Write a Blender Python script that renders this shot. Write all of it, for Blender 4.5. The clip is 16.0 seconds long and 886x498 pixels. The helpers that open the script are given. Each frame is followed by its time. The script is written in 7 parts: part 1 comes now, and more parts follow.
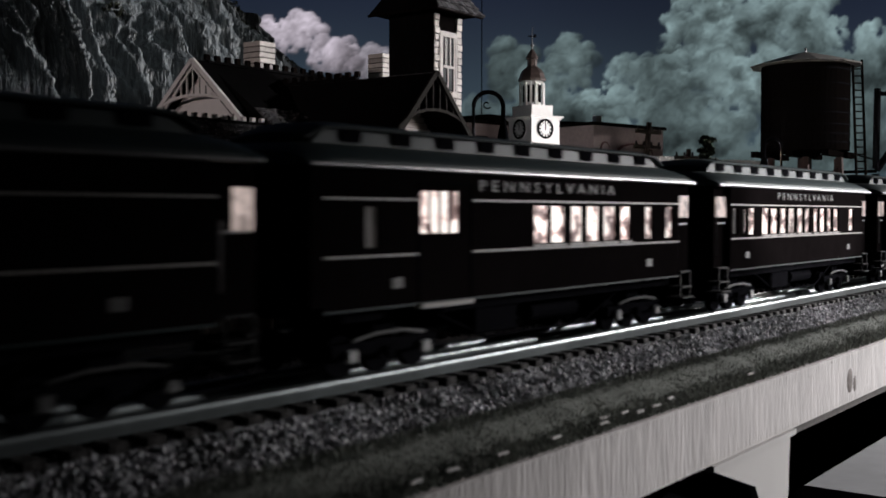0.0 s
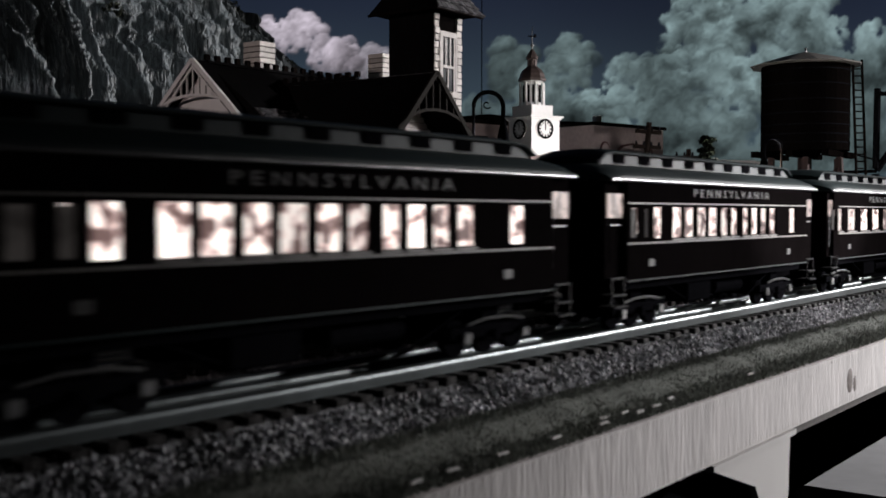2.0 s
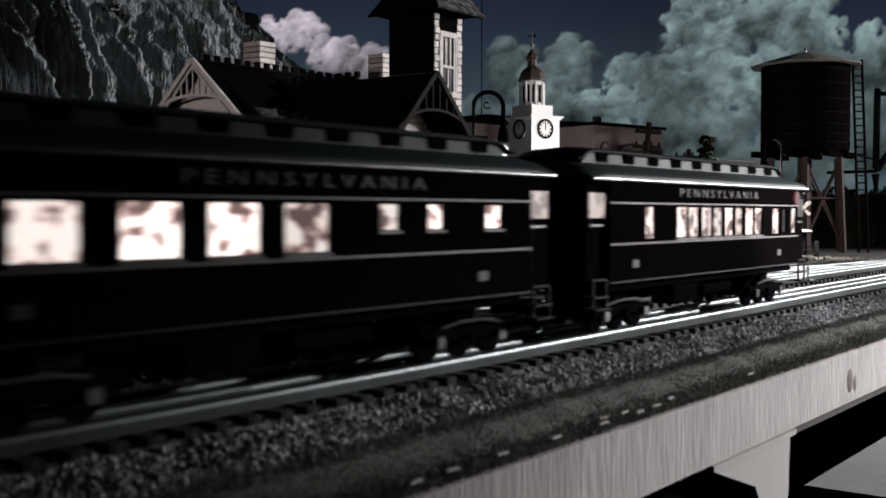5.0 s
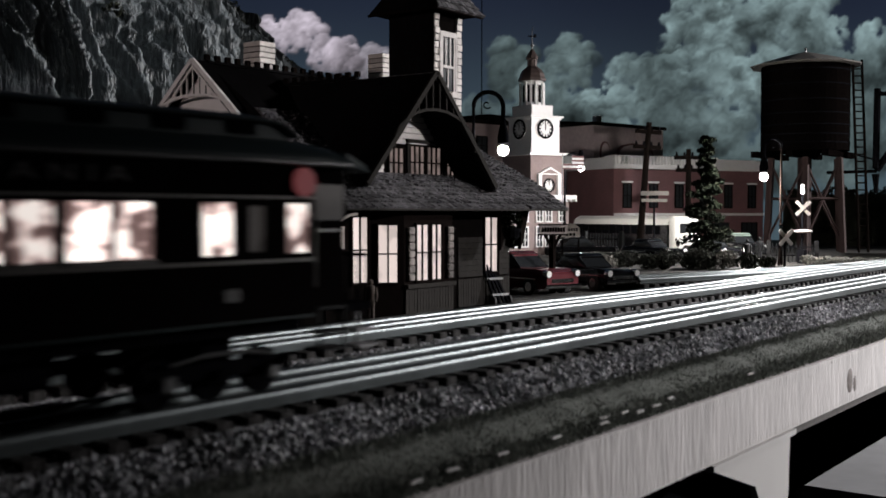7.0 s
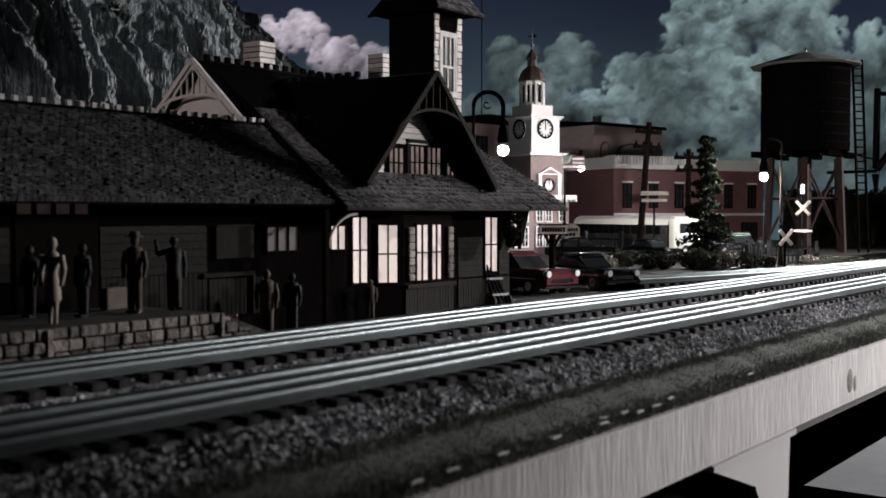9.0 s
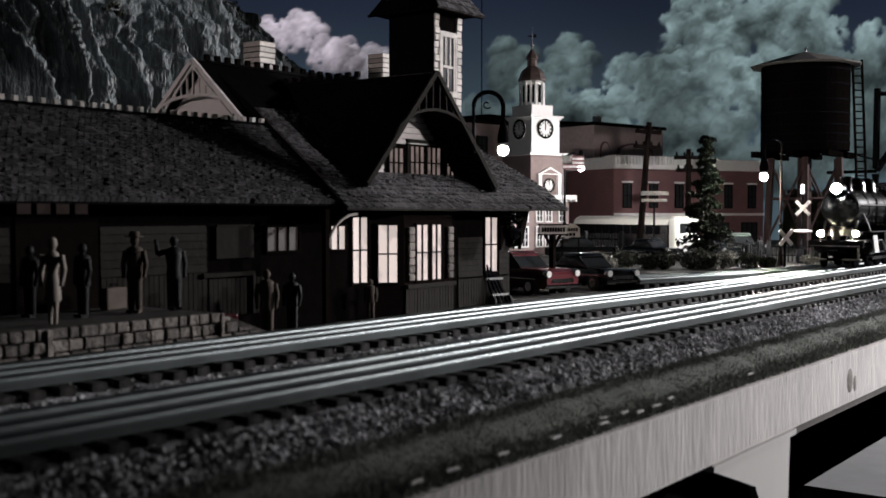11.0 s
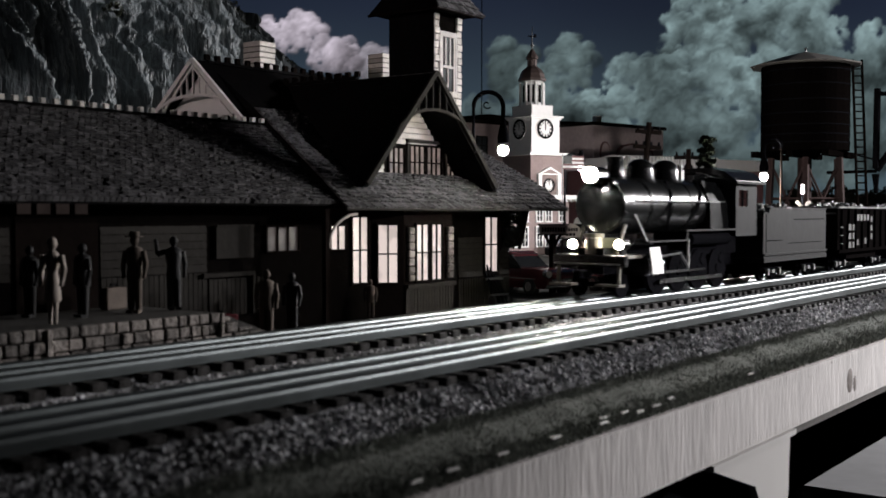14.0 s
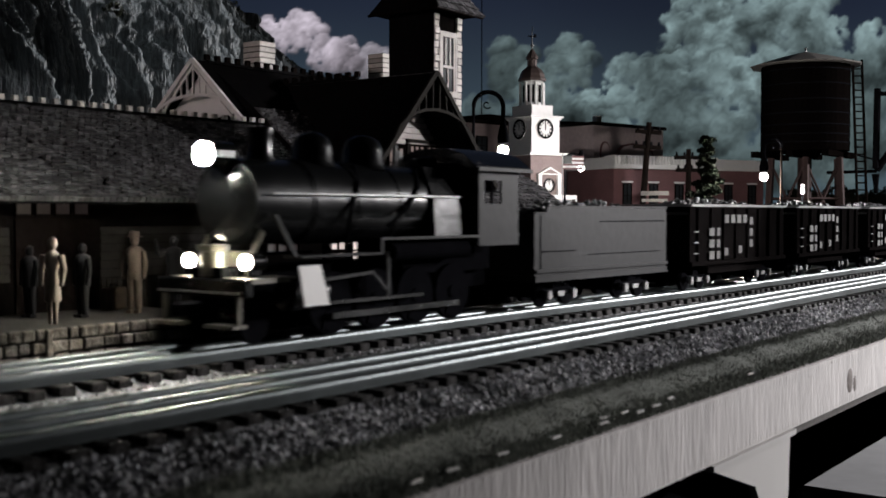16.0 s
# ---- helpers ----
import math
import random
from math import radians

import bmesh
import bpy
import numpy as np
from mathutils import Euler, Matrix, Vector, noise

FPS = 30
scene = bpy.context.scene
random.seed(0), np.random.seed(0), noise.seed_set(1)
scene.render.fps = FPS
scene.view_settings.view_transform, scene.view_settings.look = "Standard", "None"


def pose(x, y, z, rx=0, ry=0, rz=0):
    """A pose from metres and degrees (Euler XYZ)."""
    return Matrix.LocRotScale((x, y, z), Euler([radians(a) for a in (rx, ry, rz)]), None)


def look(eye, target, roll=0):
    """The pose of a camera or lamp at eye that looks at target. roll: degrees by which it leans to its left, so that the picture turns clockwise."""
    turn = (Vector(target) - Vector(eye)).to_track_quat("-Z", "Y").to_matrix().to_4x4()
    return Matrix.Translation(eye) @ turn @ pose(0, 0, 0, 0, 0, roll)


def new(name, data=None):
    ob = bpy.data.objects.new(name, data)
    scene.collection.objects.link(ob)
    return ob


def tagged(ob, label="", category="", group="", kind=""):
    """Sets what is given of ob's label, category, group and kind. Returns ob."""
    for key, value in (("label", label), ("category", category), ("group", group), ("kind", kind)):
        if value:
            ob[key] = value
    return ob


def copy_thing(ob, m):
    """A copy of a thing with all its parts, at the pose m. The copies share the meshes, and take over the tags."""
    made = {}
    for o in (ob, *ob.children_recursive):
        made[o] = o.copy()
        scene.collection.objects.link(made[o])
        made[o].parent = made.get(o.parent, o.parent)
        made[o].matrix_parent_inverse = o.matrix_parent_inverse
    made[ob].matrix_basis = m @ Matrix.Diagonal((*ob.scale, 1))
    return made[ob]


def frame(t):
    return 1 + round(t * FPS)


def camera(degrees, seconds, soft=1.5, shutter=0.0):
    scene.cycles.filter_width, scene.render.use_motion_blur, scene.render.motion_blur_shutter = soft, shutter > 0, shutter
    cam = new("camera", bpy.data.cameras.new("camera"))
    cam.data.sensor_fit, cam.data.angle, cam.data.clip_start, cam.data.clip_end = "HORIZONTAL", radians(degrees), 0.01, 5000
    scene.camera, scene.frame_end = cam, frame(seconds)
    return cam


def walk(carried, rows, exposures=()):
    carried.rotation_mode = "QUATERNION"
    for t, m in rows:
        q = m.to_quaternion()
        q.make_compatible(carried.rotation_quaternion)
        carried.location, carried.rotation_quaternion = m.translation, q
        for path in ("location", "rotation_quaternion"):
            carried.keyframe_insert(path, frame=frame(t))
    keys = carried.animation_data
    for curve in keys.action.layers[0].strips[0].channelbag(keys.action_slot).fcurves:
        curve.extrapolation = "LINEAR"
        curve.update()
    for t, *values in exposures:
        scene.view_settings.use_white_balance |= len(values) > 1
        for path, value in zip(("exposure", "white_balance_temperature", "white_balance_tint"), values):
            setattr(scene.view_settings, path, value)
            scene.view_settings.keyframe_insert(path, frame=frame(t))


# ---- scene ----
cam = camera(43.805, 16.0, soft=1.6, shutter=0.5)
EYE = Vector((0.0, 0.0, 0.058))
AIM = pose(0, 0, 0.058, 90 - 1.85, 0, 36.558 - 90)
cam.data.dof.use_dof = True
cam.data.dof.focus_distance = 1.2
cam.data.dof.aperture_fstop = 26.0
walk(cam, [(0.0, AIM), (16.0, AIM)], exposures=[(0.0, 0.0), (16.0, 0.0)])

# ---------------------------------------------------------------- light
world = bpy.data.worlds.new("room_dark")
world.use_nodes = True
world.node_tree.nodes["Background"].inputs[0].default_value = (0.02, 0.024, 0.03, 1)
world.node_tree.nodes["Background"].inputs[1].default_value = 0.012
scene.world = world


def lamp(name, kind, eye, target, watts, colour, size=0.05, cone=None, blend=1.0):
    data = bpy.data.lights.new(name, kind)
    data.energy, data.color = watts, colour
    if kind == "AREA":
        data.shape, data.size = "DISK", size
    else:
        data.shadow_soft_size = size
    if cone:
        data.spot_size, data.spot_blend = radians(cone), blend
    ob = new(name, data)
    ob.matrix_world = look(eye, target)
    return ob


lamp("room_lamp_right", "SPOT", (2.9, -0.72, 0.63), (1.55, 0.44, 0.0), 400, (1.0, 0.975, 0.985), 0.03, 48)
lamp("room_lamp_front", "SPOT", (1.0, -0.6, 0.3), (0.72, 0.45, 0.1), 38, (1.0, 0.955, 0.97), 0.015, 18.5, 0.1)
# Unseen fill spot, added to brighten the ballast and board in front.
lamp("fill_table", "SPOT", (1.9, -0.55, 0.36), (0.66, 0.2, -0.02), 75, (1.0, 0.97, 0.985), 0.03, 17, 0.7)
# Another added fill with no visible source; it lights the rock alone.
lamp("fill_hill", "SPOT", (1.35, -0.15, 1.6), (0.92, 1.2, 0.36), 13, (0.84, 0.96, 1.0), 0.02, 26)
lamp("room_lamp_left", "SPOT", (-1.15, 0.58, 0.28), (0.53, 0.61, 0.15), 22, (1.0, 0.84, 0.82), 0.03, 14)

# ---------------------------------------------------------------- materials


def surface(name, colour, rough=0.7, metal=0.0, var=0.3, scale=260.0, bump=0.25, low_colour=None, island=0.0, random_ob=0.0, spec=0.5, stretch=None, depth=0.002):
    m = bpy.data.materials.new(name)
    m.use_nodes = True
    nt = m.node_tree
    n, l = nt.nodes, nt.links
    b = n["Principled BSDF"]
    co = n.new("ShaderNodeTexCoord")
    mp = n.new("ShaderNodeMapping")
    l.new(co.outputs["Object"], mp.inputs["Vector"])
    if stretch:
        mp.inputs["Scale"].default_value = stretch
    fine = n.new("ShaderNodeTexNoise")
    fine.inputs["Scale"].default_value, fine.inputs["Detail"].default_value = scale, 5
    wide = n.new("ShaderNodeTexNoise")
    wide.inputs["Scale"].default_value, wide.inputs["Detail"].default_value = scale / 9, 3
    l.new(mp.outputs[0], fine.inputs["Vector"])
    l.new(mp.outputs[0], wide.inputs["Vector"])
    add = n.new("ShaderNodeMath")
    add.operation = "ADD"
    l.new(fine.outputs[0], add.inputs[0])
    l.new(wide.outputs[0], add.inputs[1])
    last = add.outputs[0]
    for amount, node, out in ((island, "ShaderNodeNewGeometry", "Random Per Island"), (random_ob, "ShaderNodeObjectInfo", "Random")):
        if amount:
            src = n.new(node)
            mul = n.new("ShaderNodeMath")
            mul.operation = "MULTIPLY_ADD"
            l.new(src.outputs[out], mul.inputs[0])
            mul.inputs[1].default_value, mul.inputs[2].default_value = amount, -amount / 2
            plus = n.new("ShaderNodeMath")
            plus.operation = "ADD"
            l.new(last, plus.inputs[0])
            l.new(mul.outputs[0], plus.inputs[1])
            last = plus.outputs[0]
    ramp = n.new("ShaderNodeValToRGB")
    ramp.color_ramp.elements[0].position, ramp.color_ramp.elements[1].position = 0.3, 0.7
    half = n.new("ShaderNodeMath")
    half.operation = "MULTIPLY"
    half.inputs[1].default_value = 0.5
    l.new(last, half.inputs[0])
    l.new(half.outputs[0], ramp.inputs[0])
    c0 = [c * (1 - var) for c in colour]
    c1 = [min(1, c * (1 + var)) for c in colour]
    if low_colour:
        c0 = low_colour
    ramp.color_ramp.elements[0].color = (*c0, 1)
    ramp.color_ramp.elements[1].color = (*c1, 1)
    l.new(ramp.outputs[0], b.inputs["Base Color"])
    b.inputs["Metallic"].default_value = metal
    b.inputs["Specular IOR Level"].default_value = spec
    rr = n.new("ShaderNodeMapRange")
    l.new(wide.outputs[0], rr.inputs[0])
    rr.inputs["To Min"].default_value, rr.inputs["To Max"].default_value = max(0.02, rough - 0.12), min(1, rough + 0.12)
    l.new(rr.outputs[0], b.inputs["Roughness"])
    if bump:
        bp = n.new("ShaderNodeBump")
        bp.inputs["Strength"].default_value, bp.inputs["Distance"].default_value = bump, depth
        l.new(fine.outputs[0], bp.inputs["Height"])
        l.new(bp.outputs[0], b.inputs["Normal"])
    return m


def glow(name, colour, strength, blotch=0.0, scale=120.0, random_ob=0.0, dark=None):
    m = bpy.data.materials.new(name)
    m.use_nodes = True
    n, l = m.node_tree.nodes, m.node_tree.links
    b = n["Principled BSDF"]
    b.inputs["Base Color"].default_value = (*[0.025 * c for c in colour], 1)
    b.inputs["Emission Color"].default_value = (*colour, 1)
    b.inputs["Emission Strength"].default_value = strength
    b.inputs["Roughness"].default_value = 0.3
    if blotch:
        co = n.new("ShaderNodeTexCoord")
        tex = n.new("ShaderNodeTexNoise")
        tex.inputs["Scale"].default_value, tex.inputs["Detail"].default_value = scale, 2
        info = n.new("ShaderNodeObjectInfo")
        off = n.new("ShaderNodeVectorMath")
        sc = n.new("ShaderNodeMath")
        sc.operation, sc.inputs[1].default_value = "MULTIPLY", 37.0
        l.new(info.outputs["Random"], sc.inputs[0])
        l.new(co.outputs["Object"], off.inputs[0])
        l.new(sc.outputs[0], off.inputs[1])
        l.new(off.outputs[0], tex.inputs["Vector"])
        mr = n.new("ShaderNodeMapRange")
        mr.inputs["From Min"].default_value, mr.inputs["From Max"].default_value = 0.42, 0.52
        mr.inputs["To Min"].default_value, mr.inputs["To Max"].default_value = strength * (1 - blotch), strength
        l.new(tex.outputs[0], mr.inputs[0])
        mm = n.new("ShaderNodeMath")
        mm.operation = "MULTIPLY"
        rm = n.new("ShaderNodeMapRange")
        rm.inputs["To Min"].default_value, rm.inputs["To Max"].default_value = 1 - random_ob, 1.0
        l.new(info.outputs["Random"], rm.inputs[0])
        l.new(mr.outputs[0], mm.inputs[0])
        l.new(rm.outputs[0], mm.inputs[1])
        l.new(mm.outputs[0], b.inputs["Emission Strength"])
        if dark:
            mix = n.new("ShaderNodeMix")
            mix.data_type = "RGBA"
            fac = n.new("ShaderNodeMapRange")
            fac.inputs["From Min"].default_value, fac.inputs["From Max"].default_value = 0.42, 0.55
            l.new(tex.outputs[0], fac.inputs[0])
            l.new(fac.outputs[0], mix.inputs["Factor"])
            mix.inputs["A"].default_value, mix.inputs["B"].default_value = (*dark, 1), (*colour, 1)
            l.new(mix.outputs["Result"], b.inputs["Emission Color"])
    return m


M_BALLAST = surface("grey_ballast", (0.35, 0.35, 0.365), 0.8, var=0.75, scale=420, bump=0.6, island=0.8, spec=0.15)
M_EARTH = surface("dark_earth", (0.032, 0.03, 0.028), 0.95, var=0.4, scale=200, bump=0.6, spec=0.15)
M_GRASS = surface("dull_green_grass", (0.24, 0.252, 0.228), 0.95, var=0.35, scale=300, bump=0.3, island=0.6, spec=0.15)
M_TIE = surface("dark_tie_wood", (0.022, 0.02, 0.019), 0.8, var=0.4, scale=400, bump=0.4, random_ob=0.3, spec=0.15)
M_RAIL = surface("rail_steel", (0.125, 0.14, 0.142), 0.4, 1.0, var=0.12, scale=150, bump=0.03)
M_PINE = surface("rough_sawn_pine", (0.68, 0.645, 0.63), 0.75, var=0.22, scale=60, bump=0.5, stretch=(7.0, 1, 0.9))
M_KNOT = surface("knot_wood", (0.16, 0.13, 0.115), 0.7, var=0.5, scale=300, bump=0.3)
M_SHINGLE = surface("slate_shingle", (0.072, 0.07, 0.073), 0.75, var=0.5, scale=500, bump=0.4, island=0.9, random_ob=0.6, spec=0.06)
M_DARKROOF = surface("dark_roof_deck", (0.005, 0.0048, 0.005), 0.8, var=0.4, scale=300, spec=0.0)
M_STONE = surface("pale_stone", (0.48, 0.45, 0.42), 0.85, var=0.3, scale=260, bump=0.5, random_ob=0.5)
M_PLATSTONE = surface("brown_stone_block", (0.13, 0.115, 0.105), 0.8, var=0.6, scale=320, bump=0.9, random_ob=0.8, spec=0.3)
# Near-black copy of the siding: shade under the eaves is put into it.
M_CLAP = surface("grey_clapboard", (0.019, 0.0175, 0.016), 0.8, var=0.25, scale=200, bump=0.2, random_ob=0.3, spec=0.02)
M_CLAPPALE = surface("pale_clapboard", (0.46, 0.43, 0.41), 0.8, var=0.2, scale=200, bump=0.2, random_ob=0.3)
M_BROWN = surface("dark_brown_paint", (0.006, 0.0046, 0.0042), 0.6, var=0.3, scale=160, spec=0.0)
M_CREAM = surface("cream_trim", (0.32, 0.28, 0.255), 0.65, var=0.2, scale=160)
M_WALLDARK = surface("dark_wall", (0.0035, 0.003, 0.0028), 0.8, var=0.3, scale=200, spec=0.0)
M_WIN = glow("lit_window", (1.0, 0.84, 0.785), 0.85, 0.25, 60, 0.12)
M_WINMID = glow("curtained_window", (0.9, 0.68, 0.62), 0.22, 0.5, 90, 0.3)
M_WINDIM = glow("dim_window", (0.8, 0.6, 0.56), 0.025, 0.3, 60, 0.3)
M_CARBODY = surface("tuscan_black_paint", (0.0055, 0.0045, 0.0047), 0.42, var=0.25, scale=120, bump=0.05, spec=0.0)
# The teal tint is the backdrop's reflection put into the roof colour.
M_CARROOF = surface("car_roof_paint", (0.02, 0.03, 0.031), 0.55, var=0.2, scale=120, bump=0.05, spec=0.12)
# Gold darkened so that its colour carries the weak light on the cars.
M_GOLD = surface("dim_gold_stripe", (0.22, 0.205, 0.19), 0.5, var=0.2, scale=200, bump=0.0)
M_BLACK = surface("black_underframe", (0.005, 0.005, 0.006), 0.7, var=0.3, scale=200, bump=0.2, spec=0.0)
M_STEEL = surface("bright_steel", (0.28, 0.28, 0.28), 0.35, 0.9, var=0.15, scale=200, bump=0.1)
M_CARWIN = glow("train_window_light", (1.0, 0.9, 0.84), 1.9, 0.88, 150, 0.6, dark=(1.0, 0.62, 0.58))
M_CARDOOR = glow("vestibule_window_light", (1.0, 0.8, 0.74), 0.62, 0.6, 150, 0.2)
M_CARDIM = glow("train_window_dim", (0.9, 0.8, 0.76), 0.04, 0.5, 75, 0.5)
M_RED = glow("red_marker_disc", (0.5, 0.12, 0.13), 0.2)
M_LOCO = surface("locomotive_black", (0.0035, 0.0038, 0.004), 0.24, var=0.3, scale=150, bump=0.08, spec=0.55)
M_LOCOGREY = surface("graphite_grey_paint", (0.0105, 0.0105, 0.011), 0.5, var=0.25, scale=150, bump=0.08, spec=0.08)
# Paler than the engine's black: the marker lamps' light is painted in.
M_PILOT = surface("lamplit_pilot_paint", (0.16, 0.15, 0.125), 0.4, 0.3, var=0.4, scale=250, bump=0.1)
M_COAL = surface("coal", (0.03, 0.03, 0.03), 0.4, var=0.5, scale=300, bump=0.5, island=0.5)
M_HEAD = glow("headlight_glow", (1.0, 0.95, 0.86), 800.0)
M_HEADSMALL = glow("marker_lamp_glow", (1.0, 0.94, 0.7), 300.0)
M_STREET = glow("street_lamp_glow", (1.0, 0.97, 0.93), 60.0)
M_HOPPER = surface("black_hopper_paint", (0.0055, 0.0048, 0.0048), 0.55, var=0.35, scale=120, bump=0.1, spec=0.0)
M_HOPMARK = surface("dark_grey_lettering", (0.05, 0.048, 0.046), 0.7, var=0.5, scale=300, bump=0.0)
# White lowered likewise, with the weak light put into the colour.
M_LETTER = surface("dull_white_lettering", (0.045, 0.043, 0.041), 0.6, var=0.3, scale=300, bump=0.0)
M_BRICK = surface("dark_red_brick", (0.15, 0.07, 0.072), 0.85, var=0.25, scale=300, bump=0.2)
M_PINK = surface("pink_brown_brick", (0.18, 0.135, 0.13), 0.85, var=0.2, scale=300, bump=0.2)
# Lighter copy of the pink brick, with the light on the hall in its colour.
M_PINKLIT = surface("lit_pink_brick", (0.46, 0.37, 0.365), 0.85, var=0.2, scale=120, bump=0.2)
M_WHITE = surface("white_paint", (0.66, 0.64, 0.63), 0.6, var=0.08, scale=150, bump=0.05)
M_COPPER = surface("dark_copper_dome", (0.07, 0.048, 0.043), 0.5, 0.3, var=0.3, scale=150)
# Near-black end of the noise stands in for the shade of crevices.
M_ROCK = surface("grey_carved_rock", (0.085, 0.097, 0.104), 0.55, var=0.8, scale=70, bump=0.9, stretch=(1.8, 1.8, 0.4), depth=0.014, low_colour=(0.006, 0.007, 0.008))
M_SCRUB = surface("dark_scrub", (0.025, 0.027, 0.018), 0.95, var=0.5, scale=200, island=0.8, spec=0.15)
M_SAGEDARK = surface("grey_green_brush", (0.065, 0.066, 0.058), 0.95, var=0.5, scale=200, island=0.8, spec=0.05)
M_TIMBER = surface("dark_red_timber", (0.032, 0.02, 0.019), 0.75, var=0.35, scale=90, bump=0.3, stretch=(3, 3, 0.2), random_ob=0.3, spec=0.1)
M_LEAF = surface("dark_conifer_needles", (0.006, 0.0075, 0.005), 0.9, var=0.5, scale=200, island=0.8, spec=0.02)
M_SAGE = surface("pale_sage_bush", (0.2, 0.192, 0.172), 0.95, var=0.4, scale=200, island=0.6)
M_BARK = surface("brown_pole_wood", (0.006, 0.0045, 0.004), 0.85, var=0.35, scale=200, stretch=(3, 3, 0.3), spec=0.0)
# Leg timber darkened: the tank's lack of light is put into its colour.
M_TANK = surface("unlit_tank_wood", (0.0022, 0.0017, 0.0016), 0.75, var=0.35, scale=90, bump=0.3, stretch=(3, 3, 0.2), random_ob=0.4, spec=0.0)
M_REDCAR = surface("maroon_car_paint", (0.1, 0.026, 0.031), 0.2, var=0.1, scale=60, bump=0.0)
M_BLKCAR = surface("black_car_paint", (0.006, 0.006, 0.007), 0.15, var=0.1, scale=60, bump=0.0)
M_GREENCAR = surface("pale_green_car_paint", (0.32, 0.4, 0.34), 0.25, var=0.1, scale=60, bump=0.0)
M_CREAMBUS = surface("cream_bus_paint", (0.75, 0.73, 0.68), 0.3, var=0.08, scale=60, bump=0.0)
M_GLASS = surface("dark_glass", (0.02, 0.022, 0.024), 0.06, var=0.05, scale=60, bump=0.0)
M_CHROME = surface("chrome", (0.75, 0.75, 0.75), 0.12, 1.0, var=0.1, scale=60, bump=0.0)
M_RUBBER = surface("black_rubber", (0.02, 0.02, 0.02), 0.8, var=0.2, scale=200)
M_FIG_A = surface("figure_brown_cloth", (0.07, 0.055, 0.046), 0.8, var=0.3, scale=200, random_ob=0.9, spec=0.15)
M_FIG_B = surface("figure_pale_paint", (0.22, 0.185, 0.16), 0.8, var=0.25, scale=90)
M_FIG_C = surface("figure_black_paint", (0.008, 0.008, 0.009), 0.6, var=0.3, scale=200, spec=0.15)
M_ROOM = surface("dark_room_paint", (0.06, 0.06, 0.065), 0.9, var=0.15, scale=4, bump=0.0)
M_CONCRETE = surface("grey_concrete_floor", (0.15, 0.15, 0.155), 0.8, var=0.15, scale=30)
M_PLASTIC = surface("white_plastic_sheet", (0.72, 0.7, 0.68), 0.4, var=0.06, scale=20, bump=0.02)
M_AWNING = surface("grey_deck_boards", (0.12, 0.11, 0.1), 0.8, var=0.3, scale=200)

# ---------------------------------------------------------------- builders


class Shape:
    """A bmesh with a few solid builders."""

    def __init__(self):
        self.bm = bmesh.new()

    def hexa(self, pts):
        v = [self.bm.verts.new(p) for p in pts]
        for f in ((3, 2, 1, 0), (4, 5, 6, 7), (0, 1, 5, 4), (1, 2, 6, 5), (2, 3, 7, 6), (3, 0, 4, 7)):
            self.bm.faces.new([v[i] for i in f])
        return self

    def box(self, x0, x1, y0, y1, z0, z1, m=None):
        pts = [Vector(p) for p in ((x0, y0, z0), (x1, y0, z0), (x1, y1, z0), (x0, y1, z0), (x0, y0, z1), (x1, y0, z1), (x1, y1, z1), (x0, y1, z1))]
        return self.hexa([m @ p for p in pts] if m else pts)

    def prism(self, profile, axis, a, b):
        """profile: points in the plane across axis, in the order of the other two axes."""
        def put(p, s):
            q = list(p)
            q.insert("xyz".index(axis), s)
            return q
        v0 = [self.bm.verts.new(put(p, a)) for p in profile]
        v1 = [self.bm.verts.new(put(p, b)) for p in profile]
        k = len(profile)
        for i in range(k):
            self.bm.faces.new((v0[i], v0[(i + 1) % k], v1[(i + 1) % k], v1[i]))
        self.bm.faces.new(v0[::-1])
        self.bm.faces.new(v1)
        return self

    def cyl(self, p, q, r, r2=None, n=16):
        p, q = Vector(p), Vector(q)
        d = q - p
        m = Matrix.Translation((p + q) / 2) @ d.to_track_quat("Z", "Y").to_matrix().to_4x4()
        bmesh.ops.create_cone(self.bm, cap_ends=True, segments=n, radius1=r, radius2=r if r2 is None else r2, depth=d.length, matrix=m)
        return self

    def ball(self, c, r, scale=(1, 1, 1), u=14, v=10):
        bmesh.ops.create_uvsphere(self.bm, u_segments=u, v_segments=v, radius=r, matrix=Matrix.Translation(c) @ Matrix.Diagonal((*scale, 1)))
        return self

    def lathe(self, c, profile, n=20):
        """profile: (radius, height) from bottom to top round the upright axis through c."""
        c = Vector(c)
        rings = [[self.bm.verts.new(c + Vector((r * math.cos(2 * math.pi * i / n), r * math.sin(2 * math.pi * i / n), h))) for i in range(n)] for r, h in profile]
        for a, b in zip(rings, rings[1:]):
            for i in range(n):
                self.bm.faces.new((a[i], a[(i + 1) % n], b[(i + 1) % n], b[i]))
        self.bm.faces.new(rings[0][::-1])
        self.bm.faces.new(rings[-1])
        return self

    def tube(self, pts, r, n=8):
        """One closed pipe along the points."""
        pts = [Vector(p) for p in pts]
        rings, ref = [], None
        for i, p in enumerate(pts):
            d = (pts[min(i + 1, len(pts) - 1)] - pts[max(i - 1, 0)]).normalized()
            if ref is None:
                ref = d.orthogonal()
            ref = (ref - d * ref.dot(d)).normalized()
            side = d.cross(ref)
            rings.append([self.bm.verts.new(p + (ref * math.cos(2 * math.pi * k / n) + side * math.sin(2 * math.pi * k / n)) * r) for k in range(n)])
        for a, b in zip(rings, rings[1:]):
            for k in range(n):
                self.bm.faces.new((a[k], a[(k + 1) % n], b[(k + 1) % n], b[k]))
        self.bm.faces.new(rings[0][::-1])
        self.bm.faces.new(rings[-1])
        return self

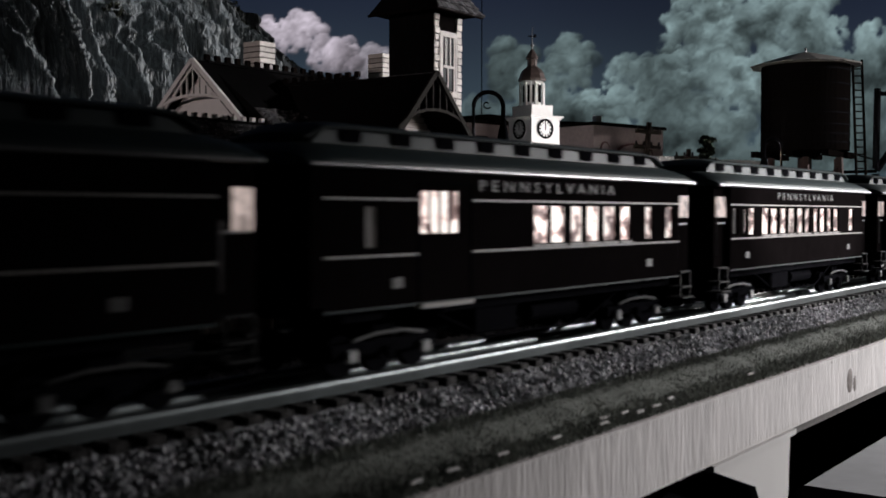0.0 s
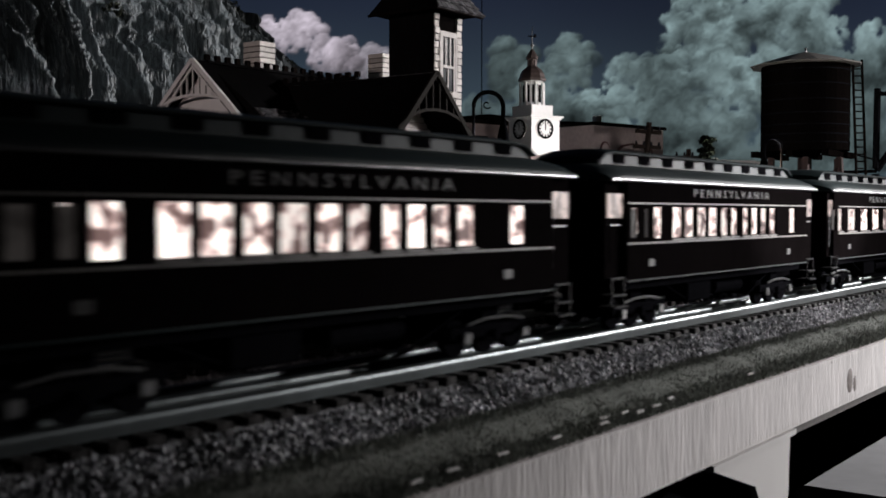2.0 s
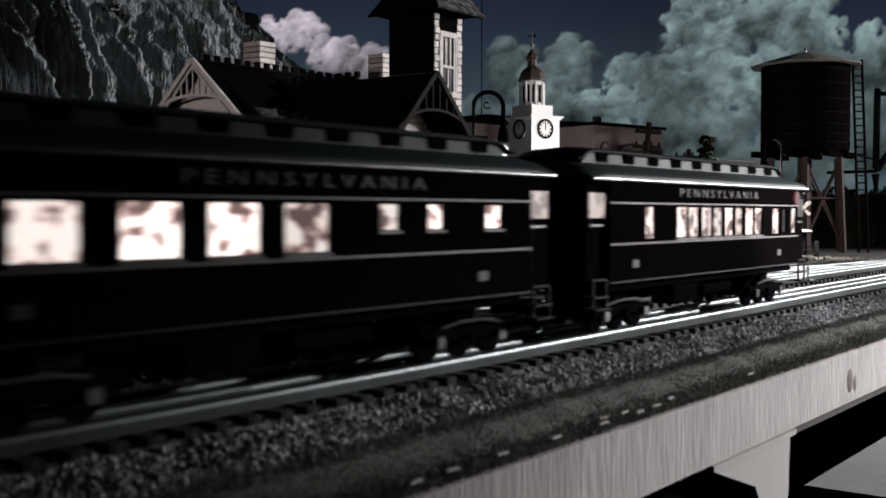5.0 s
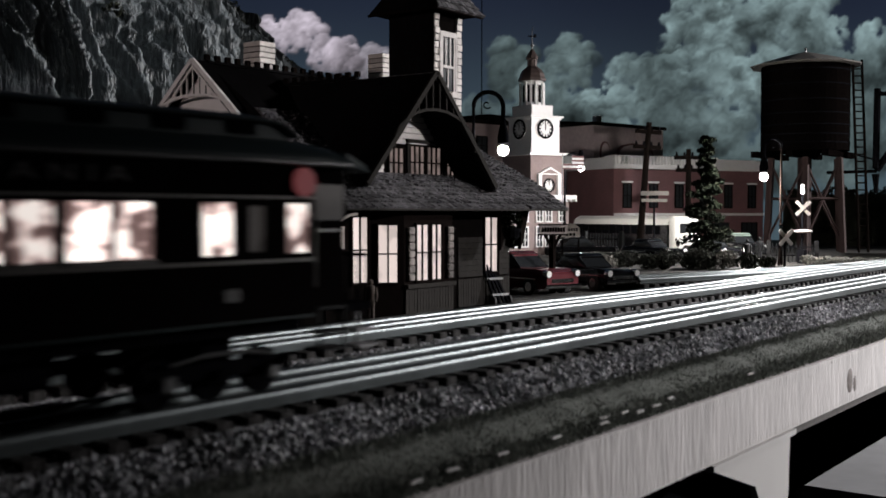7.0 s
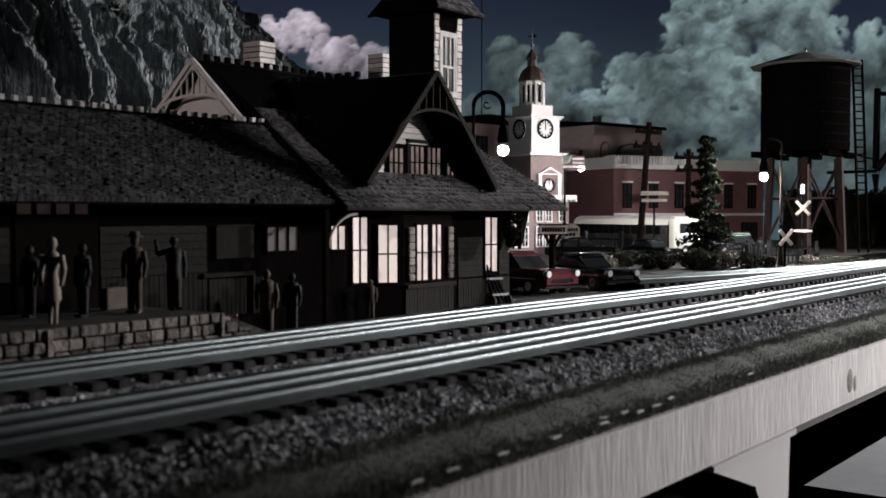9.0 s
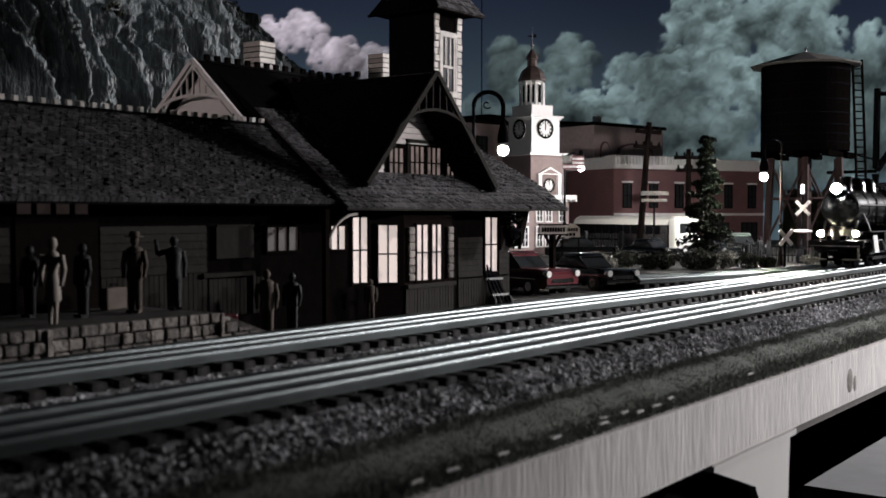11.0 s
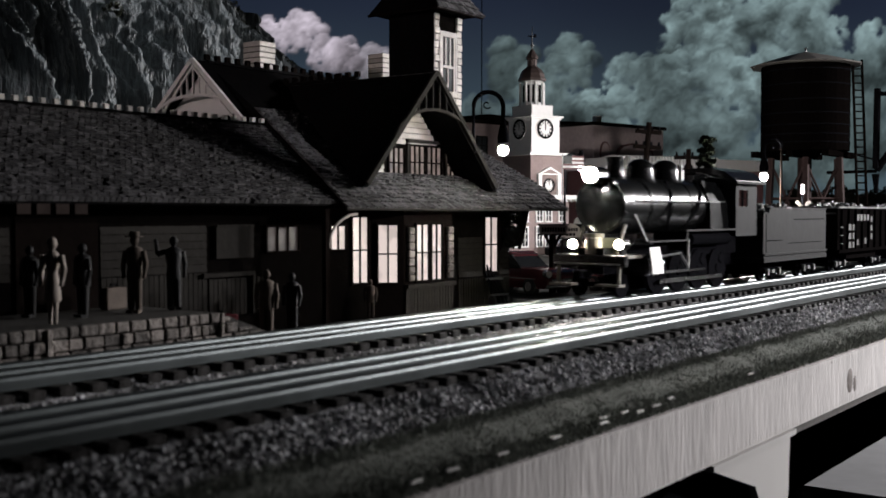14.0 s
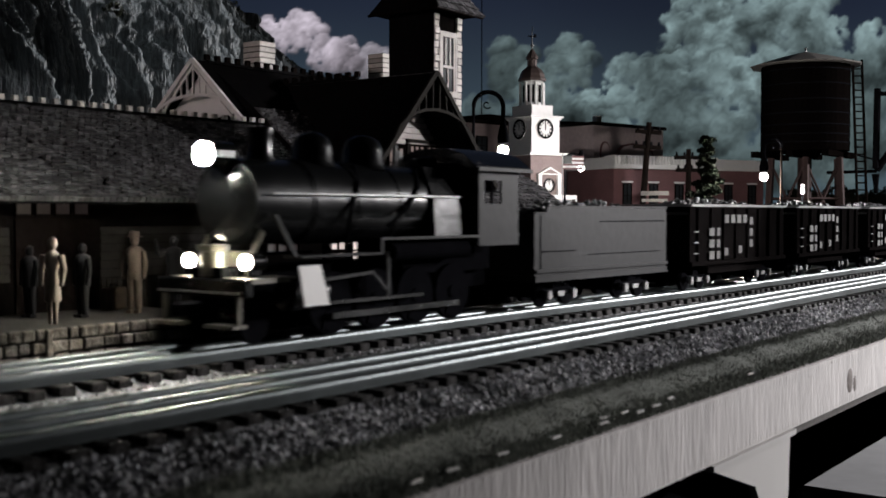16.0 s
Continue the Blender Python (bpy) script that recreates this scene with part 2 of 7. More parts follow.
    def bevel(self, w, seg=1):
        bmesh.ops.bevel(self.bm, geom=self.bm.edges[:], offset=w, segments=seg, profile=0.5, affect="EDGES", clamp_overlap=True)
        return self


def part(name, shape, material, parent=None, label="", at=None):
    """Links the shape as one mesh object, under parent if given."""
    me = shape
    if isinstance(shape, Shape):
        bmesh.ops.recalc_face_normals(shape.bm, faces=shape.bm.faces[:])
        me = bpy.data.meshes.new(name)
        shape.bm.to_mesh(me)
        shape.bm.free()
    if material and not me.materials:
        me.materials.append(material)
    ob = new(name, me)
    if parent:
        ob.parent = parent
    if at is not None:
        ob.matrix_basis = at
    if label:
        tagged(ob, label)
    return ob


def thing(name, label, category, at=None, group=""):
    ob = new(name)
    ob.empty_display_size = 0.01
    ob.matrix_basis = at or Matrix()
    return tagged(ob, label, category, group)


def soft(ob, angle=0.7):
    """Smooth shading with hard edges kept."""
    me = ob.data
    bm = bmesh.new()
    bm.from_mesh(me)
    for f in bm.faces:
        f.smooth = True
    for e in bm.edges:
        if len(e.link_faces) != 2 or e.calc_face_angle(0) > angle:
            e.smooth = False
    bm.to_mesh(me)
    bm.free()
    return ob

# ---------------------------------------------------------------- the layout table, tracks and room
G = -0.011     # ground round the tracks
X0, X1 = -4.2, 6.0


def near_y(x):
    """Centre line of the front track."""
    return 0.2765 + 0.06 * max(0.0, 0.36 - max(x, 0.12)) ** 2


def far_y(x):
    """Centre line of the back track."""
    if x < 0.5:
        return 0.376
    k = min(1.0, (x - 0.5) / 0.4)
    return 0.376 - 0.014 * k * k * (3 - 2 * k)


def stretch_of(a, b, step):
    k = max(1, round((b - a) / step))
    return [a + (b - a) * i / k for i in range(k + 1)]


def ribbon(shape, xs, profile, line):
    """Sweeps a closed profile of (across, up) along a line in plan."""
    rings = []
    for x in xs:
        slope = (line(x + 0.001) - line(x - 0.001)) / 0.002
        c = 1 / math.hypot(1, slope)
        rings.append([shape.bm.verts.new((x - o * slope * c, line(x) + o * c, h)) for o, h in profile])
    k = len(profile)
    for a, b in zip(rings, rings[1:]):
        for i in range(k):
            shape.bm.faces.new((a[i], a[(i + 1) % k], b[(i + 1) % k], b[i]))
    shape.bm.faces.new(rings[0])
    shape.bm.faces.new(rings[-1])
    return shape


RAIL_PROFILE = [(-0.0017, -0.0056), (0.0017, -0.0056), (0.0018, -0.004), (0.002, -0.0025), (0.002, -0.0017), (0.0018, -0.001), (0.0013, -0.0004), (0.0007, -0.0001), (0.0, 0.0), (-0.0007, -0.0001), (-0.0013, -0.0004), (-0.0018, -0.001), (-0.002, -0.0017), (-0.002, -0.0025), (-0.0018, -0.004)]
TRACK_XS = stretch_of(X0, 0.0, 0.4) + stretch_of(0.03, 1.1, 0.02) + stretch_of(1.3, X1, 0.5)


def tie_mesh():
    s = Shape().box(-0.0036, 0.0036, -0.0265, 0.0265, -0.0115, -0.0056)
    s.bevel(0.0005)
    me = bpy.data.meshes.new("tie")
    s.bm.to_mesh(me)
    s.bm.free()
    me.materials.append(M_TIE)
    return me


TIE = tie_mesh()


def railway_track(name, line, label, near_a, near_b):
    t = tagged(new(name), label, "railway track", kind="structure")
    for off in (-0.016, 0.0, 0.016):
        prof = [(o + off, h) for o, h in RAIL_PROFILE]
        soft(part("rail", ribbon(Shape(), TRACK_XS, prof, line), M_RAIL, t), 1.2)
    rnd = random.Random(4)
    rest = []
    x = X0
    while x < X1:
        slope = math.atan((line(x + 0.001) - line(x - 0.001)) / 0.002)
        m = pose(x, line(x) + rnd.uniform(-0.0006, 0.0006), rnd.uniform(-0.0003, 0.0003), 0, 0, math.degrees(slope) + rnd.uniform(-1.5, 1.5))
        if near_a < x < near_b:
            part("tie", TIE, None, t, at=m)
        else:
            rest.append(m)
        x += 0.0128
    s = Shape()
    for m in rest:
        s.box(-0.0036, 0.0036, -0.0265, 0.0265, -0.0115, -0.0056, m)
    tagged(part("far_ties", s, M_TIE, t), kind="stuff")
    return t


FRONT = railway_track("track_front", near_y, "three-rail model track with bright rails on dark ties", 0.1, 2.4)
BACK = railway_track("track_back", far_y, "three-rail model track passing the station platform", 0.15, 2.4)


def siding_y(x):
    """The third track leaves the back one and swings away behind it."""
    return 0.372 + 0.1 * (1.55 - x) ** 2 / 0.4


def siding():
    t = tagged(new("track_siding"), "three-rail siding track curving away behind the main tracks", "railway track", kind="structure")
    xs = stretch_of(0.92, 1.55, 0.03) + [2.0, 3.0, 5.0]
    line = lambda x: siding_y(min(x, 1.55)) - 0.0
    for off in (-0.016, 0.0, 0.016):
        part("rail", ribbon(Shape(), xs, [(o + off, h - 0.0006) for o, h in RAIL_PROFILE], line), M_RAIL, t)
    s = Shape()
    x = 0.92
    while x < 1.4:
        part("tie", TIE, None, t, at=pose(x, line(x), -0.0008, 0, 0, math.degrees(math.atan(-0.5 * (1.55 - x)))))
        x += 0.0128
    return t


siding()


def sheet(name, xs, rows, material, label, jag=0.0, seed=2):
    """A ground strip: rows of (line in y, height) joined across."""
    rnd = random.Random(seed)
    s = Shape()
    grid = []
    for x in xs:
        col = []
        for f, h in rows:
            y = f(x) if callable(f) else f
            z = h + jag * (noise.noise(Vector((x * 60, y * 60, 3.1))) + 0.6 * noise.noise(Vector((x * 190, y * 190, 1.7))))
            col.append(s.bm.verts.new((x, y, z)))
        grid.append(col)
    for a, b in zip(grid, grid[1:]):
        for i in range(len(rows) - 1):
            s.bm.faces.new((a[i], b[i], b[i + 1], a[i + 1]))
    ob = tagged(part(name, s, material), label, "ground", kind="structure")
    return ob


BOARD_Y = 0.1965      # front face of the pine fascia
GRASS_EDGE = lambda x: 0.2265 + 0.006 * noise.noise(Vector((x * 9, 0, 0)))
GROUND_XS = stretch_of(X0, 0.1, 0.3) + stretch_of(0.11, 1.3, 0.006) + stretch_of(1.35, X1, 0.25)
GROUND = sheet("ground", GROUND_XS, [(lambda x: near_y(x) - 0.062, -0.024), (lambda x: near_y(x) - 0.05, -0.019), (lambda x: near_y(x) - 0.038, -0.013), (lambda x: near_y(x) - 0.0275, -0.0082), (lambda x: near_y(x) - 0.012, -0.0072), (lambda x: near_y(x) + 0.012, -0.0072), (lambda x: near_y(x) + 0.028, -0.0082), (lambda x: near_y(x) + 0.036, -0.0108), (lambda x: far_y(x) - 0.03, -0.0095), (lambda x: far_y(x) - 0.012, -0.0075), (lambda x: far_y(x) + 0.012, -0.0075), (lambda x: far_y(x) + 0.03, -0.0115)],
               M_BALLAST, "grey crushed ballast under the model tracks", jag=0.0012)
sheet("ground_yard", [X0, -1.0, 0.0, 0.5, 1.0, 1.5, 2.0, 3.0, X1], [(lambda x: far_y(x) + 0.029, -0.0118), (0.55, -0.0125), (0.9, -0.0125), (1.6, -0.0125), (2.9, -0.0125)], M_EARTH, "dark earth ground of the model town")
sheet("ground_verge", GROUND_XS, [(BOARD_Y + 0.002, -0.0262), (0.203, -0.0238), (0.211, -0.0198), (0.219, -0.0172), (lambda x: near_y(x) - 0.052, -0.0165), (lambda x: near_y(x) - 0.046, -0.0185), (lambda x: near_y(x) - 0.043, -0.022)], M_GRASS, "dull green grass verge along the table edge", jag=0.0004)


SHOULDER = [(0.0, -0.0072), (0.012, -0.0072), (0.0275, -0.0082), (0.038, -0.013), (0.05, -0.019), (0.062, -0.024)]


def shoulder_z(off):
    for (a, za), (b, zb) in zip(SHOULDER, SHOULDER[1:]):
        if off <= b:
            return za + (zb - za) * (off - a) / (b - a)
    return SHOULDER[-1][1]


def scatter_stones():
    """Loose stones on the ballast shoulder and between the ties."""
    rnd = random.Random(11)
    verts, faces = [], []
    for i in range(30000):
        x = 0.14 + 1.15 * rnd.random() ** 1.2
        pick = rnd.random()
        if pick < 0.66:
            off = rnd.uniform(0.028, 0.057)
            y, z = near_y(x) - off, shoulder_z(off)
        elif pick < 0.86:
            y = near_y(x) + rnd.uniform(0.028, max(0.03, far_y(x) - near_y(x) - 0.028))
            z = -0.0096
        else:
            y, z = rnd.choice((near_y, far_y))(x) + rnd.uniform(-0.026, 0.026), -0.0075
        r = rnd.uniform(0.0006, 0.0014)
        z += 0.0012 * (noise.noise(Vector((x * 60, y * 60, 3.1))) + 0.6 * noise.noise(Vector((x * 190, y * 190, 1.7)))) + r * 0.25
        b = len(verts)
        a = rnd.random() * 6.28
        ring = [(x + r * math.cos(a + q * 2.09 + rnd.uniform(-0.3, 0.3)), y + r * math.sin(a + q * 2.09), z - 0.3 * r) for q in range(3)]
        verts += ring + [(x + r * rnd.uniform(-0.4, 0.4), y + r * rnd.uniform(-0.4, 0.4), z + r * 0.8)]
        faces += [(b, b + 1, b + 3), (b + 1, b + 2, b + 3), (b + 2, b, b + 3)]
    me = bpy.data.meshes.new("ballast_stones")
    me.from_pydata(verts, [], faces)
    me.materials.append(M_BALLAST)
    tagged(new("ballast_stones", me), "loose grey ballast stones beside the rails", "gravel", kind="stuff")


def grass_tufts():
    rnd = random.Random(12)
    verts, faces = [], []
    for i in range(75000):
        x = 0.16 + 1.3 * rnd.random() ** 1.25
        y = rnd.uniform(BOARD_Y + 0.002, near_y(x) - 0.045 + 0.004 * noise.noise(Vector((x * 30, 0, 5))))
        k = (y - BOARD_Y) / 0.036
        z = -0.0262 + 0.0098 * min(1.0, k * 1.25) ** 0.8
        thick = 0.8 + 0.12 * noise.noise(Vector((x * 50, y * 50, 9)))
        h = rnd.uniform(0.0009, 0.0024) * max(0.35, thick)
        w = rnd.uniform(0.0002, 0.0005)
        a = rnd.random() * 6.28
        lean = rnd.uniform(0, 0.0012)
        b = len(verts)
        verts += [(x - w * math.cos(a), y - w * math.sin(a), z - 0.0005), (x + w * math.cos(a), y + w * math.sin(a), z - 0.0005), (x + lean * math.sin(a * 3), y + lean * math.cos(a * 3), z + h)]
        faces.append((b, b + 1, b + 2))
    me = bpy.data.meshes.new("grass")
    me.from_pydata(verts, [], faces)
    me.materials.append(M_GRASS)
    tagged(new("grass", me), "short dull green static grass on the table edge", "grass", kind="stuff")


scatter_stones()
grass_tufts()


def fascia():
    s = Shape().box(X0, X1, BOARD_Y - 0.0, BOARD_Y + 0.018, -0.0555, -0.0252)
    f = tagged(part("fascia_board", s, M_PINE), "rough-sawn pale pine board along the table edge", "board", kind="structure")
    rnd = random.Random(3)
    for x, z, r, q in ((0.676, -0.0425, 0.0062, 1.25), (0.686, -0.0455, 0.0038, 1.5), (0.291, -0.0445, 0.0024, 1.3), (0.313, -0.0475, 0.0016, 1.2), (0.507, -0.0515, 0.0014, 2.0), (0.64, -0.0275, 0.0022, 0.7), (0.525, -0.0285, 0.0015, 0.8)):
        k = Shape()
        k.ball((x, BOARD_Y + 0.0003, z), r, (1.0, 0.16, q), 14, 10)
        part("knot", k, M_KNOT, f)
    # short staples and splinters that catch the light along the grass
    for x, y in ((0.33, 0.199), (0.3, 0.2), (0.27, 0.2005), (0.352, 0.203), (0.357, 0.199), (0.338, 0.204), (0.372, 0.2), (0.39, 0.203), (0.47, 0.202), (0.245, 0.2005), (0.228, 0.2)):
        s = Shape().box(-0.003, 0.003, -0.0005, 0.0005, -0.0002, 0.0006)
        part("staple", s, M_WHITE, f, at=pose(x * 1.13, y + 0.001, -0.0222, 0, 0, rnd.uniform(-6, 6)))
    return f


fascia()
tagged(part("table_top", Shape().box(X0, X1, BOARD_Y + 0.0185, 3.0, -0.07, -0.03), M_AWNING), "plywood table top under the layout", "table", kind="structure")


def under_table():
    """White plastic bracket and grey crate below the board."""
    t = thing("plastic_bracket", "white plastic bracket fixed under the pine board", "bracket", pose(0.52, 0.2, -0.0565))
    s = Shape().prism([(-0.055, 0.0), (0.062, 0.0), (0.058, -0.06), (0.03, -0.05), (0.012, -0.022)], "y", 0.0, 0.004)
    part("plate", s, M_PLASTIC, t)
    part("lip", Shape().box(-0.05, 0.06, -0.004, 0.0, -0.0028, 0.0), M_PLASTIC, t)
    part("web", Shape().prism([(-0.06, -0.004), (0.012, -0.022), (-0.02, -0.045), (-0.09, -0.03)], "y", 0.012, 0.016), M_BLACK, t)
    c = thing("storage_box", "grey plastic storage box on the room floor", "box", pose(1.75, 0.1, -0.95))
    part("body", Shape().box(-0.5, 0.5, -0.25, 0.3, 0.0, 0.66).bevel(0.02), M_CONCRETE, c)
    part("lid", Shape().box(-0.52, 0.52, -0.27, 0.32, 0.662, 0.7).bevel(0.01), M_CONCRETE, c)


under_table()


def room():
    def slab(name, *b, mat=M_ROOM, label=""):
        tagged(part(name, Shape().box(*b), mat), label or "plain dark room wall", "wall", kind="structure")
    slab("floor", -5.2, 7.2, -3.2, 3.4, -1.0, -0.95, mat=M_ROOM, label="dark room floor under the table")
    slab("ceiling", -5.2, 7.2, -3.2, 3.4, 2.0, 2.05, label="plain dark ceiling")
    slab("wall_south", -5.2, 7.2, -3.25, -3.2, -0.95, 2.0)
    slab("wall_north", -5.2, 7.2, 3.4, 3.45, -0.95, 2.0)
    slab("wall_west", -5.25, -5.2, -3.25, 3.45, -0.95, 2.0)
    slab("wall_east", 7.2, 7.25, -3.25, 3.45, -0.95, 2.0)


room()


def paint_clouds(us, hs):
    """Colours of the painted sky at places along the board (us) and up it (hs): heaped puffs over a dark blue ground."""
    U, Hh = np.meshgrid(us, hs, indexing="ij")
    rs = np.random.RandomState(7)

    def grain(step):
        """Smooth random values over the board with the given grain size."""
        nu, nh = int((us[-1] - us[0]) / step) + 4, int((hs[-1] - hs[0]) / step) + 4
        g = rs.rand(nu, nh)
        a, b = (U - us[0]) / step, (Hh - hs[0]) / step
        i, k = a.astype(int), b.astype(int)
        a, b = a - i, b - k
        a, b = a * a * (3 - 2 * a), b * b * (3 - 2 * b)
        return (g[i, k] * (1 - a) + g[i + 1, k] * a) * (1 - b) + (g[i, k + 1] * (1 - a) + g[i + 1, k + 1] * a) * b

    rough = sum(w * (grain(st) - 0.5) for st, w in ((0.08, 0.5), (0.04, 0.3), (0.02, 0.2), (0.01, 0.14), (0.006, 0.1)))
    wide = grain(0.5) * 0.6 + grain(0.22) * 0.4
    # ground of the sky: navy above, greyer blue low down and to the right
    low = np.clip(1 - (Hh - 0.2) / 0.45, 0, 1)
    sky = np.zeros(U.shape + (3,))
    for c, (top, foot) in enumerate(((0.006, 0.026), (0.0085, 0.04), (0.016, 0.049))):
        sky[..., c] = (top + (foot - top) * low ** 1.4) * (0.65 + 0.7 * wide)
    for cu, ch, ru, rh, count, size, bright, rose in SKY_CLOUDS:
        puffs = []
        for n_ in range(count):
            a, q = rs.rand() * 6.283, rs.rand() ** 0.6
            pu, ph = cu + ru * q * np.cos(a), ch + rh * q * np.sin(a)
            puffs.append((ph, pu, size * (0.45 + 0.9 * rs.rand()) * (1.15 - 0.45 * q), 0.8 + 0.4 * rs.rand()))
        puffs.sort(reverse=True)
        for ph, pu, r, t in puffs:
            i0, i1 = np.searchsorted(us, (pu - 1.4 * r, pu + 1.4 * r))
            k0, k1 = np.searchsorted(hs, (ph - 1.4 * r, ph + 1.4 * r))
            if i1 - i0 < 2 or k1 - k0 < 2:
                continue
            du, dh = (U[i0:i1, k0:k1] - pu) / r, (Hh[i0:i1, k0:k1] - ph) / r
            rg = rough[i0:i1, k0:k1]
            d = np.sqrt(du * du + dh * dh) + 1.5 * rg
            # crisp above, melting into the haze below
            cover = np.clip((1 - d) / (0.28 + 0.9 * np.clip(-dh + 0.25, 0, 1)), 0, 1)
            cover = cover * cover * (3 - 2 * cover) * 0.62
            lit = np.clip(0.4 + 0.3 * dh - 0.12 * du + 0.9 * rg + 0.9 * (wide[i0:i1, k0:k1] - 0.5), 0.03, 1.0)
            high = np.clip((ph - ch) / rh * 0.5 + 0.5, 0, 1)
            tone = bright * t * (0.3 + 0.7 * high) * (0.1 + 1.75 * lit ** 1.8)
            part_ = sky[i0:i1, k0:k1]
            for c, (cool, warm) in enumerate(((0.72, 1.06), (1.0, 0.95), (1.04, 1.1))):
                part_[..., c] += (tone * (cool + (warm - cool) * rose) - part_[..., c]) * cover
    return sky


def sky_backdrop():
    """A painted dark sky with clouds on a bent board behind the layout."""
    m = bpy.data.materials.new("painted_cloud_sky")
    m.use_nodes = True
    n, l = m.node_tree.nodes, m.node_tree.links
    b = n["Principled BSDF"]
    b.inputs["Base Color"].default_value = (0.01, 0.012, 0.014, 1)
    b.inputs["Roughness"].default_value = 0.95
    b.inputs["Specular IOR Level"].default_value = 0.1
    col = n.new("ShaderNodeVertexColor")
    col.layer_name = "paint"
    l.new(col.outputs["Color"], b.inputs["Emission Color"])
    # The board glows by itself, in place of room light falling on it.
    b.inputs["Emission Strength"].default_value = 2.1
    line = [(-2.5, 2.9), (1.2, 2.9), (1.45, 2.75), (2.95, 0.95), (3.15, 0.8), (3.5, 0.74), (5.9, 0.74)]
    along = [0.0]
    for p, q in zip(line, line[1:]):
        along.append(along[-1] + math.dist(p, q))
    us = np.unique(np.concatenate((np.linspace(0, 4.6, 40), np.arange(4.6, 7.3, 0.0042), np.linspace(7.3, along[-1], 30), along)))
    hs = np.concatenate((np.linspace(0, 0.1, 4)[:-1], np.arange(0.1, 0.78, 0.0042), np.linspace(0.8, 1.92, 24)))
    paint = paint_clouds(us, hs)
    xs, ys = np.interp(us, along, [p[0] for p in line]), np.interp(us, along, [p[1] for p in line])
    nu, nh = len(us), len(hs)
    verts = np.stack((np.repeat(xs, nh), np.repeat(ys, nh), np.tile(hs - 0.02, nu)), 1)
    i, k = np.meshgrid(np.arange(nu - 1), np.arange(nh - 1), indexing="ij")
    a = (i * nh + k).ravel()
    faces = np.stack((a, a + nh, a + nh + 1, a + 1), 1)
    me = bpy.data.meshes.new("backdrop")
    me.from_pydata(verts.tolist(), [], faces.tolist())
    att = me.color_attributes.new("paint", "FLOAT_COLOR", "POINT")
    att.data.foreach_set("color", np.concatenate((paint.reshape(-1, 3), np.ones((nu * nh, 1))), 1).astype(np.float32).ravel())
    me.materials.append(m)
    back = tagged(new("backdrop", me), "painted backdrop of pale clouds in a dark sky", "backdrop", kind="structure")
    # the joint where two boards of the backdrop meet
    u = 5.44
    x, y = np.interp(u, along, [p[0] for p in line]), np.interp(u, along, [p[1] for p in line])
    part("joint", Shape().box(-0.0012, 0.0012, -0.003, 0.0, 0.0, 1.9), M_BLACK, back, at=pose(x, y, -0.02, 0, 0, -50))


# each bank of cloud: place along the board and up it, half width, half height, puffs, puff size, brightness, rosiness
SKY_CLOUDS = [
    (6.0, 0.22, 0.75, 0.1, 90, 0.09, 0.1, 0.0), (5.75, 0.3, 0.4, 0.09, 60, 0.07, 0.11, 0.0), (6.5, 0.33, 0.2, 0.14, 40, 0.08, 0.1, 0.0),
    (6.5, 0.5, 0.12, 0.08, 40, 0.05, 0.16, 0.0), (5.52, 0.43, 0.06, 0.1, 40, 0.035, 0.08, 0.0), (5.62, 0.36, 0.1, 0.08, 40, 0.045, 0.12, 0.0),
    (5.68, 0.46, 0.055, 0.08, 60, 0.032, 0.15, 0.0), (6.3, 0.56, 0.13, 0.11, 70, 0.05, 0.24, 0.0), (6.03, 0.56, 0.12, 0.11, 90, 0.042, 0.42, 0.0),
    (6.16, 0.63, 0.15, 0.08, 60, 0.045, 0.34, 0.0), (5.86, 0.41, 0.1, 0.07, 70, 0.035, 0.27, 0.0), (6.06, 0.41, 0.17, 0.1, 90, 0.045, 0.33, 0.0),
    (5.78, 0.36, 0.09, 0.05, 60, 0.03, 0.22, 0.0), (6.22, 0.42, 0.12, 0.08, 60, 0.04, 0.19, 0.0), (5.95, 0.31, 0.2, 0.06, 70, 0.04, 0.18, 0.0),
    (5.16, 0.455, 0.055, 0.05, 50, 0.02, 0.22, 0.9), (5.2, 0.44, 0.05, 0.05, 40, 0.022, 0.2, 0.7), (5.06, 0.48, 0.07, 0.045, 70, 0.022, 0.27, 1.0),
    (4.97, 0.54, 0.065, 0.05, 80, 0.022, 0.36, 1.0), (4.88, 0.52, 0.06, 0.055, 60, 0.026, 0.33, 1.0)]
sky_backdrop()


# ---------------------------------------------------------------- passenger train
SPEED = 0.23
SPACING = 0.3315
LAG = [(0.0, 0.0), (2.0, 0.0), (2.5, 0.001), (3.0, 0.003), (3.5, 0.0055), (4.0, 0.008), (6.3, 0.011), (7.0, 0.007), (7.5, 0.0), (16.0, 0.0)]
CAR_LEN = 0.298


def text_mesh(word, size, spread, wide):
    cu = bpy.data.curves.new("lettering", "FONT")
    cu.body, cu.size, cu.align_x, cu.align_y = word, size, "CENTER", "CENTER"
    cu.space_character = spread
    cu.extrude = 0.00012
    cu.resolution_u = 2
    ob = new("lettering", cu)
    bpy.context.view_layer.update()
    me = bpy.data.meshes.new_from_object(ob.evaluated_get(bpy.context.evaluated_depsgraph_get()))
    bpy.data.objects.remove(ob)
    me.materials.clear()
    xs = [v.co.x for v in me.vertices]
    me.transform(Matrix.Diagonal((wide / (max(xs) - min(xs)), 1, 1, 1)))
    return me


ROADNAME = text_mesh("PENNSYLVANIA", 0.0064, 1.6, 0.112)
ROADNAME.materials.append(M_LETTER)

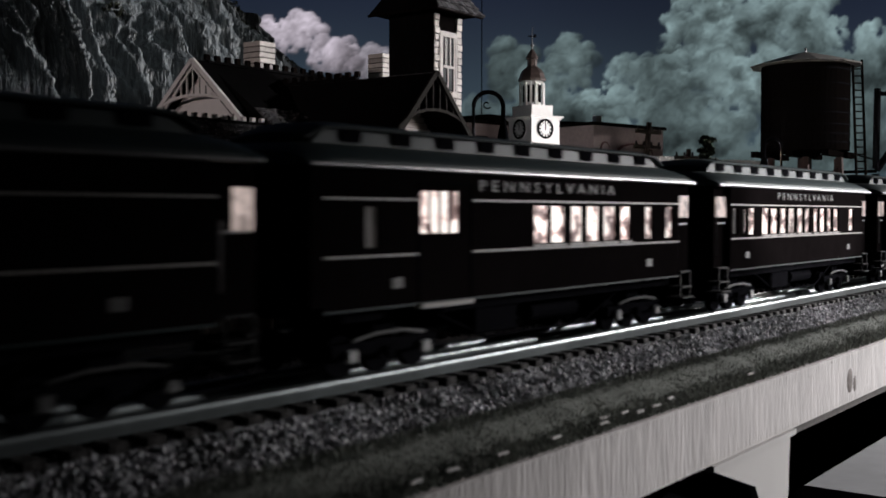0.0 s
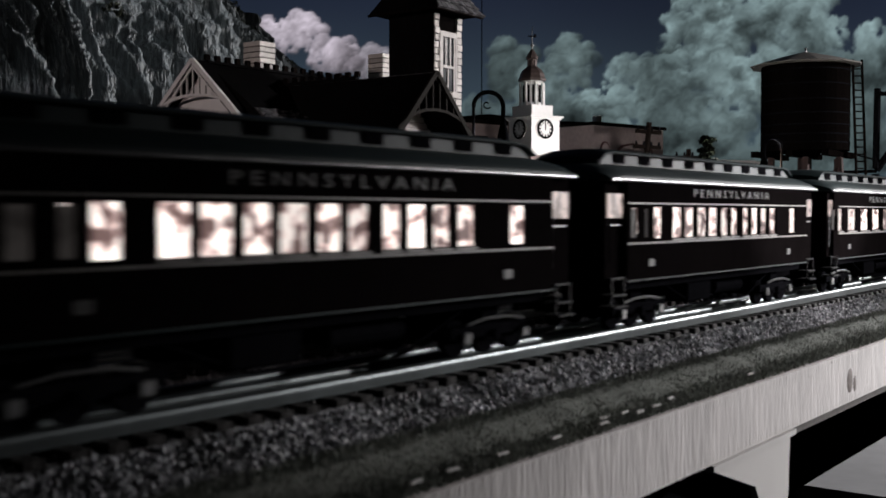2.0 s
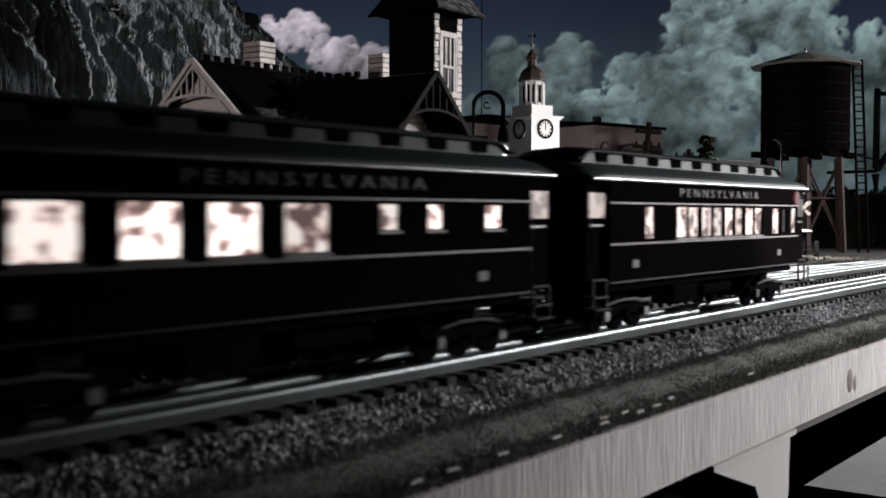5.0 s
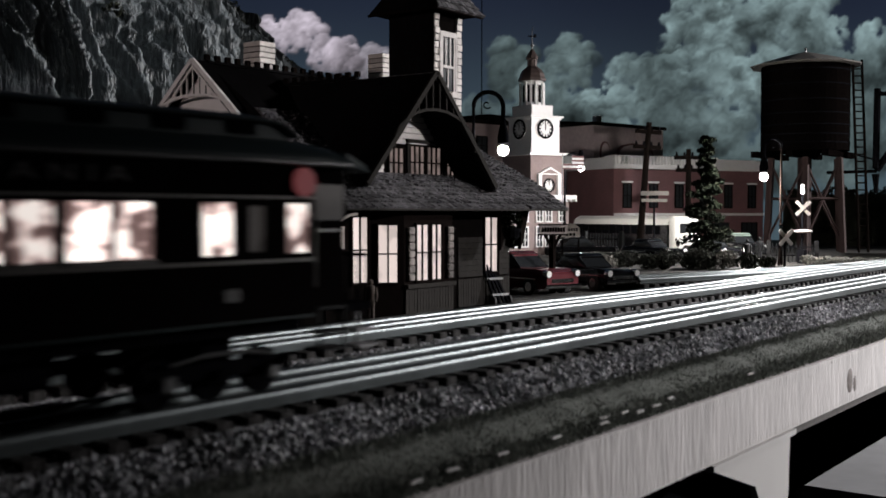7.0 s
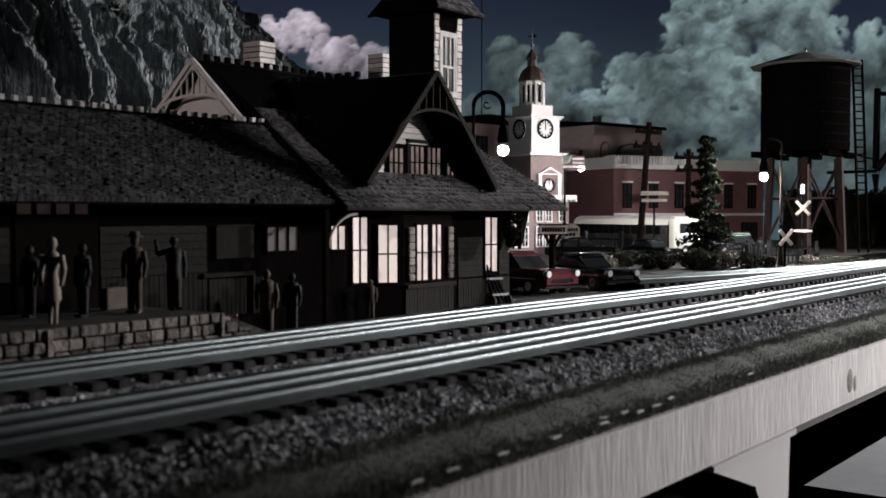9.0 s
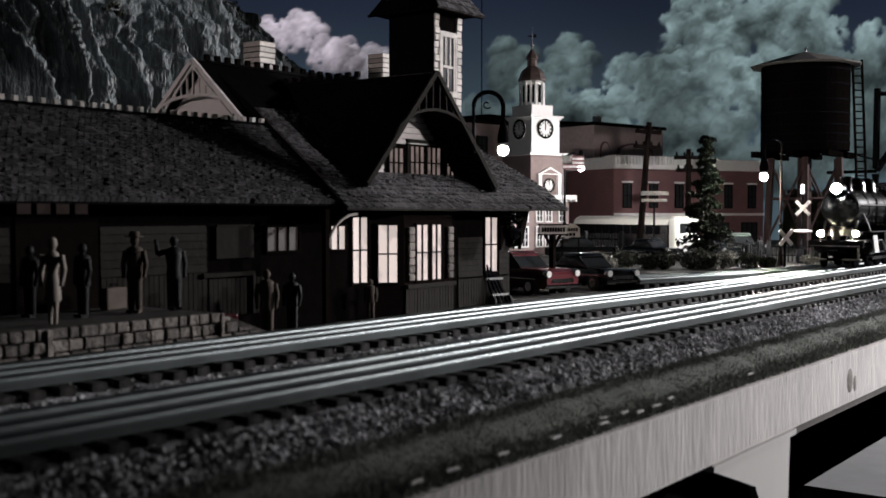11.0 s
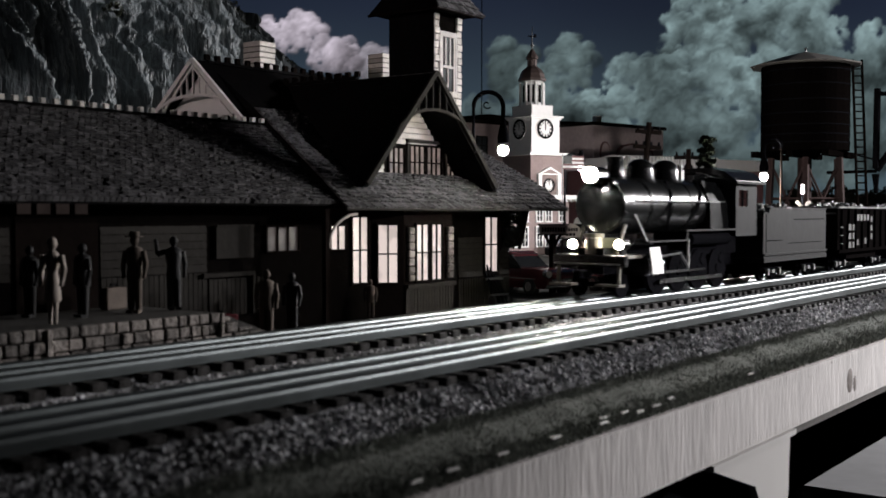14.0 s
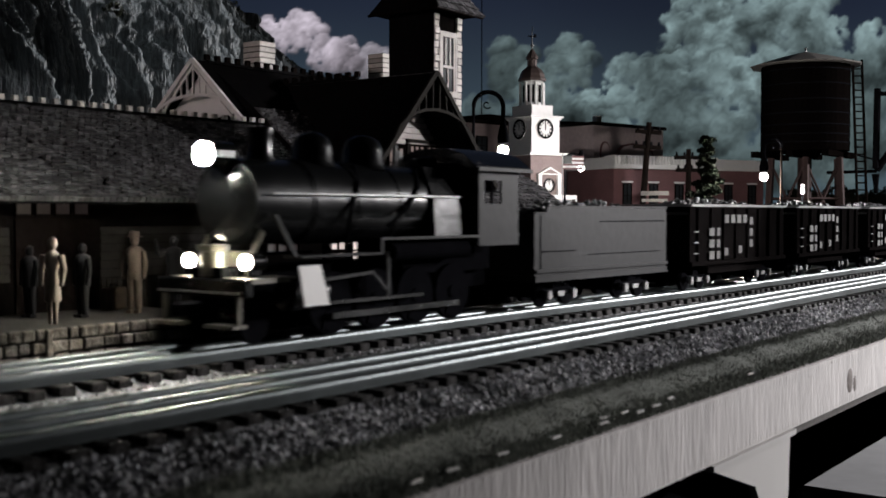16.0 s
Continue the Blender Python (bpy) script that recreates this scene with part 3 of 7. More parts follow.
COACH = dict(wide=[(70, 82), (85, 98), (102, 114), (117, 130), (134, 146), (149, 160), (167, 177), (181, 192), (196, 207), (211, 223)], dim=[(23, 31), (38, 44)], half=[(48, 58), (247, 259)], short=[])
KINDS = {
    "coach": COACH,
    "combine": dict(wide=[(137, 149), (151, 163), (168, 179), (182, 195), (198, 211), (215, 226)], dim=[(28, 35)], half=[(241, 250), (264, 274)], short=[]),
    "diner": dict(wide=[(18, 30), (42, 63), (75, 96), (106, 127), (137, 158)], dim=[(8, 14)], half=[], short=[(183, 194), (210, 220), (247, 259)]),
    "observation": dict(wide=[(93, 107), (108, 122), (125, 140), (141, 155), (158, 171), (173, 186), (189, 203), (204, 217)], dim=[(252, 260)], half=[(56, 67), (234, 247), (268, 279)], short=[]),
    "baggage": dict(wide=[], dim=[(28, 35), (180, 187)], half=[], short=[]),
}


def side_wall(holes, y0, y1, a, b, z0, z1):
    """One wall along x with rectangular openings (x0, x1, z0, z1) through it."""
    s = Shape()
    xs = sorted({a, b, *[h[0] for h in holes], *[h[1] for h in holes]})
    zs = sorted({z0, z1, *[h[2] for h in holes], *[h[3] for h in holes]})
    grid = {(i, k, w): s.bm.verts.new((x, y, z)) for i, x in enumerate(xs) for k, z in enumerate(zs) for w, y in enumerate((y0, y1))}

    def solid(i, k):
        if not (0 <= i < len(xs) - 1 and 0 <= k < len(zs) - 1):
            return False
        cx, cz = (xs[i] + xs[i + 1]) / 2, (zs[k] + zs[k + 1]) / 2
        return not any(h[0] < cx < h[1] and h[2] < cz < h[3] for h in holes)

    for i in range(len(xs) - 1):
        for k in range(len(zs) - 1):
            if not solid(i, k):
                continue
            c = [(i, k), (i + 1, k), (i + 1, k + 1), (i, k + 1)]
            for w in (0, 1):
                s.bm.faces.new([grid[(*q, w)] for q in c])
            for (di, dk), (p, q) in (((0, -1), (0, 1)), ((1, 0), (1, 2)), ((0, 1), (2, 3)), ((-1, 0), (3, 0))):
                if not solid(i + di, k + dk):
                    s.bm.faces.new((grid[(*c[p], 0)], grid[(*c[q], 0)], grid[(*c[q], 1)], grid[(*c[p], 1)]))
    loose = [v for v in s.bm.verts if not v.link_faces]
    for v in loose:
        s.bm.verts.remove(v)
    return s


ARCH = [(0.0318, 0.0738), (0.0322, 0.0752), (0.0312, 0.0768), (0.0285, 0.0788), (0.024, 0.0808), (0.0185, 0.0822), (0.012, 0.083), (0.0, 0.0833)]


def passenger_car(kind, label):
    spec = KINDS[kind]
    car = thing("passenger_car", label, "railway carriage", group="carriages of the passenger train")
    mm = 0.001
    blind = kind in ("combine", "baggage")     # no vestibule at the leading end
    a, b = (0.0065 if blind else 0.019, CAR_LEN - 0.018)
    holes = []
    for key, z0, z1 in (("wide", 45.2, 61.4), ("dim", 46, 60.5), ("half", 45.2, 61.4), ("short", 52.0, 61.4)):
        holes += [(p * mm, q * mm, z0 * mm, z1 * mm, key) for p, q in spec[key]]
    if kind == "combine":
        holes.append((0.059, 0.0835, 0.0505, 0.0665, "door"))
    for side in (-1, 1):
        y0, y1 = sorted((side * 0.0310, side * 0.0298))
        body = part("side_panel", side_wall([h[:4] for h in holes], y0, y1, a, b, 0.0247, 0.0738), M_CARBODY, car)
        for h in holes:
            m = {"wide": M_CARWIN, "short": M_CARWIN, "door": M_CARWIN, "half": M_CARWIN, "dim": M_CARDIM}[h[4]]
            s = Shape().box(h[0] + 0.0002, h[1] - 0.0002, min(side * 0.0296, side * 0.0288), max(side * 0.0296, side * 0.0288), h[2] + 0.0002, h[3] - 0.0002)
            part("window_pane", s, m, body)
            if h[4] != "dim":
                f = Shape()
                ya, yb = sorted((side * 0.0309, side * 0.0314))
                f.box(h[0] - 0.0006, h[1] + 0.0006, ya, yb, h[2] - 0.0012, h[2] - 0.0003)
                part("window_sill", f, M_GOLD if h[4] in ("wide", "short") else M_CARBODY, body)
            if h[4] == "door":
                for k in (1, 2, 3):
                    xx = h[0] + (h[1] - h[0]) * k / 4
                    part("window_bar", Shape().box(xx - 0.0006, xx + 0.0006, min(side * 0.0297, side * 0.0306), max(side * 0.0297, side * 0.0306), h[2], h[3]), M_CARBODY, body)
        ya, yb = sorted((side * 0.0309, side * 0.0314))
        gaps = [(a, b)] if kind != "combine" else [(a, 0.057), (0.0915, b)]
        for x0, x1 in gaps:
            part("gold_stripe", Shape().box(x0, x1, ya, yb, 0.0626, 0.0634), M_GOLD, body)
            part("gold_stripe", Shape().box(x0, x1, ya, yb, 0.0428, 0.0437), M_GOLD, body)
        if kind == "combine":
            part("baggage_door", Shape().box(0.0572, 0.058, ya, yb, 0.026, 0.069).box(0.0905, 0.0913, ya, yb, 0.026, 0.069).box(0.0572, 0.0913, ya, yb, 0.0688, 0.0696), M_BLACK, body)
            part("door_step", Shape().box(0.056, 0.0885, min(side * 0.031, side * 0.034), max(side * 0.031, side * 0.034), 0.0235, 0.0252), M_GOLD, body)
        part("side_sill", Shape().box(a, b, ya, yb, 0.0247, 0.0255), M_CARROOF, body)
        for x in (0.045, 0.245):
            part("number_plate", Shape().box(x - 0.003, x + 0.003, ya, yb, 0.0315, 0.0352), M_LETTER, body)
        if kind != "baggage":
            t = part("lettering", ROADNAME, None, body, at=Matrix.Translation((0.152, side * 0.03112, 0.0686)) @ (pose(0, 0, 0, 90, 0, 0) if side < 0 else pose(0, 0, 0, 90, 0, 180)))
        # drip rail under the roof's edge
        y2, y3 = sorted((side * 0.0312, side * 0.0328))
        soft(part("drip_rail", Shape().cyl((0.0, side * 0.0318, 0.0741), (CAR_LEN, side * 0.0318, 0.0741), 0.0009, n=10), M_STEEL, body))
    # ends with their vestibules
    for x0, x1, e in ((0.0, a, -1), (b, CAR_LEN, 1)):
        wide = 0.0309 if blind and e < 0 else 0.0282
        v = part("vestibule", Shape().box(x0 + 0.001, x1 - 0.0002, -wide, wide, 0.027, 0.0735), M_CARBODY, car)
        inner = x1 if e < 0 else x0
        part("bulkhead", Shape().box(min(inner, inner - e * 0.001), max(inner, inner - e * 0.001), -0.0297, 0.0297, 0.0265, 0.0735), M_CARBODY, car)
        xe = x1 if e > 0 else x0
        part("diaphragm", Shape().box(min(xe, xe + e * 0.009), max(xe, xe + e * 0.009), -0.0105, 0.0105, 0.027, 0.07), M_BLACK, v)
        if blind and e < 0:
            continue
        for side in (-1, 1):
            ya, yb = sorted((side * 0.0281, side * 0.0289))
            if kind == "baggage":
                part("door_window", Shape().box(x0 + 0.0085, x1 - 0.0018, ya, yb, 0.0525, 0.066), M_CARDOOR, v)
            else:
                part("door_window", Shape().box(x0 + 0.003, x1 - 0.0015, ya, yb, 0.0558, 0.0675), M_CARDIM if kind == "observation" and e > 0 else M_CARDOOR, v)
            part("grab_rail", Shape().cyl((x0 + 0.0025, side * 0.0295, 0.034), (x0 + 0.0025, side * 0.0295, 0.056), 0.0004, n=6), M_STEEL, v)
            part("handle_plate", Shape().box(x0 + 0.003, x1 - 0.003, ya, yb, 0.052, 0.0528), M_STEEL, v)
            st = Shape()
            for q, zz in enumerate((0.0265, 0.0185, 0.013)):
                st.box(x0 + 0.0025, x1 - 0.003, min(side * 0.024, side * (0.031 + 0.001 * q)), max(side * 0.024, side * (0.031 + 0.001 * q)), zz, zz + 0.0009)
            for xx in (x0 + 0.0025, x1 - 0.0037):
                st.box(xx, xx + 0.0007, min(side * 0.0302, side * 0.0312), max(side * 0.0302, side * 0.0312), 0.0135, 0.027)
            part("step", st, M_LOCOGREY, v, "dark metal steps")
    # arched roof, closed at both ends with a rounded dip
    s = Shape()
    rings = []
    for x, k in ((-0.001, 0.55), (0.004, 0.82), (0.012, 0.96), (0.022, 1.0), (CAR_LEN - 0.022, 1.0), (CAR_LEN - 0.012, 0.96), (CAR_LEN - 0.004, 0.82), (CAR_LEN + 0.001, 0.55)):
        half = [(y, 0.0738 + (z - 0.0738) * k) for y, z in ARCH]
        prof = [(-y, z) for y, z in half] + [(y, z) for y, z in half[-2::-1]]
        rings.append([s.bm.verts.new((x, y, z)) for y, z in prof])
    n = len(rings[0])
    for p, q in zip(rings, rings[1:]):
        for i in range(n):
            s.bm.faces.new((p[i], p[(i + 1) % n], q[(i + 1) % n], q[i]))
    s.bm.faces.new(rings[0])
    s.bm.faces.new(rings[-1])
    roof = soft(part("roof", s, M_CARROOF, car), 0.9)
    c0, c1 = 0.024, CAR_LEN - 0.024
    s = Shape().hexa([(c0 - 0.008, -0.0172, 0.0822), (c1 + 0.008, -0.0172, 0.0822), (c1 + 0.008, 0.0172, 0.0822), (c0 - 0.008, 0.0172, 0.0822), (c0, -0.0168, 0.0878), (c1, -0.0168, 0.0878), (c1, 0.0168, 0.0878), (c0, 0.0168, 0.0878)])
    part("clerestory", s, M_CARROOF, roof)
    s = Shape()
    prof = [(-0.0186, 0.0878), (-0.0188, 0.0886), (-0.012, 0.0902), (0.0, 0.0908), (0.012, 0.0902), (0.0188, 0.0886), (0.0186, 0.0878)]
    rings = []
    for x, k in ((c0 - 0.012, -0.0046), (c0 - 0.004, -0.0008), (c0 + 0.006, 0.0), (c1 - 0.006, 0.0), (c1 + 0.004, -0.0008), (c1 + 0.012, -0.0046)):
        rings.append([s.bm.verts.new((x, y, z + k)) for y, z in prof])
    n = len(prof)
    for p, q in zip(rings, rings[1:]):
        for i in range(n):
            s.bm.faces.new((p[i], p[(i + 1) % n], q[(i + 1) % n], q[i]))
    s.bm.faces.new(rings[0])
    s.bm.faces.new(rings[-1])
    soft(part("clerestory_roof", s, M_CARROOF, roof), 0.9)
    k = 9
    for i in range(k):
        x = c0 + 0.012 + (c1 - c0 - 0.024) * i / (k - 1)
        for side in (-1, 1):
            ya, yb = sorted((side * 0.0168, side * 0.0178))
            part("roof_vent", Shape().box(x - 0.0055, x + 0.0055, ya, yb, 0.0832, 0.0876), M_BLACK, roof)
    # floor, underframe and gear
    part("underframe", Shape().box(0.02, CAR_LEN - 0.02, -0.027, 0.027, 0.0205, 0.0262).box(0.09, 0.2, -0.008, 0.008, 0.012, 0.0205), M_BLACK, car)
    part("battery_box", Shape().box(0.1, 0.132, -0.026, -0.012, 0.0095, 0.0204).bevel(0.001), M_BLACK, car)
    part("air_tank", Shape().cyl((0.15, -0.018, 0.015), (0.19, -0.018, 0.015), 0.0042, n=12), M_BLACK, car)
    part("truss_rod", Shape().tube([(0.075, -0.0245, 0.0205), (0.11, -0.0245, 0.008), (0.19, -0.0245, 0.008), (0.225, -0.0245, 0.0205)], 0.0005, 6), M_BLACK, car)
    for cx in (0.05, CAR_LEN - 0.05):
        bogie = part("bogie", Shape().box(cx - 0.006, cx + 0.006, -0.0204, 0.0204, 0.006, 0.02), M_BLACK, car)
        for side in (-1, 1):
            part("side_frame", Shape().box(cx - 0.03, cx + 0.03, min(side * 0.0205, side * 0.0225), max(side * 0.0205, side * 0.0225), 0.0075, 0.0125).bevel(0.0006), M_BLACK, bogie)
        for wx in (-0.021, 0.0, 0.021):
            w = Shape()
            for side in (-1, 1):
                w.cyl((cx + wx, side * 0.0145, 0.0076), (cx + wx, side * 0.0178, 0.0076), 0.0076, n=18)
            w.cyl((cx + wx, -0.0145, 0.0076), (cx + wx, 0.0145, 0.0076), 0.0016, n=8)
            part("wheel_set", w, M_BLACK, bogie)
            for side in (-1, 1):
                part("journal_box", Shape().box(cx + wx - 0.0026, cx + wx + 0.0026, min(side * 0.0226, side * 0.0246), max(side * 0.0226, side * 0.0246), 0.0055, 0.0105).bevel(0.0006), M_STEEL if wx else M_BLACK, bogie)
        part("leaf_spring", Shape().tube([(cx - 0.02, -0.0235, 0.0135), (cx - 0.008, -0.0238, 0.0152), (cx + 0.008, -0.0238, 0.0152), (cx + 0.02, -0.0235, 0.0135)], 0.0007, 6), M_STEEL, bogie)
    for e, xe in ((-1, 0.0), (1, CAR_LEN)):
        if kind == "observation" and e > 0:
            continue
        part("coupler", Shape().box(min(xe, xe + e * 0.0175), max(xe, xe + e * 0.0175), -0.002, 0.002, 0.013, 0.018), M_BLACK, car)
    if kind == "observation":
        p = part("end_platform", Shape().box(CAR_LEN, CAR_LEN + 0.014, -0.028, 0.028, 0.0247, 0.0275), M_BLACK, car)
        r = Shape().box(CAR_LEN + 0.0125, CAR_LEN + 0.0135, -0.027, 0.027, 0.043, 0.0443)
        for i in range(13):
            y = -0.027 + 0.054 * i / 12
            r.box(CAR_LEN + 0.0127, CAR_LEN + 0.0133, y - 0.0003, y + 0.0003, 0.0275, 0.043)
        part("railing", r, M_BLACK, p)
        part("step", Shape().box(CAR_LEN + 0.002, CAR_LEN + 0.012, -0.032, -0.024, 0.018, 0.019).box(CAR_LEN + 0.002, CAR_LEN + 0.012, -0.033, -0.025, 0.0125, 0.0135).box(CAR_LEN + 0.002, CAR_LEN + 0.0027, -0.032, -0.031, 0.0125, 0.0247), M_STEEL, p)
        part("roof_overhang", Shape().hexa([(CAR_LEN, -0.031, 0.0738), (CAR_LEN + 0.013, -0.028, 0.072), (CAR_LEN + 0.013, 0.028, 0.072), (CAR_LEN, 0.031, 0.0738), (CAR_LEN, -0.029, 0.0785), (CAR_LEN + 0.013, -0.026, 0.0745), (CAR_LEN + 0.013, 0.026, 0.0745), (CAR_LEN, 0.029, 0.0785)]), M_CARROOF, car)
        part("marker_disc", Shape().cyl((CAR_LEN - 0.023, -0.0312, 0.068), (CAR_LEN - 0.023, -0.0325, 0.068), 0.0046, n=20), M_RED, car, "dull red marker disc")
    return car


CARS = []
for i, (kind, label) in enumerate((("baggage", "dark tuscan baggage car with pale stripes"), ("combine", "dark combine car with lit baggage door window"), ("coach", "dark heavyweight coach with a row of lit windows"), ("coach", "dark heavyweight coach with a row of lit windows"), ("diner", "dark dining car with wide and small lit windows"), ("observation", "dark observation car with red marker and open platform"))):
    if kind == "coach" and i == 3:
        CARS.append((copy_thing(CARS[2][0], Matrix()), i))
    else:
        CARS.append((passenger_car(kind, label), i))


# ---------------------------------------------------------------- freight train
def locomotive():
    """The front of the headlight is at x = 0; the boiler runs towards +x."""
    e = thing("steam_locomotive", "black model steam locomotive with lit headlight", "locomotive")
    bz, br = 0.0635, 0.0205
    boiler = soft(part("boiler", Shape().cyl((0.048, 0, bz), (0.168, 0, bz), br, n=32), M_LOCO, e))
    soft(part("smokebox", Shape().cyl((0.012, 0, bz), (0.0478, 0, bz), br - 0.0004, n=32), M_LOCO, e))
    front = soft(part("smokebox_door", Shape().cyl((0.0118, 0, bz), (0.0085, 0, bz), 0.0185, 0.0135, n=28), M_LOCO, e))
    part("handrail", Shape().tube([(0.0105, -0.012, bz + 0.008), (0.0105, 0.012, bz + 0.008)], 0.0005, 6), M_STEEL, front)
    for x in (0.05, 0.08, 0.112, 0.145):
        soft(part("boiler_band", Shape().cyl((x, 0, bz), (x + 0.0022, 0, bz), br + 0.0005, n=32), M_LOCO, boiler))
    part("handrail", Shape().cyl((0.02, -br - 0.0018, bz + 0.0035), (0.165, -br - 0.0018, bz + 0.0035), 0.0006, n=6), M_STEEL, boiler)
    part("pipe", Shape().tube([(0.135, -0.012, bz + 0.018), (0.128, -0.0195, bz + 0.008), (0.115, -0.0225, bz - 0.003), (0.1, -0.0225, bz - 0.012)], 0.0011, 6), M_BLACK, boiler)
    part("pipe", Shape().tube([(0.088, -0.01, bz + 0.0185), (0.08, -0.0195, bz + 0.0085), (0.072, -0.0222, bz - 0.004), (0.07, -0.021, bz - 0.018)], 0.001, 6), M_BLACK, boiler)
    soft(part("smokestack", Shape().lathe((0.033, 0, 0.082), [(0.0075, 0), (0.0062, 0.003), (0.0058, 0.012), (0.0068, 0.0155), (0.0066, 0.016), (0.0045, 0.0158), (0.0045, 0.012)], 20), M_LOCO, e))
    for x, r, h in ((0.068, 0.0105, 0.0175), (0.106, 0.011, 0.018)):
        soft(part("dome", Shape().lathe((x, 0, 0.0805), [(r + 0.002, 0), (r, 0.003), (r * 0.97, h * 0.55), (r * 0.8, h * 0.82), (r * 0.42, h * 0.97), (0.0008, h)], 22), M_LOCO, e))
    part("whistle", Shape().cyl((0.133, 0, 0.083), (0.133, 0, 0.095), 0.0012, n=8).cyl((0.138, 0.002, 0.083), (0.138, 0.002, 0.092), 0.0022, n=10), M_STEEL, e)
    part("turret", Shape().box(0.145, 0.163, -0.007, 0.007, 0.083, 0.0895).bevel(0.0015), M_LOCO, e)
    # firebox sides
    part("firebox", Shape().prism([(-0.0235, 0.045), (-0.0225, 0.066), (-0.015, 0.083), (0.015, 0.083), (0.0225, 0.066), (0.0235, 0.045)], "x", 0.138, 0.17), M_LOCO, e)
    # cab
    cab = part("cab", Shape().box(0.1705, 0.211, 0.0278, 0.029, 0.04, 0.083).box(0.1705, 0.172, -0.029, 0.0278, 0.04, 0.0865).box(0.1705, 0.176, -0.029, -0.0278, 0.04, 0.083).box(0.1935, 0.211, -0.029, -0.0278, 0.04, 0.083).box(0.176, 0.1935, -0.029, -0.0278, 0.04, 0.0635).box(0.176, 0.1935, -0.029, -0.0278, 0.0765, 0.083), M_LOCOGREY, e, "grey cab with an open side window")
    part("cab_window", Shape().box(0.184, 0.1853, -0.0289, -0.0276, 0.0635, 0.0765).box(0.176, 0.1935, -0.0289, -0.0276, 0.0697, 0.0705), M_BLACK, cab)
    prof = [(-0.0318, 0.0818), (-0.031, 0.084), (-0.022, 0.091), (-0.01, 0.0945), (0.01, 0.0945), (0.022, 0.091), (0.031, 0.084), (0.0318, 0.0818), (0.028, 0.0822), (0.0, 0.0915), (-0.028, 0.0822)]
    soft(part("cab_roof", Shape().prism(prof, "x", 0.166, 0.2215), M_LOCO, e), 0.5)
    part("gutter", Shape().box(0.166, 0.2215, -0.0325, -0.0314, 0.0815, 0.0835), M_LOCOGREY, e)
    # running boards
    rb = part("running_board", Shape().box(0.088, 0.17, -0.0285, -0.018, 0.0446, 0.046).box(0.088, 0.17, 0.018, 0.0285, 0.0446, 0.046).box(0.03, 0.087, -0.0285, -0.018, 0.0375, 0.0389).box(0.03, 0.087, 0.018, 0.0285, 0.0375, 0.0389), M_LOCO, e)
    part("edge_strip", Shape().box(0.088, 0.212, -0.0291, -0.0286, 0.0448, 0.0462).box(0.03, 0.087, -0.0291, -0.0286, 0.0378, 0.0389).box(0.0865, 0.0882, -0.0291, -0.0286, 0.0378, 0.0462), M_LOCOGREY, rb)
    part("ladder", Shape().hexa([(0.0265, -0.029, 0.0385), (0.0285, -0.029, 0.0385), (0.0285, -0.027, 0.0385), (0.0265, -0.027, 0.0385), (0.0195, -0.023, 0.0575), (0.0215, -0.023, 0.0575), (0.0215, -0.021, 0.0575), (0.0195, -0.021, 0.0575)]), M_LOCOGREY, rb)
    # cylinders; the steam chest's white is the light it reflects, put into colour
    soft(part("cylinder", Shape().cyl((0.026, 0.0235, 0.0215), (0.047, 0.0235, 0.0215), 0.0078, n=18), M_LOCO, e))
    cyl = soft(part("cylinder", Shape().cyl((0.026, -0.0235, 0.0215), (0.047, -0.0235, 0.0215), 0.0078, n=18), M_LOCO, e))
    part("steam_chest", Shape().hexa([(0.029, -0.0324, 0.016), (0.0455, -0.0324, 0.016), (0.0455, -0.0318, 0.016), (0.029, -0.0318, 0.016), (0.0265, -0.0312, 0.0345), (0.0405, -0.0312, 0.0345), (0.0405, -0.0306, 0.0345), (0.0265, -0.0306, 0.0345)]), M_PLASTIC, cyl, "cylinder cover with its reflected light painted white")
    # pilot beam, deck and footboards
    beam = part("pilot_beam", Shape().box(-0.004, 0.001, -0.029, 0.029, 0.0215, 0.0295).bevel(0.0008), M_LOCO, e)
    part("pilot_deck", Shape().box(0.001, 0.03, -0.026, 0.026, 0.0272, 0.0295), M_PILOT, e)
    part("deck_plate", Shape().prism([(-0.016, 0.0297), (0.016, 0.0297), (0.012, 0.041), (-0.012, 0.041)], "x", 0.014, 0.016), M_PILOT, e)
    part("steam_pipe", Shape().tube([(0.012, -0.014, 0.03), (0.012, -0.0165, 0.04), (0.018, -0.0165, 0.05)], 0.0014, 8), M_PILOT, e)
    part("steam_pipe", Shape().tube([(0.012, 0.014, 0.03), (0.012, 0.0165, 0.04), (0.018, 0.0165, 0.05)], 0.0014, 8), M_PILOT, e)
    part("footboard", Shape().box(-0.01, -0.002, -0.028, -0.009, 0.0085, 0.01).box(-0.01, -0.002, 0.009, 0.028, 0.0085, 0.01).box(-0.004, -0.0025, -0.025, -0.023, 0.01, 0.022).box(-0.004, -0.0025, 0.023, 0.025, 0.01, 0.022), M_PILOT, beam)
    part("grab_iron", Shape().tube([(-0.0055, -0.026, 0.0235), (-0.0055, 0.026, 0.0235)], 0.0005, 6), M_STEEL, beam)
    part("coupler", Shape().box(-0.018, -0.003, -0.0035, 0.0035, 0.0135, 0.0195).bevel(0.001), M_BLACK, beam)
    part("compressor", Shape().cyl((0.004, 0, 0.03), (0.004, 0, 0.041), 0.006, n=14).cyl((0.004, 0, 0.0415), (0.004, 0, 0.044), 0.007, n=14), M_PILOT, e)
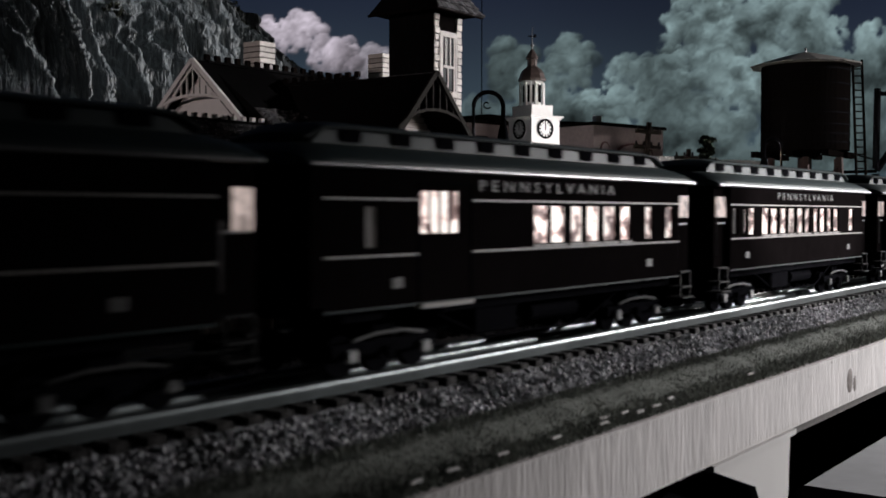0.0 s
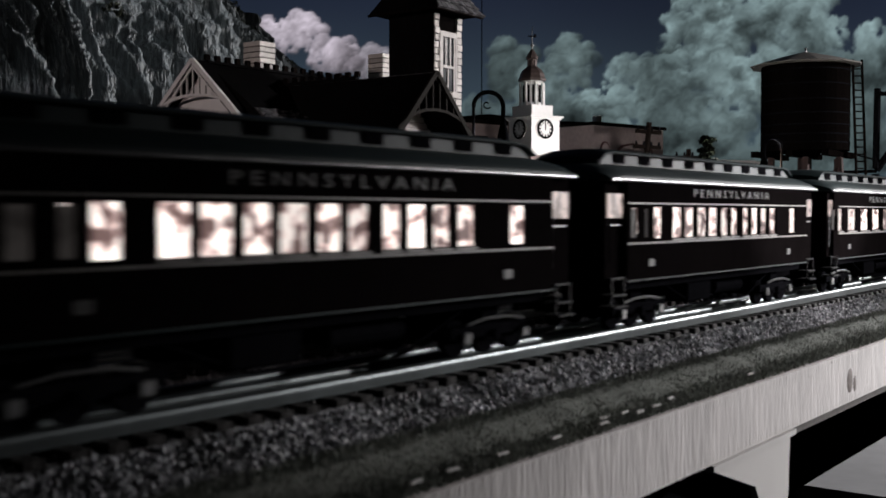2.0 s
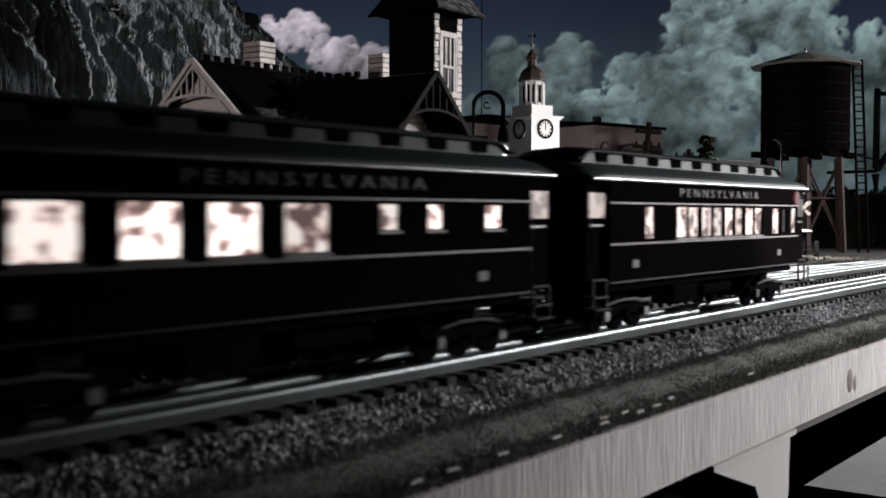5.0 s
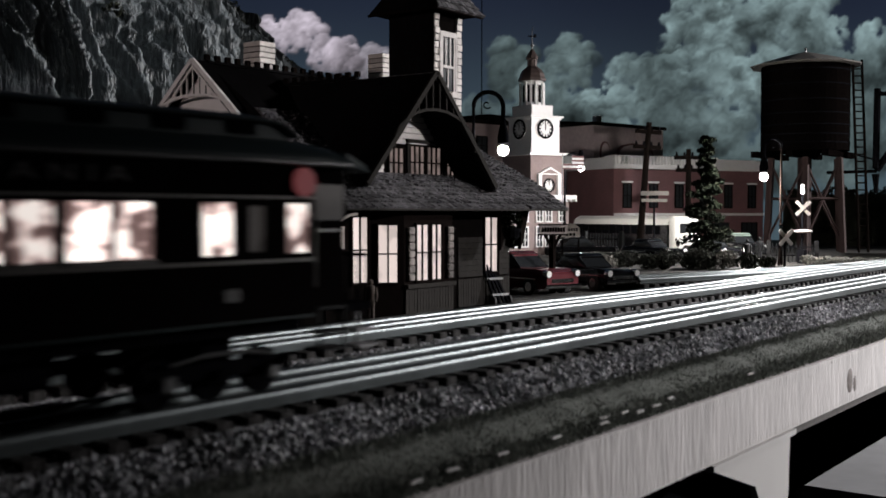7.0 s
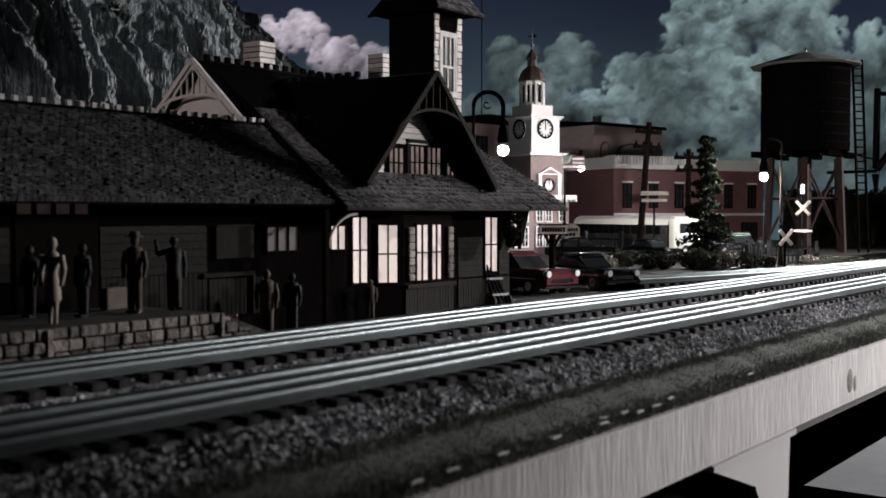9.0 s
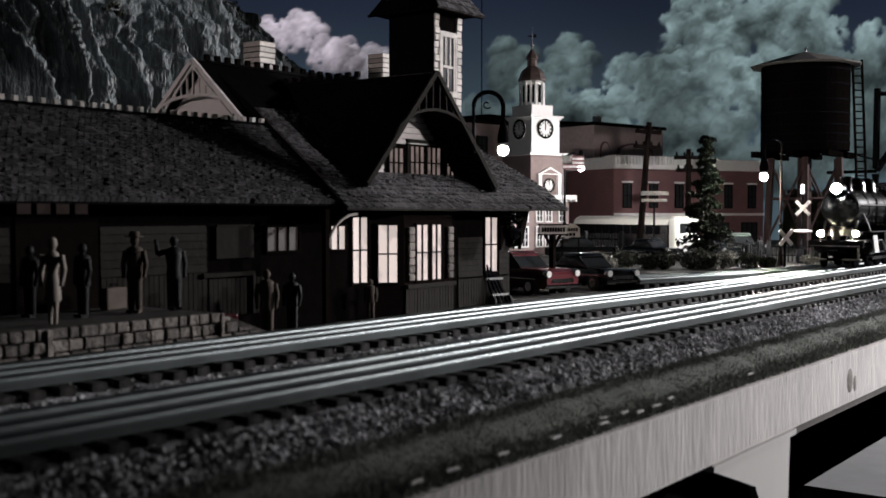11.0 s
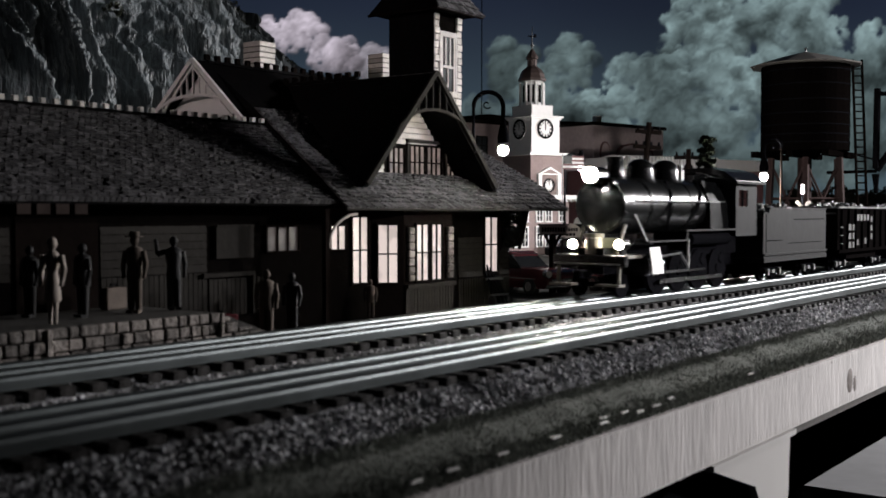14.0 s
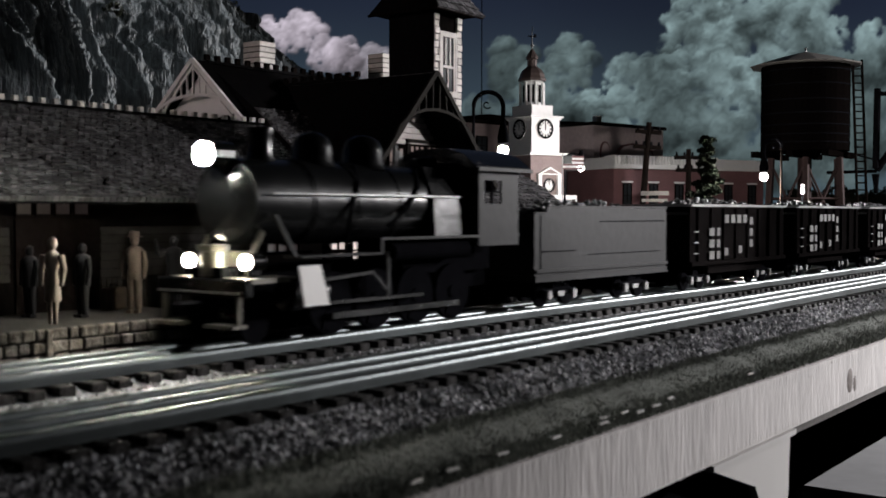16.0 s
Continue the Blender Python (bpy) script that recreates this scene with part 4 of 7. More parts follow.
    # lamps
    hl = soft(part("headlight", Shape().cyl((0.014, 0, 0.0845), (-0.0005, 0, 0.0845), 0.0058, n=20).box(0.002, 0.012, -0.003, 0.003, 0.078, 0.082), M_LOCO, e))
    part("headlight_lens", Shape().cyl((-0.0006, 0, 0.0845), (-0.0024, 0, 0.0845), 0.0053, n=20), M_HEAD, hl, "glowing white headlight lens")
    part("number_board", Shape().box(0.001, 0.011, -0.0066, -0.0059, 0.083, 0.086), M_STEEL, hl)
    for y in (-0.0185, 0.0185):
        ml = soft(part("marker_lamp", Shape().cyl((0.0065, y, 0.0365), (0.016, y, 0.0365), 0.0038, n=14).box(0.008, 0.014, y - 0.001, y + 0.001, 0.029, 0.034), M_LOCO, e))
        part("lamp_lens", Shape().cyl((0.0063, y, 0.0365), (0.0052, y, 0.0365), 0.0032, n=14), M_HEADSMALL, ml, "glowing pale yellow lamp lens")
    # frame, wheels and rods
    part("frame", Shape().box(0.0, 0.205, -0.01, 0.01, 0.016, 0.034).box(0.12, 0.2, -0.016, 0.016, 0.026, 0.045), M_BLACK, e)
    part("wheel_set", Shape().cyl((0.012, -0.0178, 0.0085), (0.012, -0.0145, 0.0085), 0.0085, n=18).cyl((0.012, 0.0145, 0.0085), (0.012, 0.0178, 0.0085), 0.0085, n=18).cyl((0.012, -0.015, 0.0085), (0.012, 0.015, 0.0085), 0.0016, n=8), M_BLACK, e)
    for x in (0.062, 0.095, 0.128, 0.161):
        w = Shape()
        for sd in (-1, 1):
            ya, yb = sd * 0.0145, sd * 0.018
            w.cyl((0, ya, 0), (0, yb, 0), 0.0152, n=26).cyl((0, yb, 0), (0, yb + sd * 0.0008, 0), 0.0035, n=12)
            w.box(-0.003, 0.003, min(yb, yb + sd * 0.0006), max(yb, yb + sd * 0.0006), -0.0135, -0.006)
        w.cyl((0, -0.0145, 0), (0, 0.0145, 0), 0.002, n=8)
        DRIVERS.append(part("driving_wheel", w, M_BLACK, e, at=pose(x, 0, 0.0152)))
    part("side_rod", Shape().box(0.06, 0.163, -0.0212, -0.0198, 0.0075, 0.0105).box(0.045, 0.128, -0.0232, -0.0218, 0.0148, 0.0165), M_LOCO, e)
    part("valve_gear", Shape().tube([(0.05, -0.0245, 0.027), (0.085, -0.0245, 0.029), (0.097, -0.0245, 0.019)], 0.0009, 6).tube([(0.097, -0.0248, 0.039), (0.097, -0.0248, 0.017)], 0.001, 6), M_STEEL, e)
    part("air_tank", soft_cyl((0.1, -0.0235, 0.0385), (0.165, -0.0235, 0.0385), 0.0045), M_BLACK, e)
    return e


def soft_cyl(p, q, r):
    return Shape().cyl(p, q, r, n=16)


DRIVERS = []
LOCO = locomotive()


def truck(parent, cx, axles=(-0.014, 0.014), r=0.0068):
    b = part("bogie", Shape().box(cx - 0.005, cx + 0.005, -0.0201, 0.0201, 0.006, 0.0145), M_BLACK, parent)
    for side in (-1, 1):
        part("side_frame", Shape().box(cx - 0.019, cx + 0.019, min(side * 0.0202, side * 0.0222), max(side * 0.0202, side * 0.0222), 0.007, 0.0115).bevel(0.0006), M_BLACK, b)
    for wx in axles:
        w = Shape().cyl((cx + wx, -0.0145, r), (cx + wx, 0.0145, r), 0.0015, n=8)
        for sd in (-1, 1):
            w.cyl((cx + wx, sd * 0.0145, r), (cx + wx, sd * 0.0176, r), r, n=18)
        part("wheel_set", w, M_BLACK, b)
        part("journal_box", Shape().box(cx + wx - 0.0022, cx + wx + 0.0022, -0.0245, -0.0223, 0.0045, 0.0105).bevel(0.0005), M_STEEL, b)
    part("spring", Shape().box(cx - 0.0035, cx + 0.0035, -0.0235, -0.0223, 0.0065, 0.0095), M_STEEL, b)


def lump_pile(seed, x0, x1, y, z, h, n, r):
    rnd = random.Random(seed)
    s = Shape()
    for i in range(n):
        x = rnd.uniform(x0, x1)
        yy = rnd.uniform(-y, y)
        k = (1 - abs(yy) / y) ** 0.7 * min(1, 4 * (x - x0) / (x1 - x0), 4 * (x1 - x) / (x1 - x0))
        q = rnd.uniform(0.5, 1.0) * r
        bmesh.ops.create_icosphere(s.bm, subdivisions=1, radius=q, matrix=Matrix.Translation((x, yy, z + h * k * rnd.uniform(0.6, 1.0))) @ Euler((rnd.random() * 6, rnd.random() * 6, 0)).to_matrix().to_4x4() @ Matrix.Diagonal((1, rnd.uniform(0.6, 1), rnd.uniform(0.5, 0.9), 1)))
    s.box(x0, x1, -y, y, z - 0.004, z)
    return s


def tender():
    t = thing("locomotive_tender", "grey model tender heaped with black coal", "tender")
    L = 0.165
    body = part("side_plate", Shape().prism([(0, 0.0206), (L, 0.0206), (L, 0.0615), (0.014, 0.0615), (0.013, 0.0575), (0, 0.0575)], "y", -0.0275, -0.0265), M_LOCOGREY, t)
    part("side_plate", Shape().box(0, L, 0.0265, 0.0275, 0.0206, 0.0615), M_LOCOGREY, t)
    part("floor_plate", Shape().box(0, L, -0.0285, 0.0285, 0.0165, 0.0205), M_LOCOGREY, t)
    part("end_plate", Shape().box(0, 0.001, -0.0264, 0.0264, 0.0206, 0.054), M_LOCOGREY, t)
    part("end_plate", Shape().box(L - 0.001, L, -0.0264, 0.0264, 0.0206, 0.0615), M_LOCOGREY, t)
    part("rim", Shape().box(0.014, L, -0.028, -0.0262, 0.0616, 0.0628).box(0, 0.014, -0.028, -0.0262, 0.0575, 0.0588), M_LOCOGREY, body)
    part("seam", Shape().box(0.075, L - 0.004, -0.0278, -0.0274, 0.0525, 0.0531).box(0.008, 0.045, -0.0278, -0.0274, 0.0345, 0.0351).box(0.06, L - 0.01, -0.0278, -0.0274, 0.0315, 0.032).box(0.006, 0.0066, -0.0278, -0.0274, 0.022, 0.057), M_BLACK, body)
    part("rib", Shape().box(0, L, -0.029, -0.0272, 0.0222, 0.024), M_LOCOGREY, body)
    tagged(part("coal", lump_pile(5, 0.004, L - 0.004, 0.025, 0.058, 0.008, 240, 0.0035), M_COAL, t), kind="stuff")
    truck(t, 0.036)
    truck(t, L - 0.036)
    part("coupler", Shape().box(-0.017, 0, -0.002, 0.002, 0.015, 0.018).box(L, L + 0.012, -0.002, 0.002, 0.013, 0.018), M_BLACK, t)
    return t


TENDER = tender()
HOP = 0.186


def hopper():
    t = thing("hopper_car", "black open hopper car loaded with coal", "freight car", group="hopper cars of the freight train")
    body = part("side_plate", Shape().box(0, HOP, -0.0295, -0.0283, 0.021, 0.063), M_HOPPER, t)
    part("side_plate", Shape().box(0, HOP, 0.0283, 0.0295, 0.021, 0.063), M_HOPPER, t)
    for e in (0, 1):
        x = [(0.036, 0.0372, 0.0, 0.0012), (HOP - 0.0372, HOP - 0.036, HOP - 0.0012, HOP)][e]
        part("slope_sheet", Shape().hexa([(x[0], -0.0282, 0.016), (x[1], -0.0282, 0.016), (x[1], 0.0282, 0.016), (x[0], 0.0282, 0.016), (x[2], -0.0282, 0.063), (x[3], -0.0282, 0.063), (x[3], 0.0282, 0.063), (x[2], 0.0282, 0.063)]), M_HOPPER, t)
    part("hopper_bottom", Shape().box(0.04, HOP - 0.04, -0.026, 0.026, 0.012, 0.022), M_HOPPER, t)
    for i in range(8):
        x = 0.012 + (HOP - 0.024) * i / 7
        part("rib", Shape().box(x - 0.0012, x + 0.0012, -0.0312, -0.0296, 0.021, 0.062), M_HOPPER, body)
    part("top_rail", Shape().box(-0.001, HOP + 0.001, -0.0315, -0.028, 0.0631, 0.0648).box(-0.001, HOP + 0.001, 0.028, 0.0315, 0.0631, 0.0648).box(-0.001, 0.001, -0.028, 0.028, 0.0631, 0.0648).box(HOP - 0.001, HOP + 0.001, -0.028, 0.028, 0.0631, 0.0648), M_STEEL, body)
    part("side_sill", Shape().box(0, HOP, -0.0316, -0.0296, 0.019, 0.0222), M_HOPPER, body)
    rnd = random.Random(8)
    for i in range(4):
        x = 0.058 + 0.0118 * i
        part("letter_block", Shape().box(x, x + 0.0075, -0.03165, -0.0313, 0.0505, 0.057), M_HOPMARK, body)
    for j in range(3):
        for i in range(2):
            x = 0.03 + 0.0135 * i
            z = 0.041 - 0.0088 * j
            part("letter_block", Shape().box(x, x + 0.0085 - 0.003 * i, -0.03165, -0.0313, z, z + 0.006), M_HOPMARK, body)
    for x, z in ((0.058, 0.0255), (0.085, 0.0265), (0.107, 0.049), (0.107, 0.04), (0.107, 0.031)):
        part("letter_block", Shape().box(x, x + 0.006, -0.03165, -0.0313, z, z + 0.006), M_HOPMARK, body)
    part("grab_iron", Shape().box(0.002, 0.009, -0.0325, -0.0318, 0.028, 0.0288).box(0.002, 0.009, -0.0325, -0.0318, 0.036, 0.0368).box(0.002, 0.009, -0.0325, -0.0318, 0.044, 0.0448), M_STEEL, body)
    tagged(part("coal", lump_pile(6, 0.003, HOP - 0.003, 0.0275, 0.061, 0.0085, 260, 0.0036), M_COAL, t), kind="stuff")
    truck(t, 0.03)
    truck(t, HOP - 0.03)
    part("coupler", Shape().box(-0.016, 0.03, -0.002, 0.002, 0.013, 0.018).box(HOP - 0.03, HOP + 0.016, -0.002, 0.002, 0.013, 0.018), M_BLACK, t)
    return t


HOPPERS = [hopper()]
for i in range(4):
    HOPPERS.append(copy_thing(HOPPERS[0], Matrix()))


# ---------------------------------------------------------------- station
def shingles(name, parent, off, quad, nu, nv, singles=0, seed=1, mat=None, thick=0.0011, clip=None):
    """Overlapping shingles on a roof slope. quad: lower left, lower right, upper right, upper left corner."""
    mat = mat or M_SHINGLE
    rnd = random.Random(seed)
    a, b, c, d = [Vector(p) for p in quad]
    nrm = (b - a).cross(d - a).normalized()
    if nrm.z < 0:
        nrm = -nrm
    rest = Shape()
    made = 0
    for j in range(nv):
        v0, v1 = j / nv, min(1.0, (j + 1.35) / nv)
        shift = 0.5 * (j % 2)
        for i in range(nu + 1):
            u0, u1 = (i - shift + 0.06) / nu, (i - shift + 0.94) / nu
            u0, u1 = max(0, u0), min(1, u1)
            if u1 - u0 < 0.25 / nu or rnd.random() < 0.012:
                continue
            drop = rnd.uniform(-0.15, 0.1) / nv
            def at(u, v):
                return (a + (b - a) * u) * (1 - v) + (d + (c - d) * u) * v
            w0 = max(0.0, v0 + drop) if j else -0.25 / nv
            p = [at(u0, w0), at(u1, w0), at(u1, v1), at(u0, v1)]
            if clip and clip((p[0] + p[2]) / 2):
                continue
            h0, h1 = nrm * thick * rnd.uniform(1.6, 2.6), nrm * thick * 0.4
            pts = [p[0] - nrm * 0.0004, p[1] - nrm * 0.0004, p[2] - nrm * 0.0004, p[3] - nrm * 0.0004, p[0] + h0, p[1] + h0, p[2] + h1, p[3] + h1]
            if made < singles:
                part("shingle", Shape().hexa(pts), mat, parent, at=off)
                made += 1
            else:
                rest.hexa(pts)
    tagged(part(name, rest, mat, parent, at=off), kind="stuff")


def window(parent, off, x0, x1, z0, z1, y, cols=2, rows=2, mat=None, frame_mat=None, fw=0.0013, arched=False):
    """A lit window in a wall that faces -y: frame, muntins and panes."""
    f = Shape()
    f.box(x0 - fw, x0, y - 0.0016, y + 0.0004, z0 - fw, z1 + fw).box(x1, x1 + fw, y - 0.0016, y + 0.0004, z0 - fw, z1 + fw)
    f.box(x0, x1, y - 0.0016, y + 0.0004, z0 - fw, z0).box(x0, x1, y - 0.0016, y + 0.0004, z1, z1 + fw)
    fr = part("window_frame", f, frame_mat or M_BROWN, parent, at=off)
    for i in range(1, cols):
        x = x0 + (x1 - x0) * i / cols
        part("muntin", Shape().box(x - 0.0005, x + 0.0005, y - 0.0012, y - 0.0001, z0, z1), frame_mat or M_BROWN, fr)
    for j in range(1, rows):
        z = z0 + (z1 - z0) * j / rows
        part("muntin", Shape().box(x0, x1, y - 0.0014, y - 0.0003, z - 0.0005, z + 0.0005), frame_mat or M_BROWN, fr)
    for i in range(cols):
        for j in range(rows):
            xa, xb = x0 + (x1 - x0) * i / cols, x0 + (x1 - x0) * (i + 1) / cols
            za, zb = z0 + (z1 - z0) * j / rows, z0 + (z1 - z0) * (j + 1) / rows
            part("pane", Shape().box(xa + 0.0002, xb - 0.0002, y - 0.0002, y + 0.0002, za + 0.0002, zb - 0.0002), mat or M_WIN, fr)
    return fr


def planks(parent, off, x0, x1, z0, z1, y, step, mat, seed=1, upright=False, d=0.0012, inside=None):
    """Clapboards or upright boards proud of a wall that faces -y."""
    rnd = random.Random(seed)
    if upright:
        n = max(1, round((x1 - x0) / step))
        for i in range(n):
            a = x0 + (x1 - x0) * i / n
            part("board", Shape().box(a + 0.0001, a + (x1 - x0) / n - 0.0003, y - d * rnd.uniform(0.7, 1), y, z0, z1), mat, parent, at=off)
        return
    n = max(1, round((z1 - z0) / step))
    for i in range(n):
        a = z0 + (z1 - z0) * i / n
        b = a + (z1 - z0) / n
        xa, xb = x0, x1
        if inside:
            xa, xb = inside(a, b)
        if xb - xa > 0.001:
            part("board", Shape().hexa([(xa, y - d, a), (xb, y - d, a), (xb, y, a), (xa, y, a), (xa, y - d * 0.25, b - 0.0003), (xb, y - d * 0.25, b - 0.0003), (xb, y, b - 0.0003), (xa, y, b - 0.0003)]), mat, parent, at=off)


def crest(parent, off, p, q, step, mat, tall=0.0052, wide=0.0028):
    """Blocks along a ridge, on a low rail."""
    p, q = Vector(p), Vector(q)
    d = (q - p)
    n = int(d.length / step)
    d.normalize()
    side = Vector((-d.y, d.x, 0)) * 0.0014
    base = part("ridge_cap", Shape().hexa([p - side * 1.6, q - side * 1.6, q + side * 1.6, p + side * 1.6, p - side + Vector((0, 0, 0.0022)), q - side + Vector((0, 0, 0.0022)), q + side + Vector((0, 0, 0.0022)), p + side + Vector((0, 0, 0.0022))]), M_DARKROOF, parent, at=off)
    for i in range(n + 1):
        c = p + d * step * i
        h = Vector((0, 0, tall))
        a, b = c - d * wide / 2, c + d * wide / 2
        z = Vector((0, 0, 0.002))
        part("crest_block", Shape().hexa([a - side + z, b - side + z, b + side + z, a + side + z, a - side + h, b - side + h, b + side + h, a + side + h]), mat, base)


def gable_trim(parent, off, apex, left, right, out, slats, arch, mat, foot=0.04, span=0.88):
    """Barge boards with a slatted infill over a round arch, in the plane through the three corners; out: its normal."""
    A, L, R, o = Vector(apex), Vector(left), Vector(right), Vector(out)
    def bar(p, q, w, t=0.0022):
        p, q = Vector(p), Vector(q)
        d = (q - p).normalized()
        s = d.cross(o).normalized() * w / 2
        return [p - s, p + s, q + s, q - s, p - s + o * t, p + s + o * t, q + s + o * t, q - s + o * t]
    g = part("barge_board", Shape().hexa(bar(A, L, 0.0034)), mat, parent, at=off)
    part("barge_board", Shape().hexa(bar(A, R, 0.0034)), mat, parent, at=off)
    if slats < 18:
        part("inner_board", Shape().hexa(bar(A.lerp((L + R) / 2, 0.1), L.lerp(R, 0.075), 0.0014, 0.0014)), mat, g)
        part("inner_board", Shape().hexa(bar(A.lerp((L + R) / 2, 0.1), R.lerp(L, 0.075), 0.0014, 0.0014)), mat, g)
    mid = (L + R) / 2
    half = (R - L) / 2
    rise = (A - mid)
    arcpts = []
    for i in range(13):
        a = math.pi * i / 12
        arcpts.append(mid - half * span * math.cos(a) + rise * (foot + arch * math.sin(a)))
    s = Shape()
    for p, q in zip(arcpts, arcpts[1:]):
        s.hexa(bar(p, q, 0.0019, 0.0018))
    part("arch_rib", s, mat, g)
    for i in range(1, slats):
        f = -1 + 2 * i / slats
        top = 1 - abs(f) - 0.04
        if abs(f) < span:
            low = foot + arch * math.sqrt(max(0, 1 - (f / span) ** 2))
            if top > low + 0.02:
                part("slat", Shape().hexa(bar(mid + half * f + rise * low, mid + half * f + rise * top, 0.0011, 0.0012)), mat, g)


def station():
    org = Vector((0.635, 0.53, G))
    st = thing("railway_station", "model railway station with slate roofs, tower and lit windows", "building", Matrix.Translation(org))
    off = Matrix.Translation(-org)
    W = 0.472
    # --- long wing
    wing = part("wing_wall", Shape().box(0.02, 0.5148, W, W + 0.004, G, 0.0665), M_WALLDARK, st, at=off)
    part("end_wall", Shape().box(0.02, 0.024, W + 0.0042, 0.6098, G, 0.066), M_WALLDARK, st, at=off)
    part("back_wall", Shape().box(0.02, 0.5148, 0.61, 0.614, G, 0.066), M_WALLDARK, st, at=off)
    ridge_y, ridge_z, ey, ez = 0.54, 0.1165, 0.452, 0.0645
    deck = part("wing_roof", Shape().prism([(ey, ez), (ridge_y, ridge_z), (ridge_y * 2 - ey, ez), (ridge_y * 2 - ey, ez - 0.002), (ridge_y, ridge_z - 0.003), (ey, ez - 0.002)], "x", -0.02, 0.545), M_DARKROOF, st, at=off)
    shingles("wing_shingles", deck, Matrix(), ((0.14, ey, ez), (0.51, ey, ez), (0.545, ridge_y, ridge_z), (0.14, ridge_y, ridge_z)), 104, 24, 130, 3)
    # Pale blocks here: the light falling on this crest is put into their colour.
    crest(st, off, (0.2, ridge_y, ridge_z), (0.545, ridge_y, ridge_z), 0.0083, M_STONE)
    # --- main block
    mw = part("main_wall", Shape().box(0.515, 0.724, W, W + 0.004, G, 0.066), M_WALLDARK, st, at=off)
    part("side_wall", Shape().box(0.515, 0.519, W + 0.0042, 0.745, G, 0.066), M_WALLDARK, st, at=off)
    part("side_wall", Shape().box(0.72, 0.724, W + 0.0042, 0.745, G, 0.066), M_WALLDARK, st, at=off)
    part("back_wall", Shape().box(0.515, 0.724, 0.7455, 0.7495, G, 0.066), M_WALLDARK, st, at=off)
    for x in (0.7, 0.728):
        part("eave_bracket", Shape().prism([(x, 0.06), (x + 0.012, 0.06), (x + 0.003, 0.036), (x, 0.03)], "y", 0.464, 0.467), M_BROWN, st, at=off)
    xl, xr, yf, yb, z0 = 0.5015, 0.766, 0.445, 0.766, 0.0615
    ry, rz, gl, gr, gz = 0.6055, 0.165, 0.534, 0.742, 0.1225
    kf = 0.465
    s = Shape()
    zk = 0.0785
    # front slope with its flared foot, hips and the little end gables
    pts = dict(fl=(xl, yf, z0), fr=(xr, yf, z0), kl=(xl + 0.0015, kf, zk), kr=(xr - 0.006, kf, zk), gfl=(gl - 0.002, 0.556, 0.1305), gbl=(gl, 0.655, gz), gfr=(gr, 0.556, 0.1305), gbr=(gr, 0.655, gz), rl=(gl, ry, rz), rr=(gr, ry, rz), bl=(xl, yb, z0), br=(xr, yb, z0))
    v = {k: s.bm.verts.new(p) for k, p in pts.items()}
    for f in (("fl", "fr", "kr", "kl"), ("kl", "kr", "gfr", "gfl"), ("gfl", "gfr", "rr", "rl"), ("fl", "kl", "gfl", "gbl", "bl"), ("fr", "br", "gbr", "gfr", "kr"), ("rl", "gbl", "gfl"), ("rr", "gfr", "gbr"), ("rl", "rr", "gbr", "gbl"), ("gbl", "gbr", "br", "bl"), ("fl", "bl", "br", "fr")):
        s.bm.faces.new([v[k] for k in f])
    # Hip ends stay bare deck: its near-black paints their shade.
    roof = part("main_roof", s, M_DARKROOF, st, at=off)
    gx, ga, gbz, gw = 0.5985, 0.1535, 0.0775, 0.0725   # front gable: middle, apex, foot, half width
    def under_gable(p):
        return p.z < ga - (abs(p.x - gx)) * (ga - gbz) / gw - 0.002 and p.y > 0.4775
    shingles("skirt_shingles", roof, Matrix(), (pts["fl"], pts["fr"], pts["kr"], pts["kl"]), 76, 6, 170, 4)
    shingles("slope_shingles", roof, Matrix(), (pts["kl"], pts["kr"], pts["gfr"], pts["gfl"]), 70, 25, 0, 5, clip=under_gable)
    # The same kind of blocks in dark brown, as unlit silhouettes.
    crest(st, off, (gl, ry, rz), (0.7, ry, rz), 0.0098, M_BROWN, 0.0062, 0.004)
    # eave board and gutter gleam
    part("eave_board", Shape().box(xl, xr, yf - 0.0012, yf + 0.0004, z0 - 0.0016, z0 - 0.0004), M_CLAP, roof)
    # end gable; its white stands in for light falling on this end
    part("gable_siding", Shape().prism([(0.561, gz), (0.65, gz), (ry, rz - 0.004)], "x", gl - 0.0022, gl - 0.0006), M_WHITE, st, at=off)
    part("gable_roof", Shape().prism([(0.5535, gz - 0.0015), (ry, rz + 0.0015), (0.6575, gz - 0.0015), (0.6535, gz - 0.0015), (ry, rz - 0.0035), (0.5575, gz - 0.0015)], "x", gl - 0.012, gl), M_DARKROOF, st, at=off)
    gable_trim(st, off, (gl - 0.0122, ry, rz + 0.001), (gl - 0.0122, 0.6565, gz - 0.002), (gl - 0.0122, 0.5545, gz - 0.002), (-1, 0, 0), 16, 0.42, M_WHITE)
    # --- front gable
    fy = 0.478
    gface = part("gable_wall", Shape().prism([(gx - gw + 0.004, gbz), (gx + gw - 0.004, gbz), (gx, ga - 0.004)], "y", fy, fy + 0.004), M_WALLDARK, st, at=off)
    t = 0.003
    # Only the right slope is shingled; near-black deck stands for shade on the left.
    groof = part("gable_roof", Shape().prism([(gx - gw - 0.002, gbz - 0.003), (gx, ga), (gx + gw + 0.002, gbz - 0.003), (gx + gw - 0.002, gbz - 0.003), (gx, ga - 0.0042), (gx - gw + 0.002, gbz - 0.003)], "y", 0.4505, 0.59), M_DARKROOF, st, at=off)
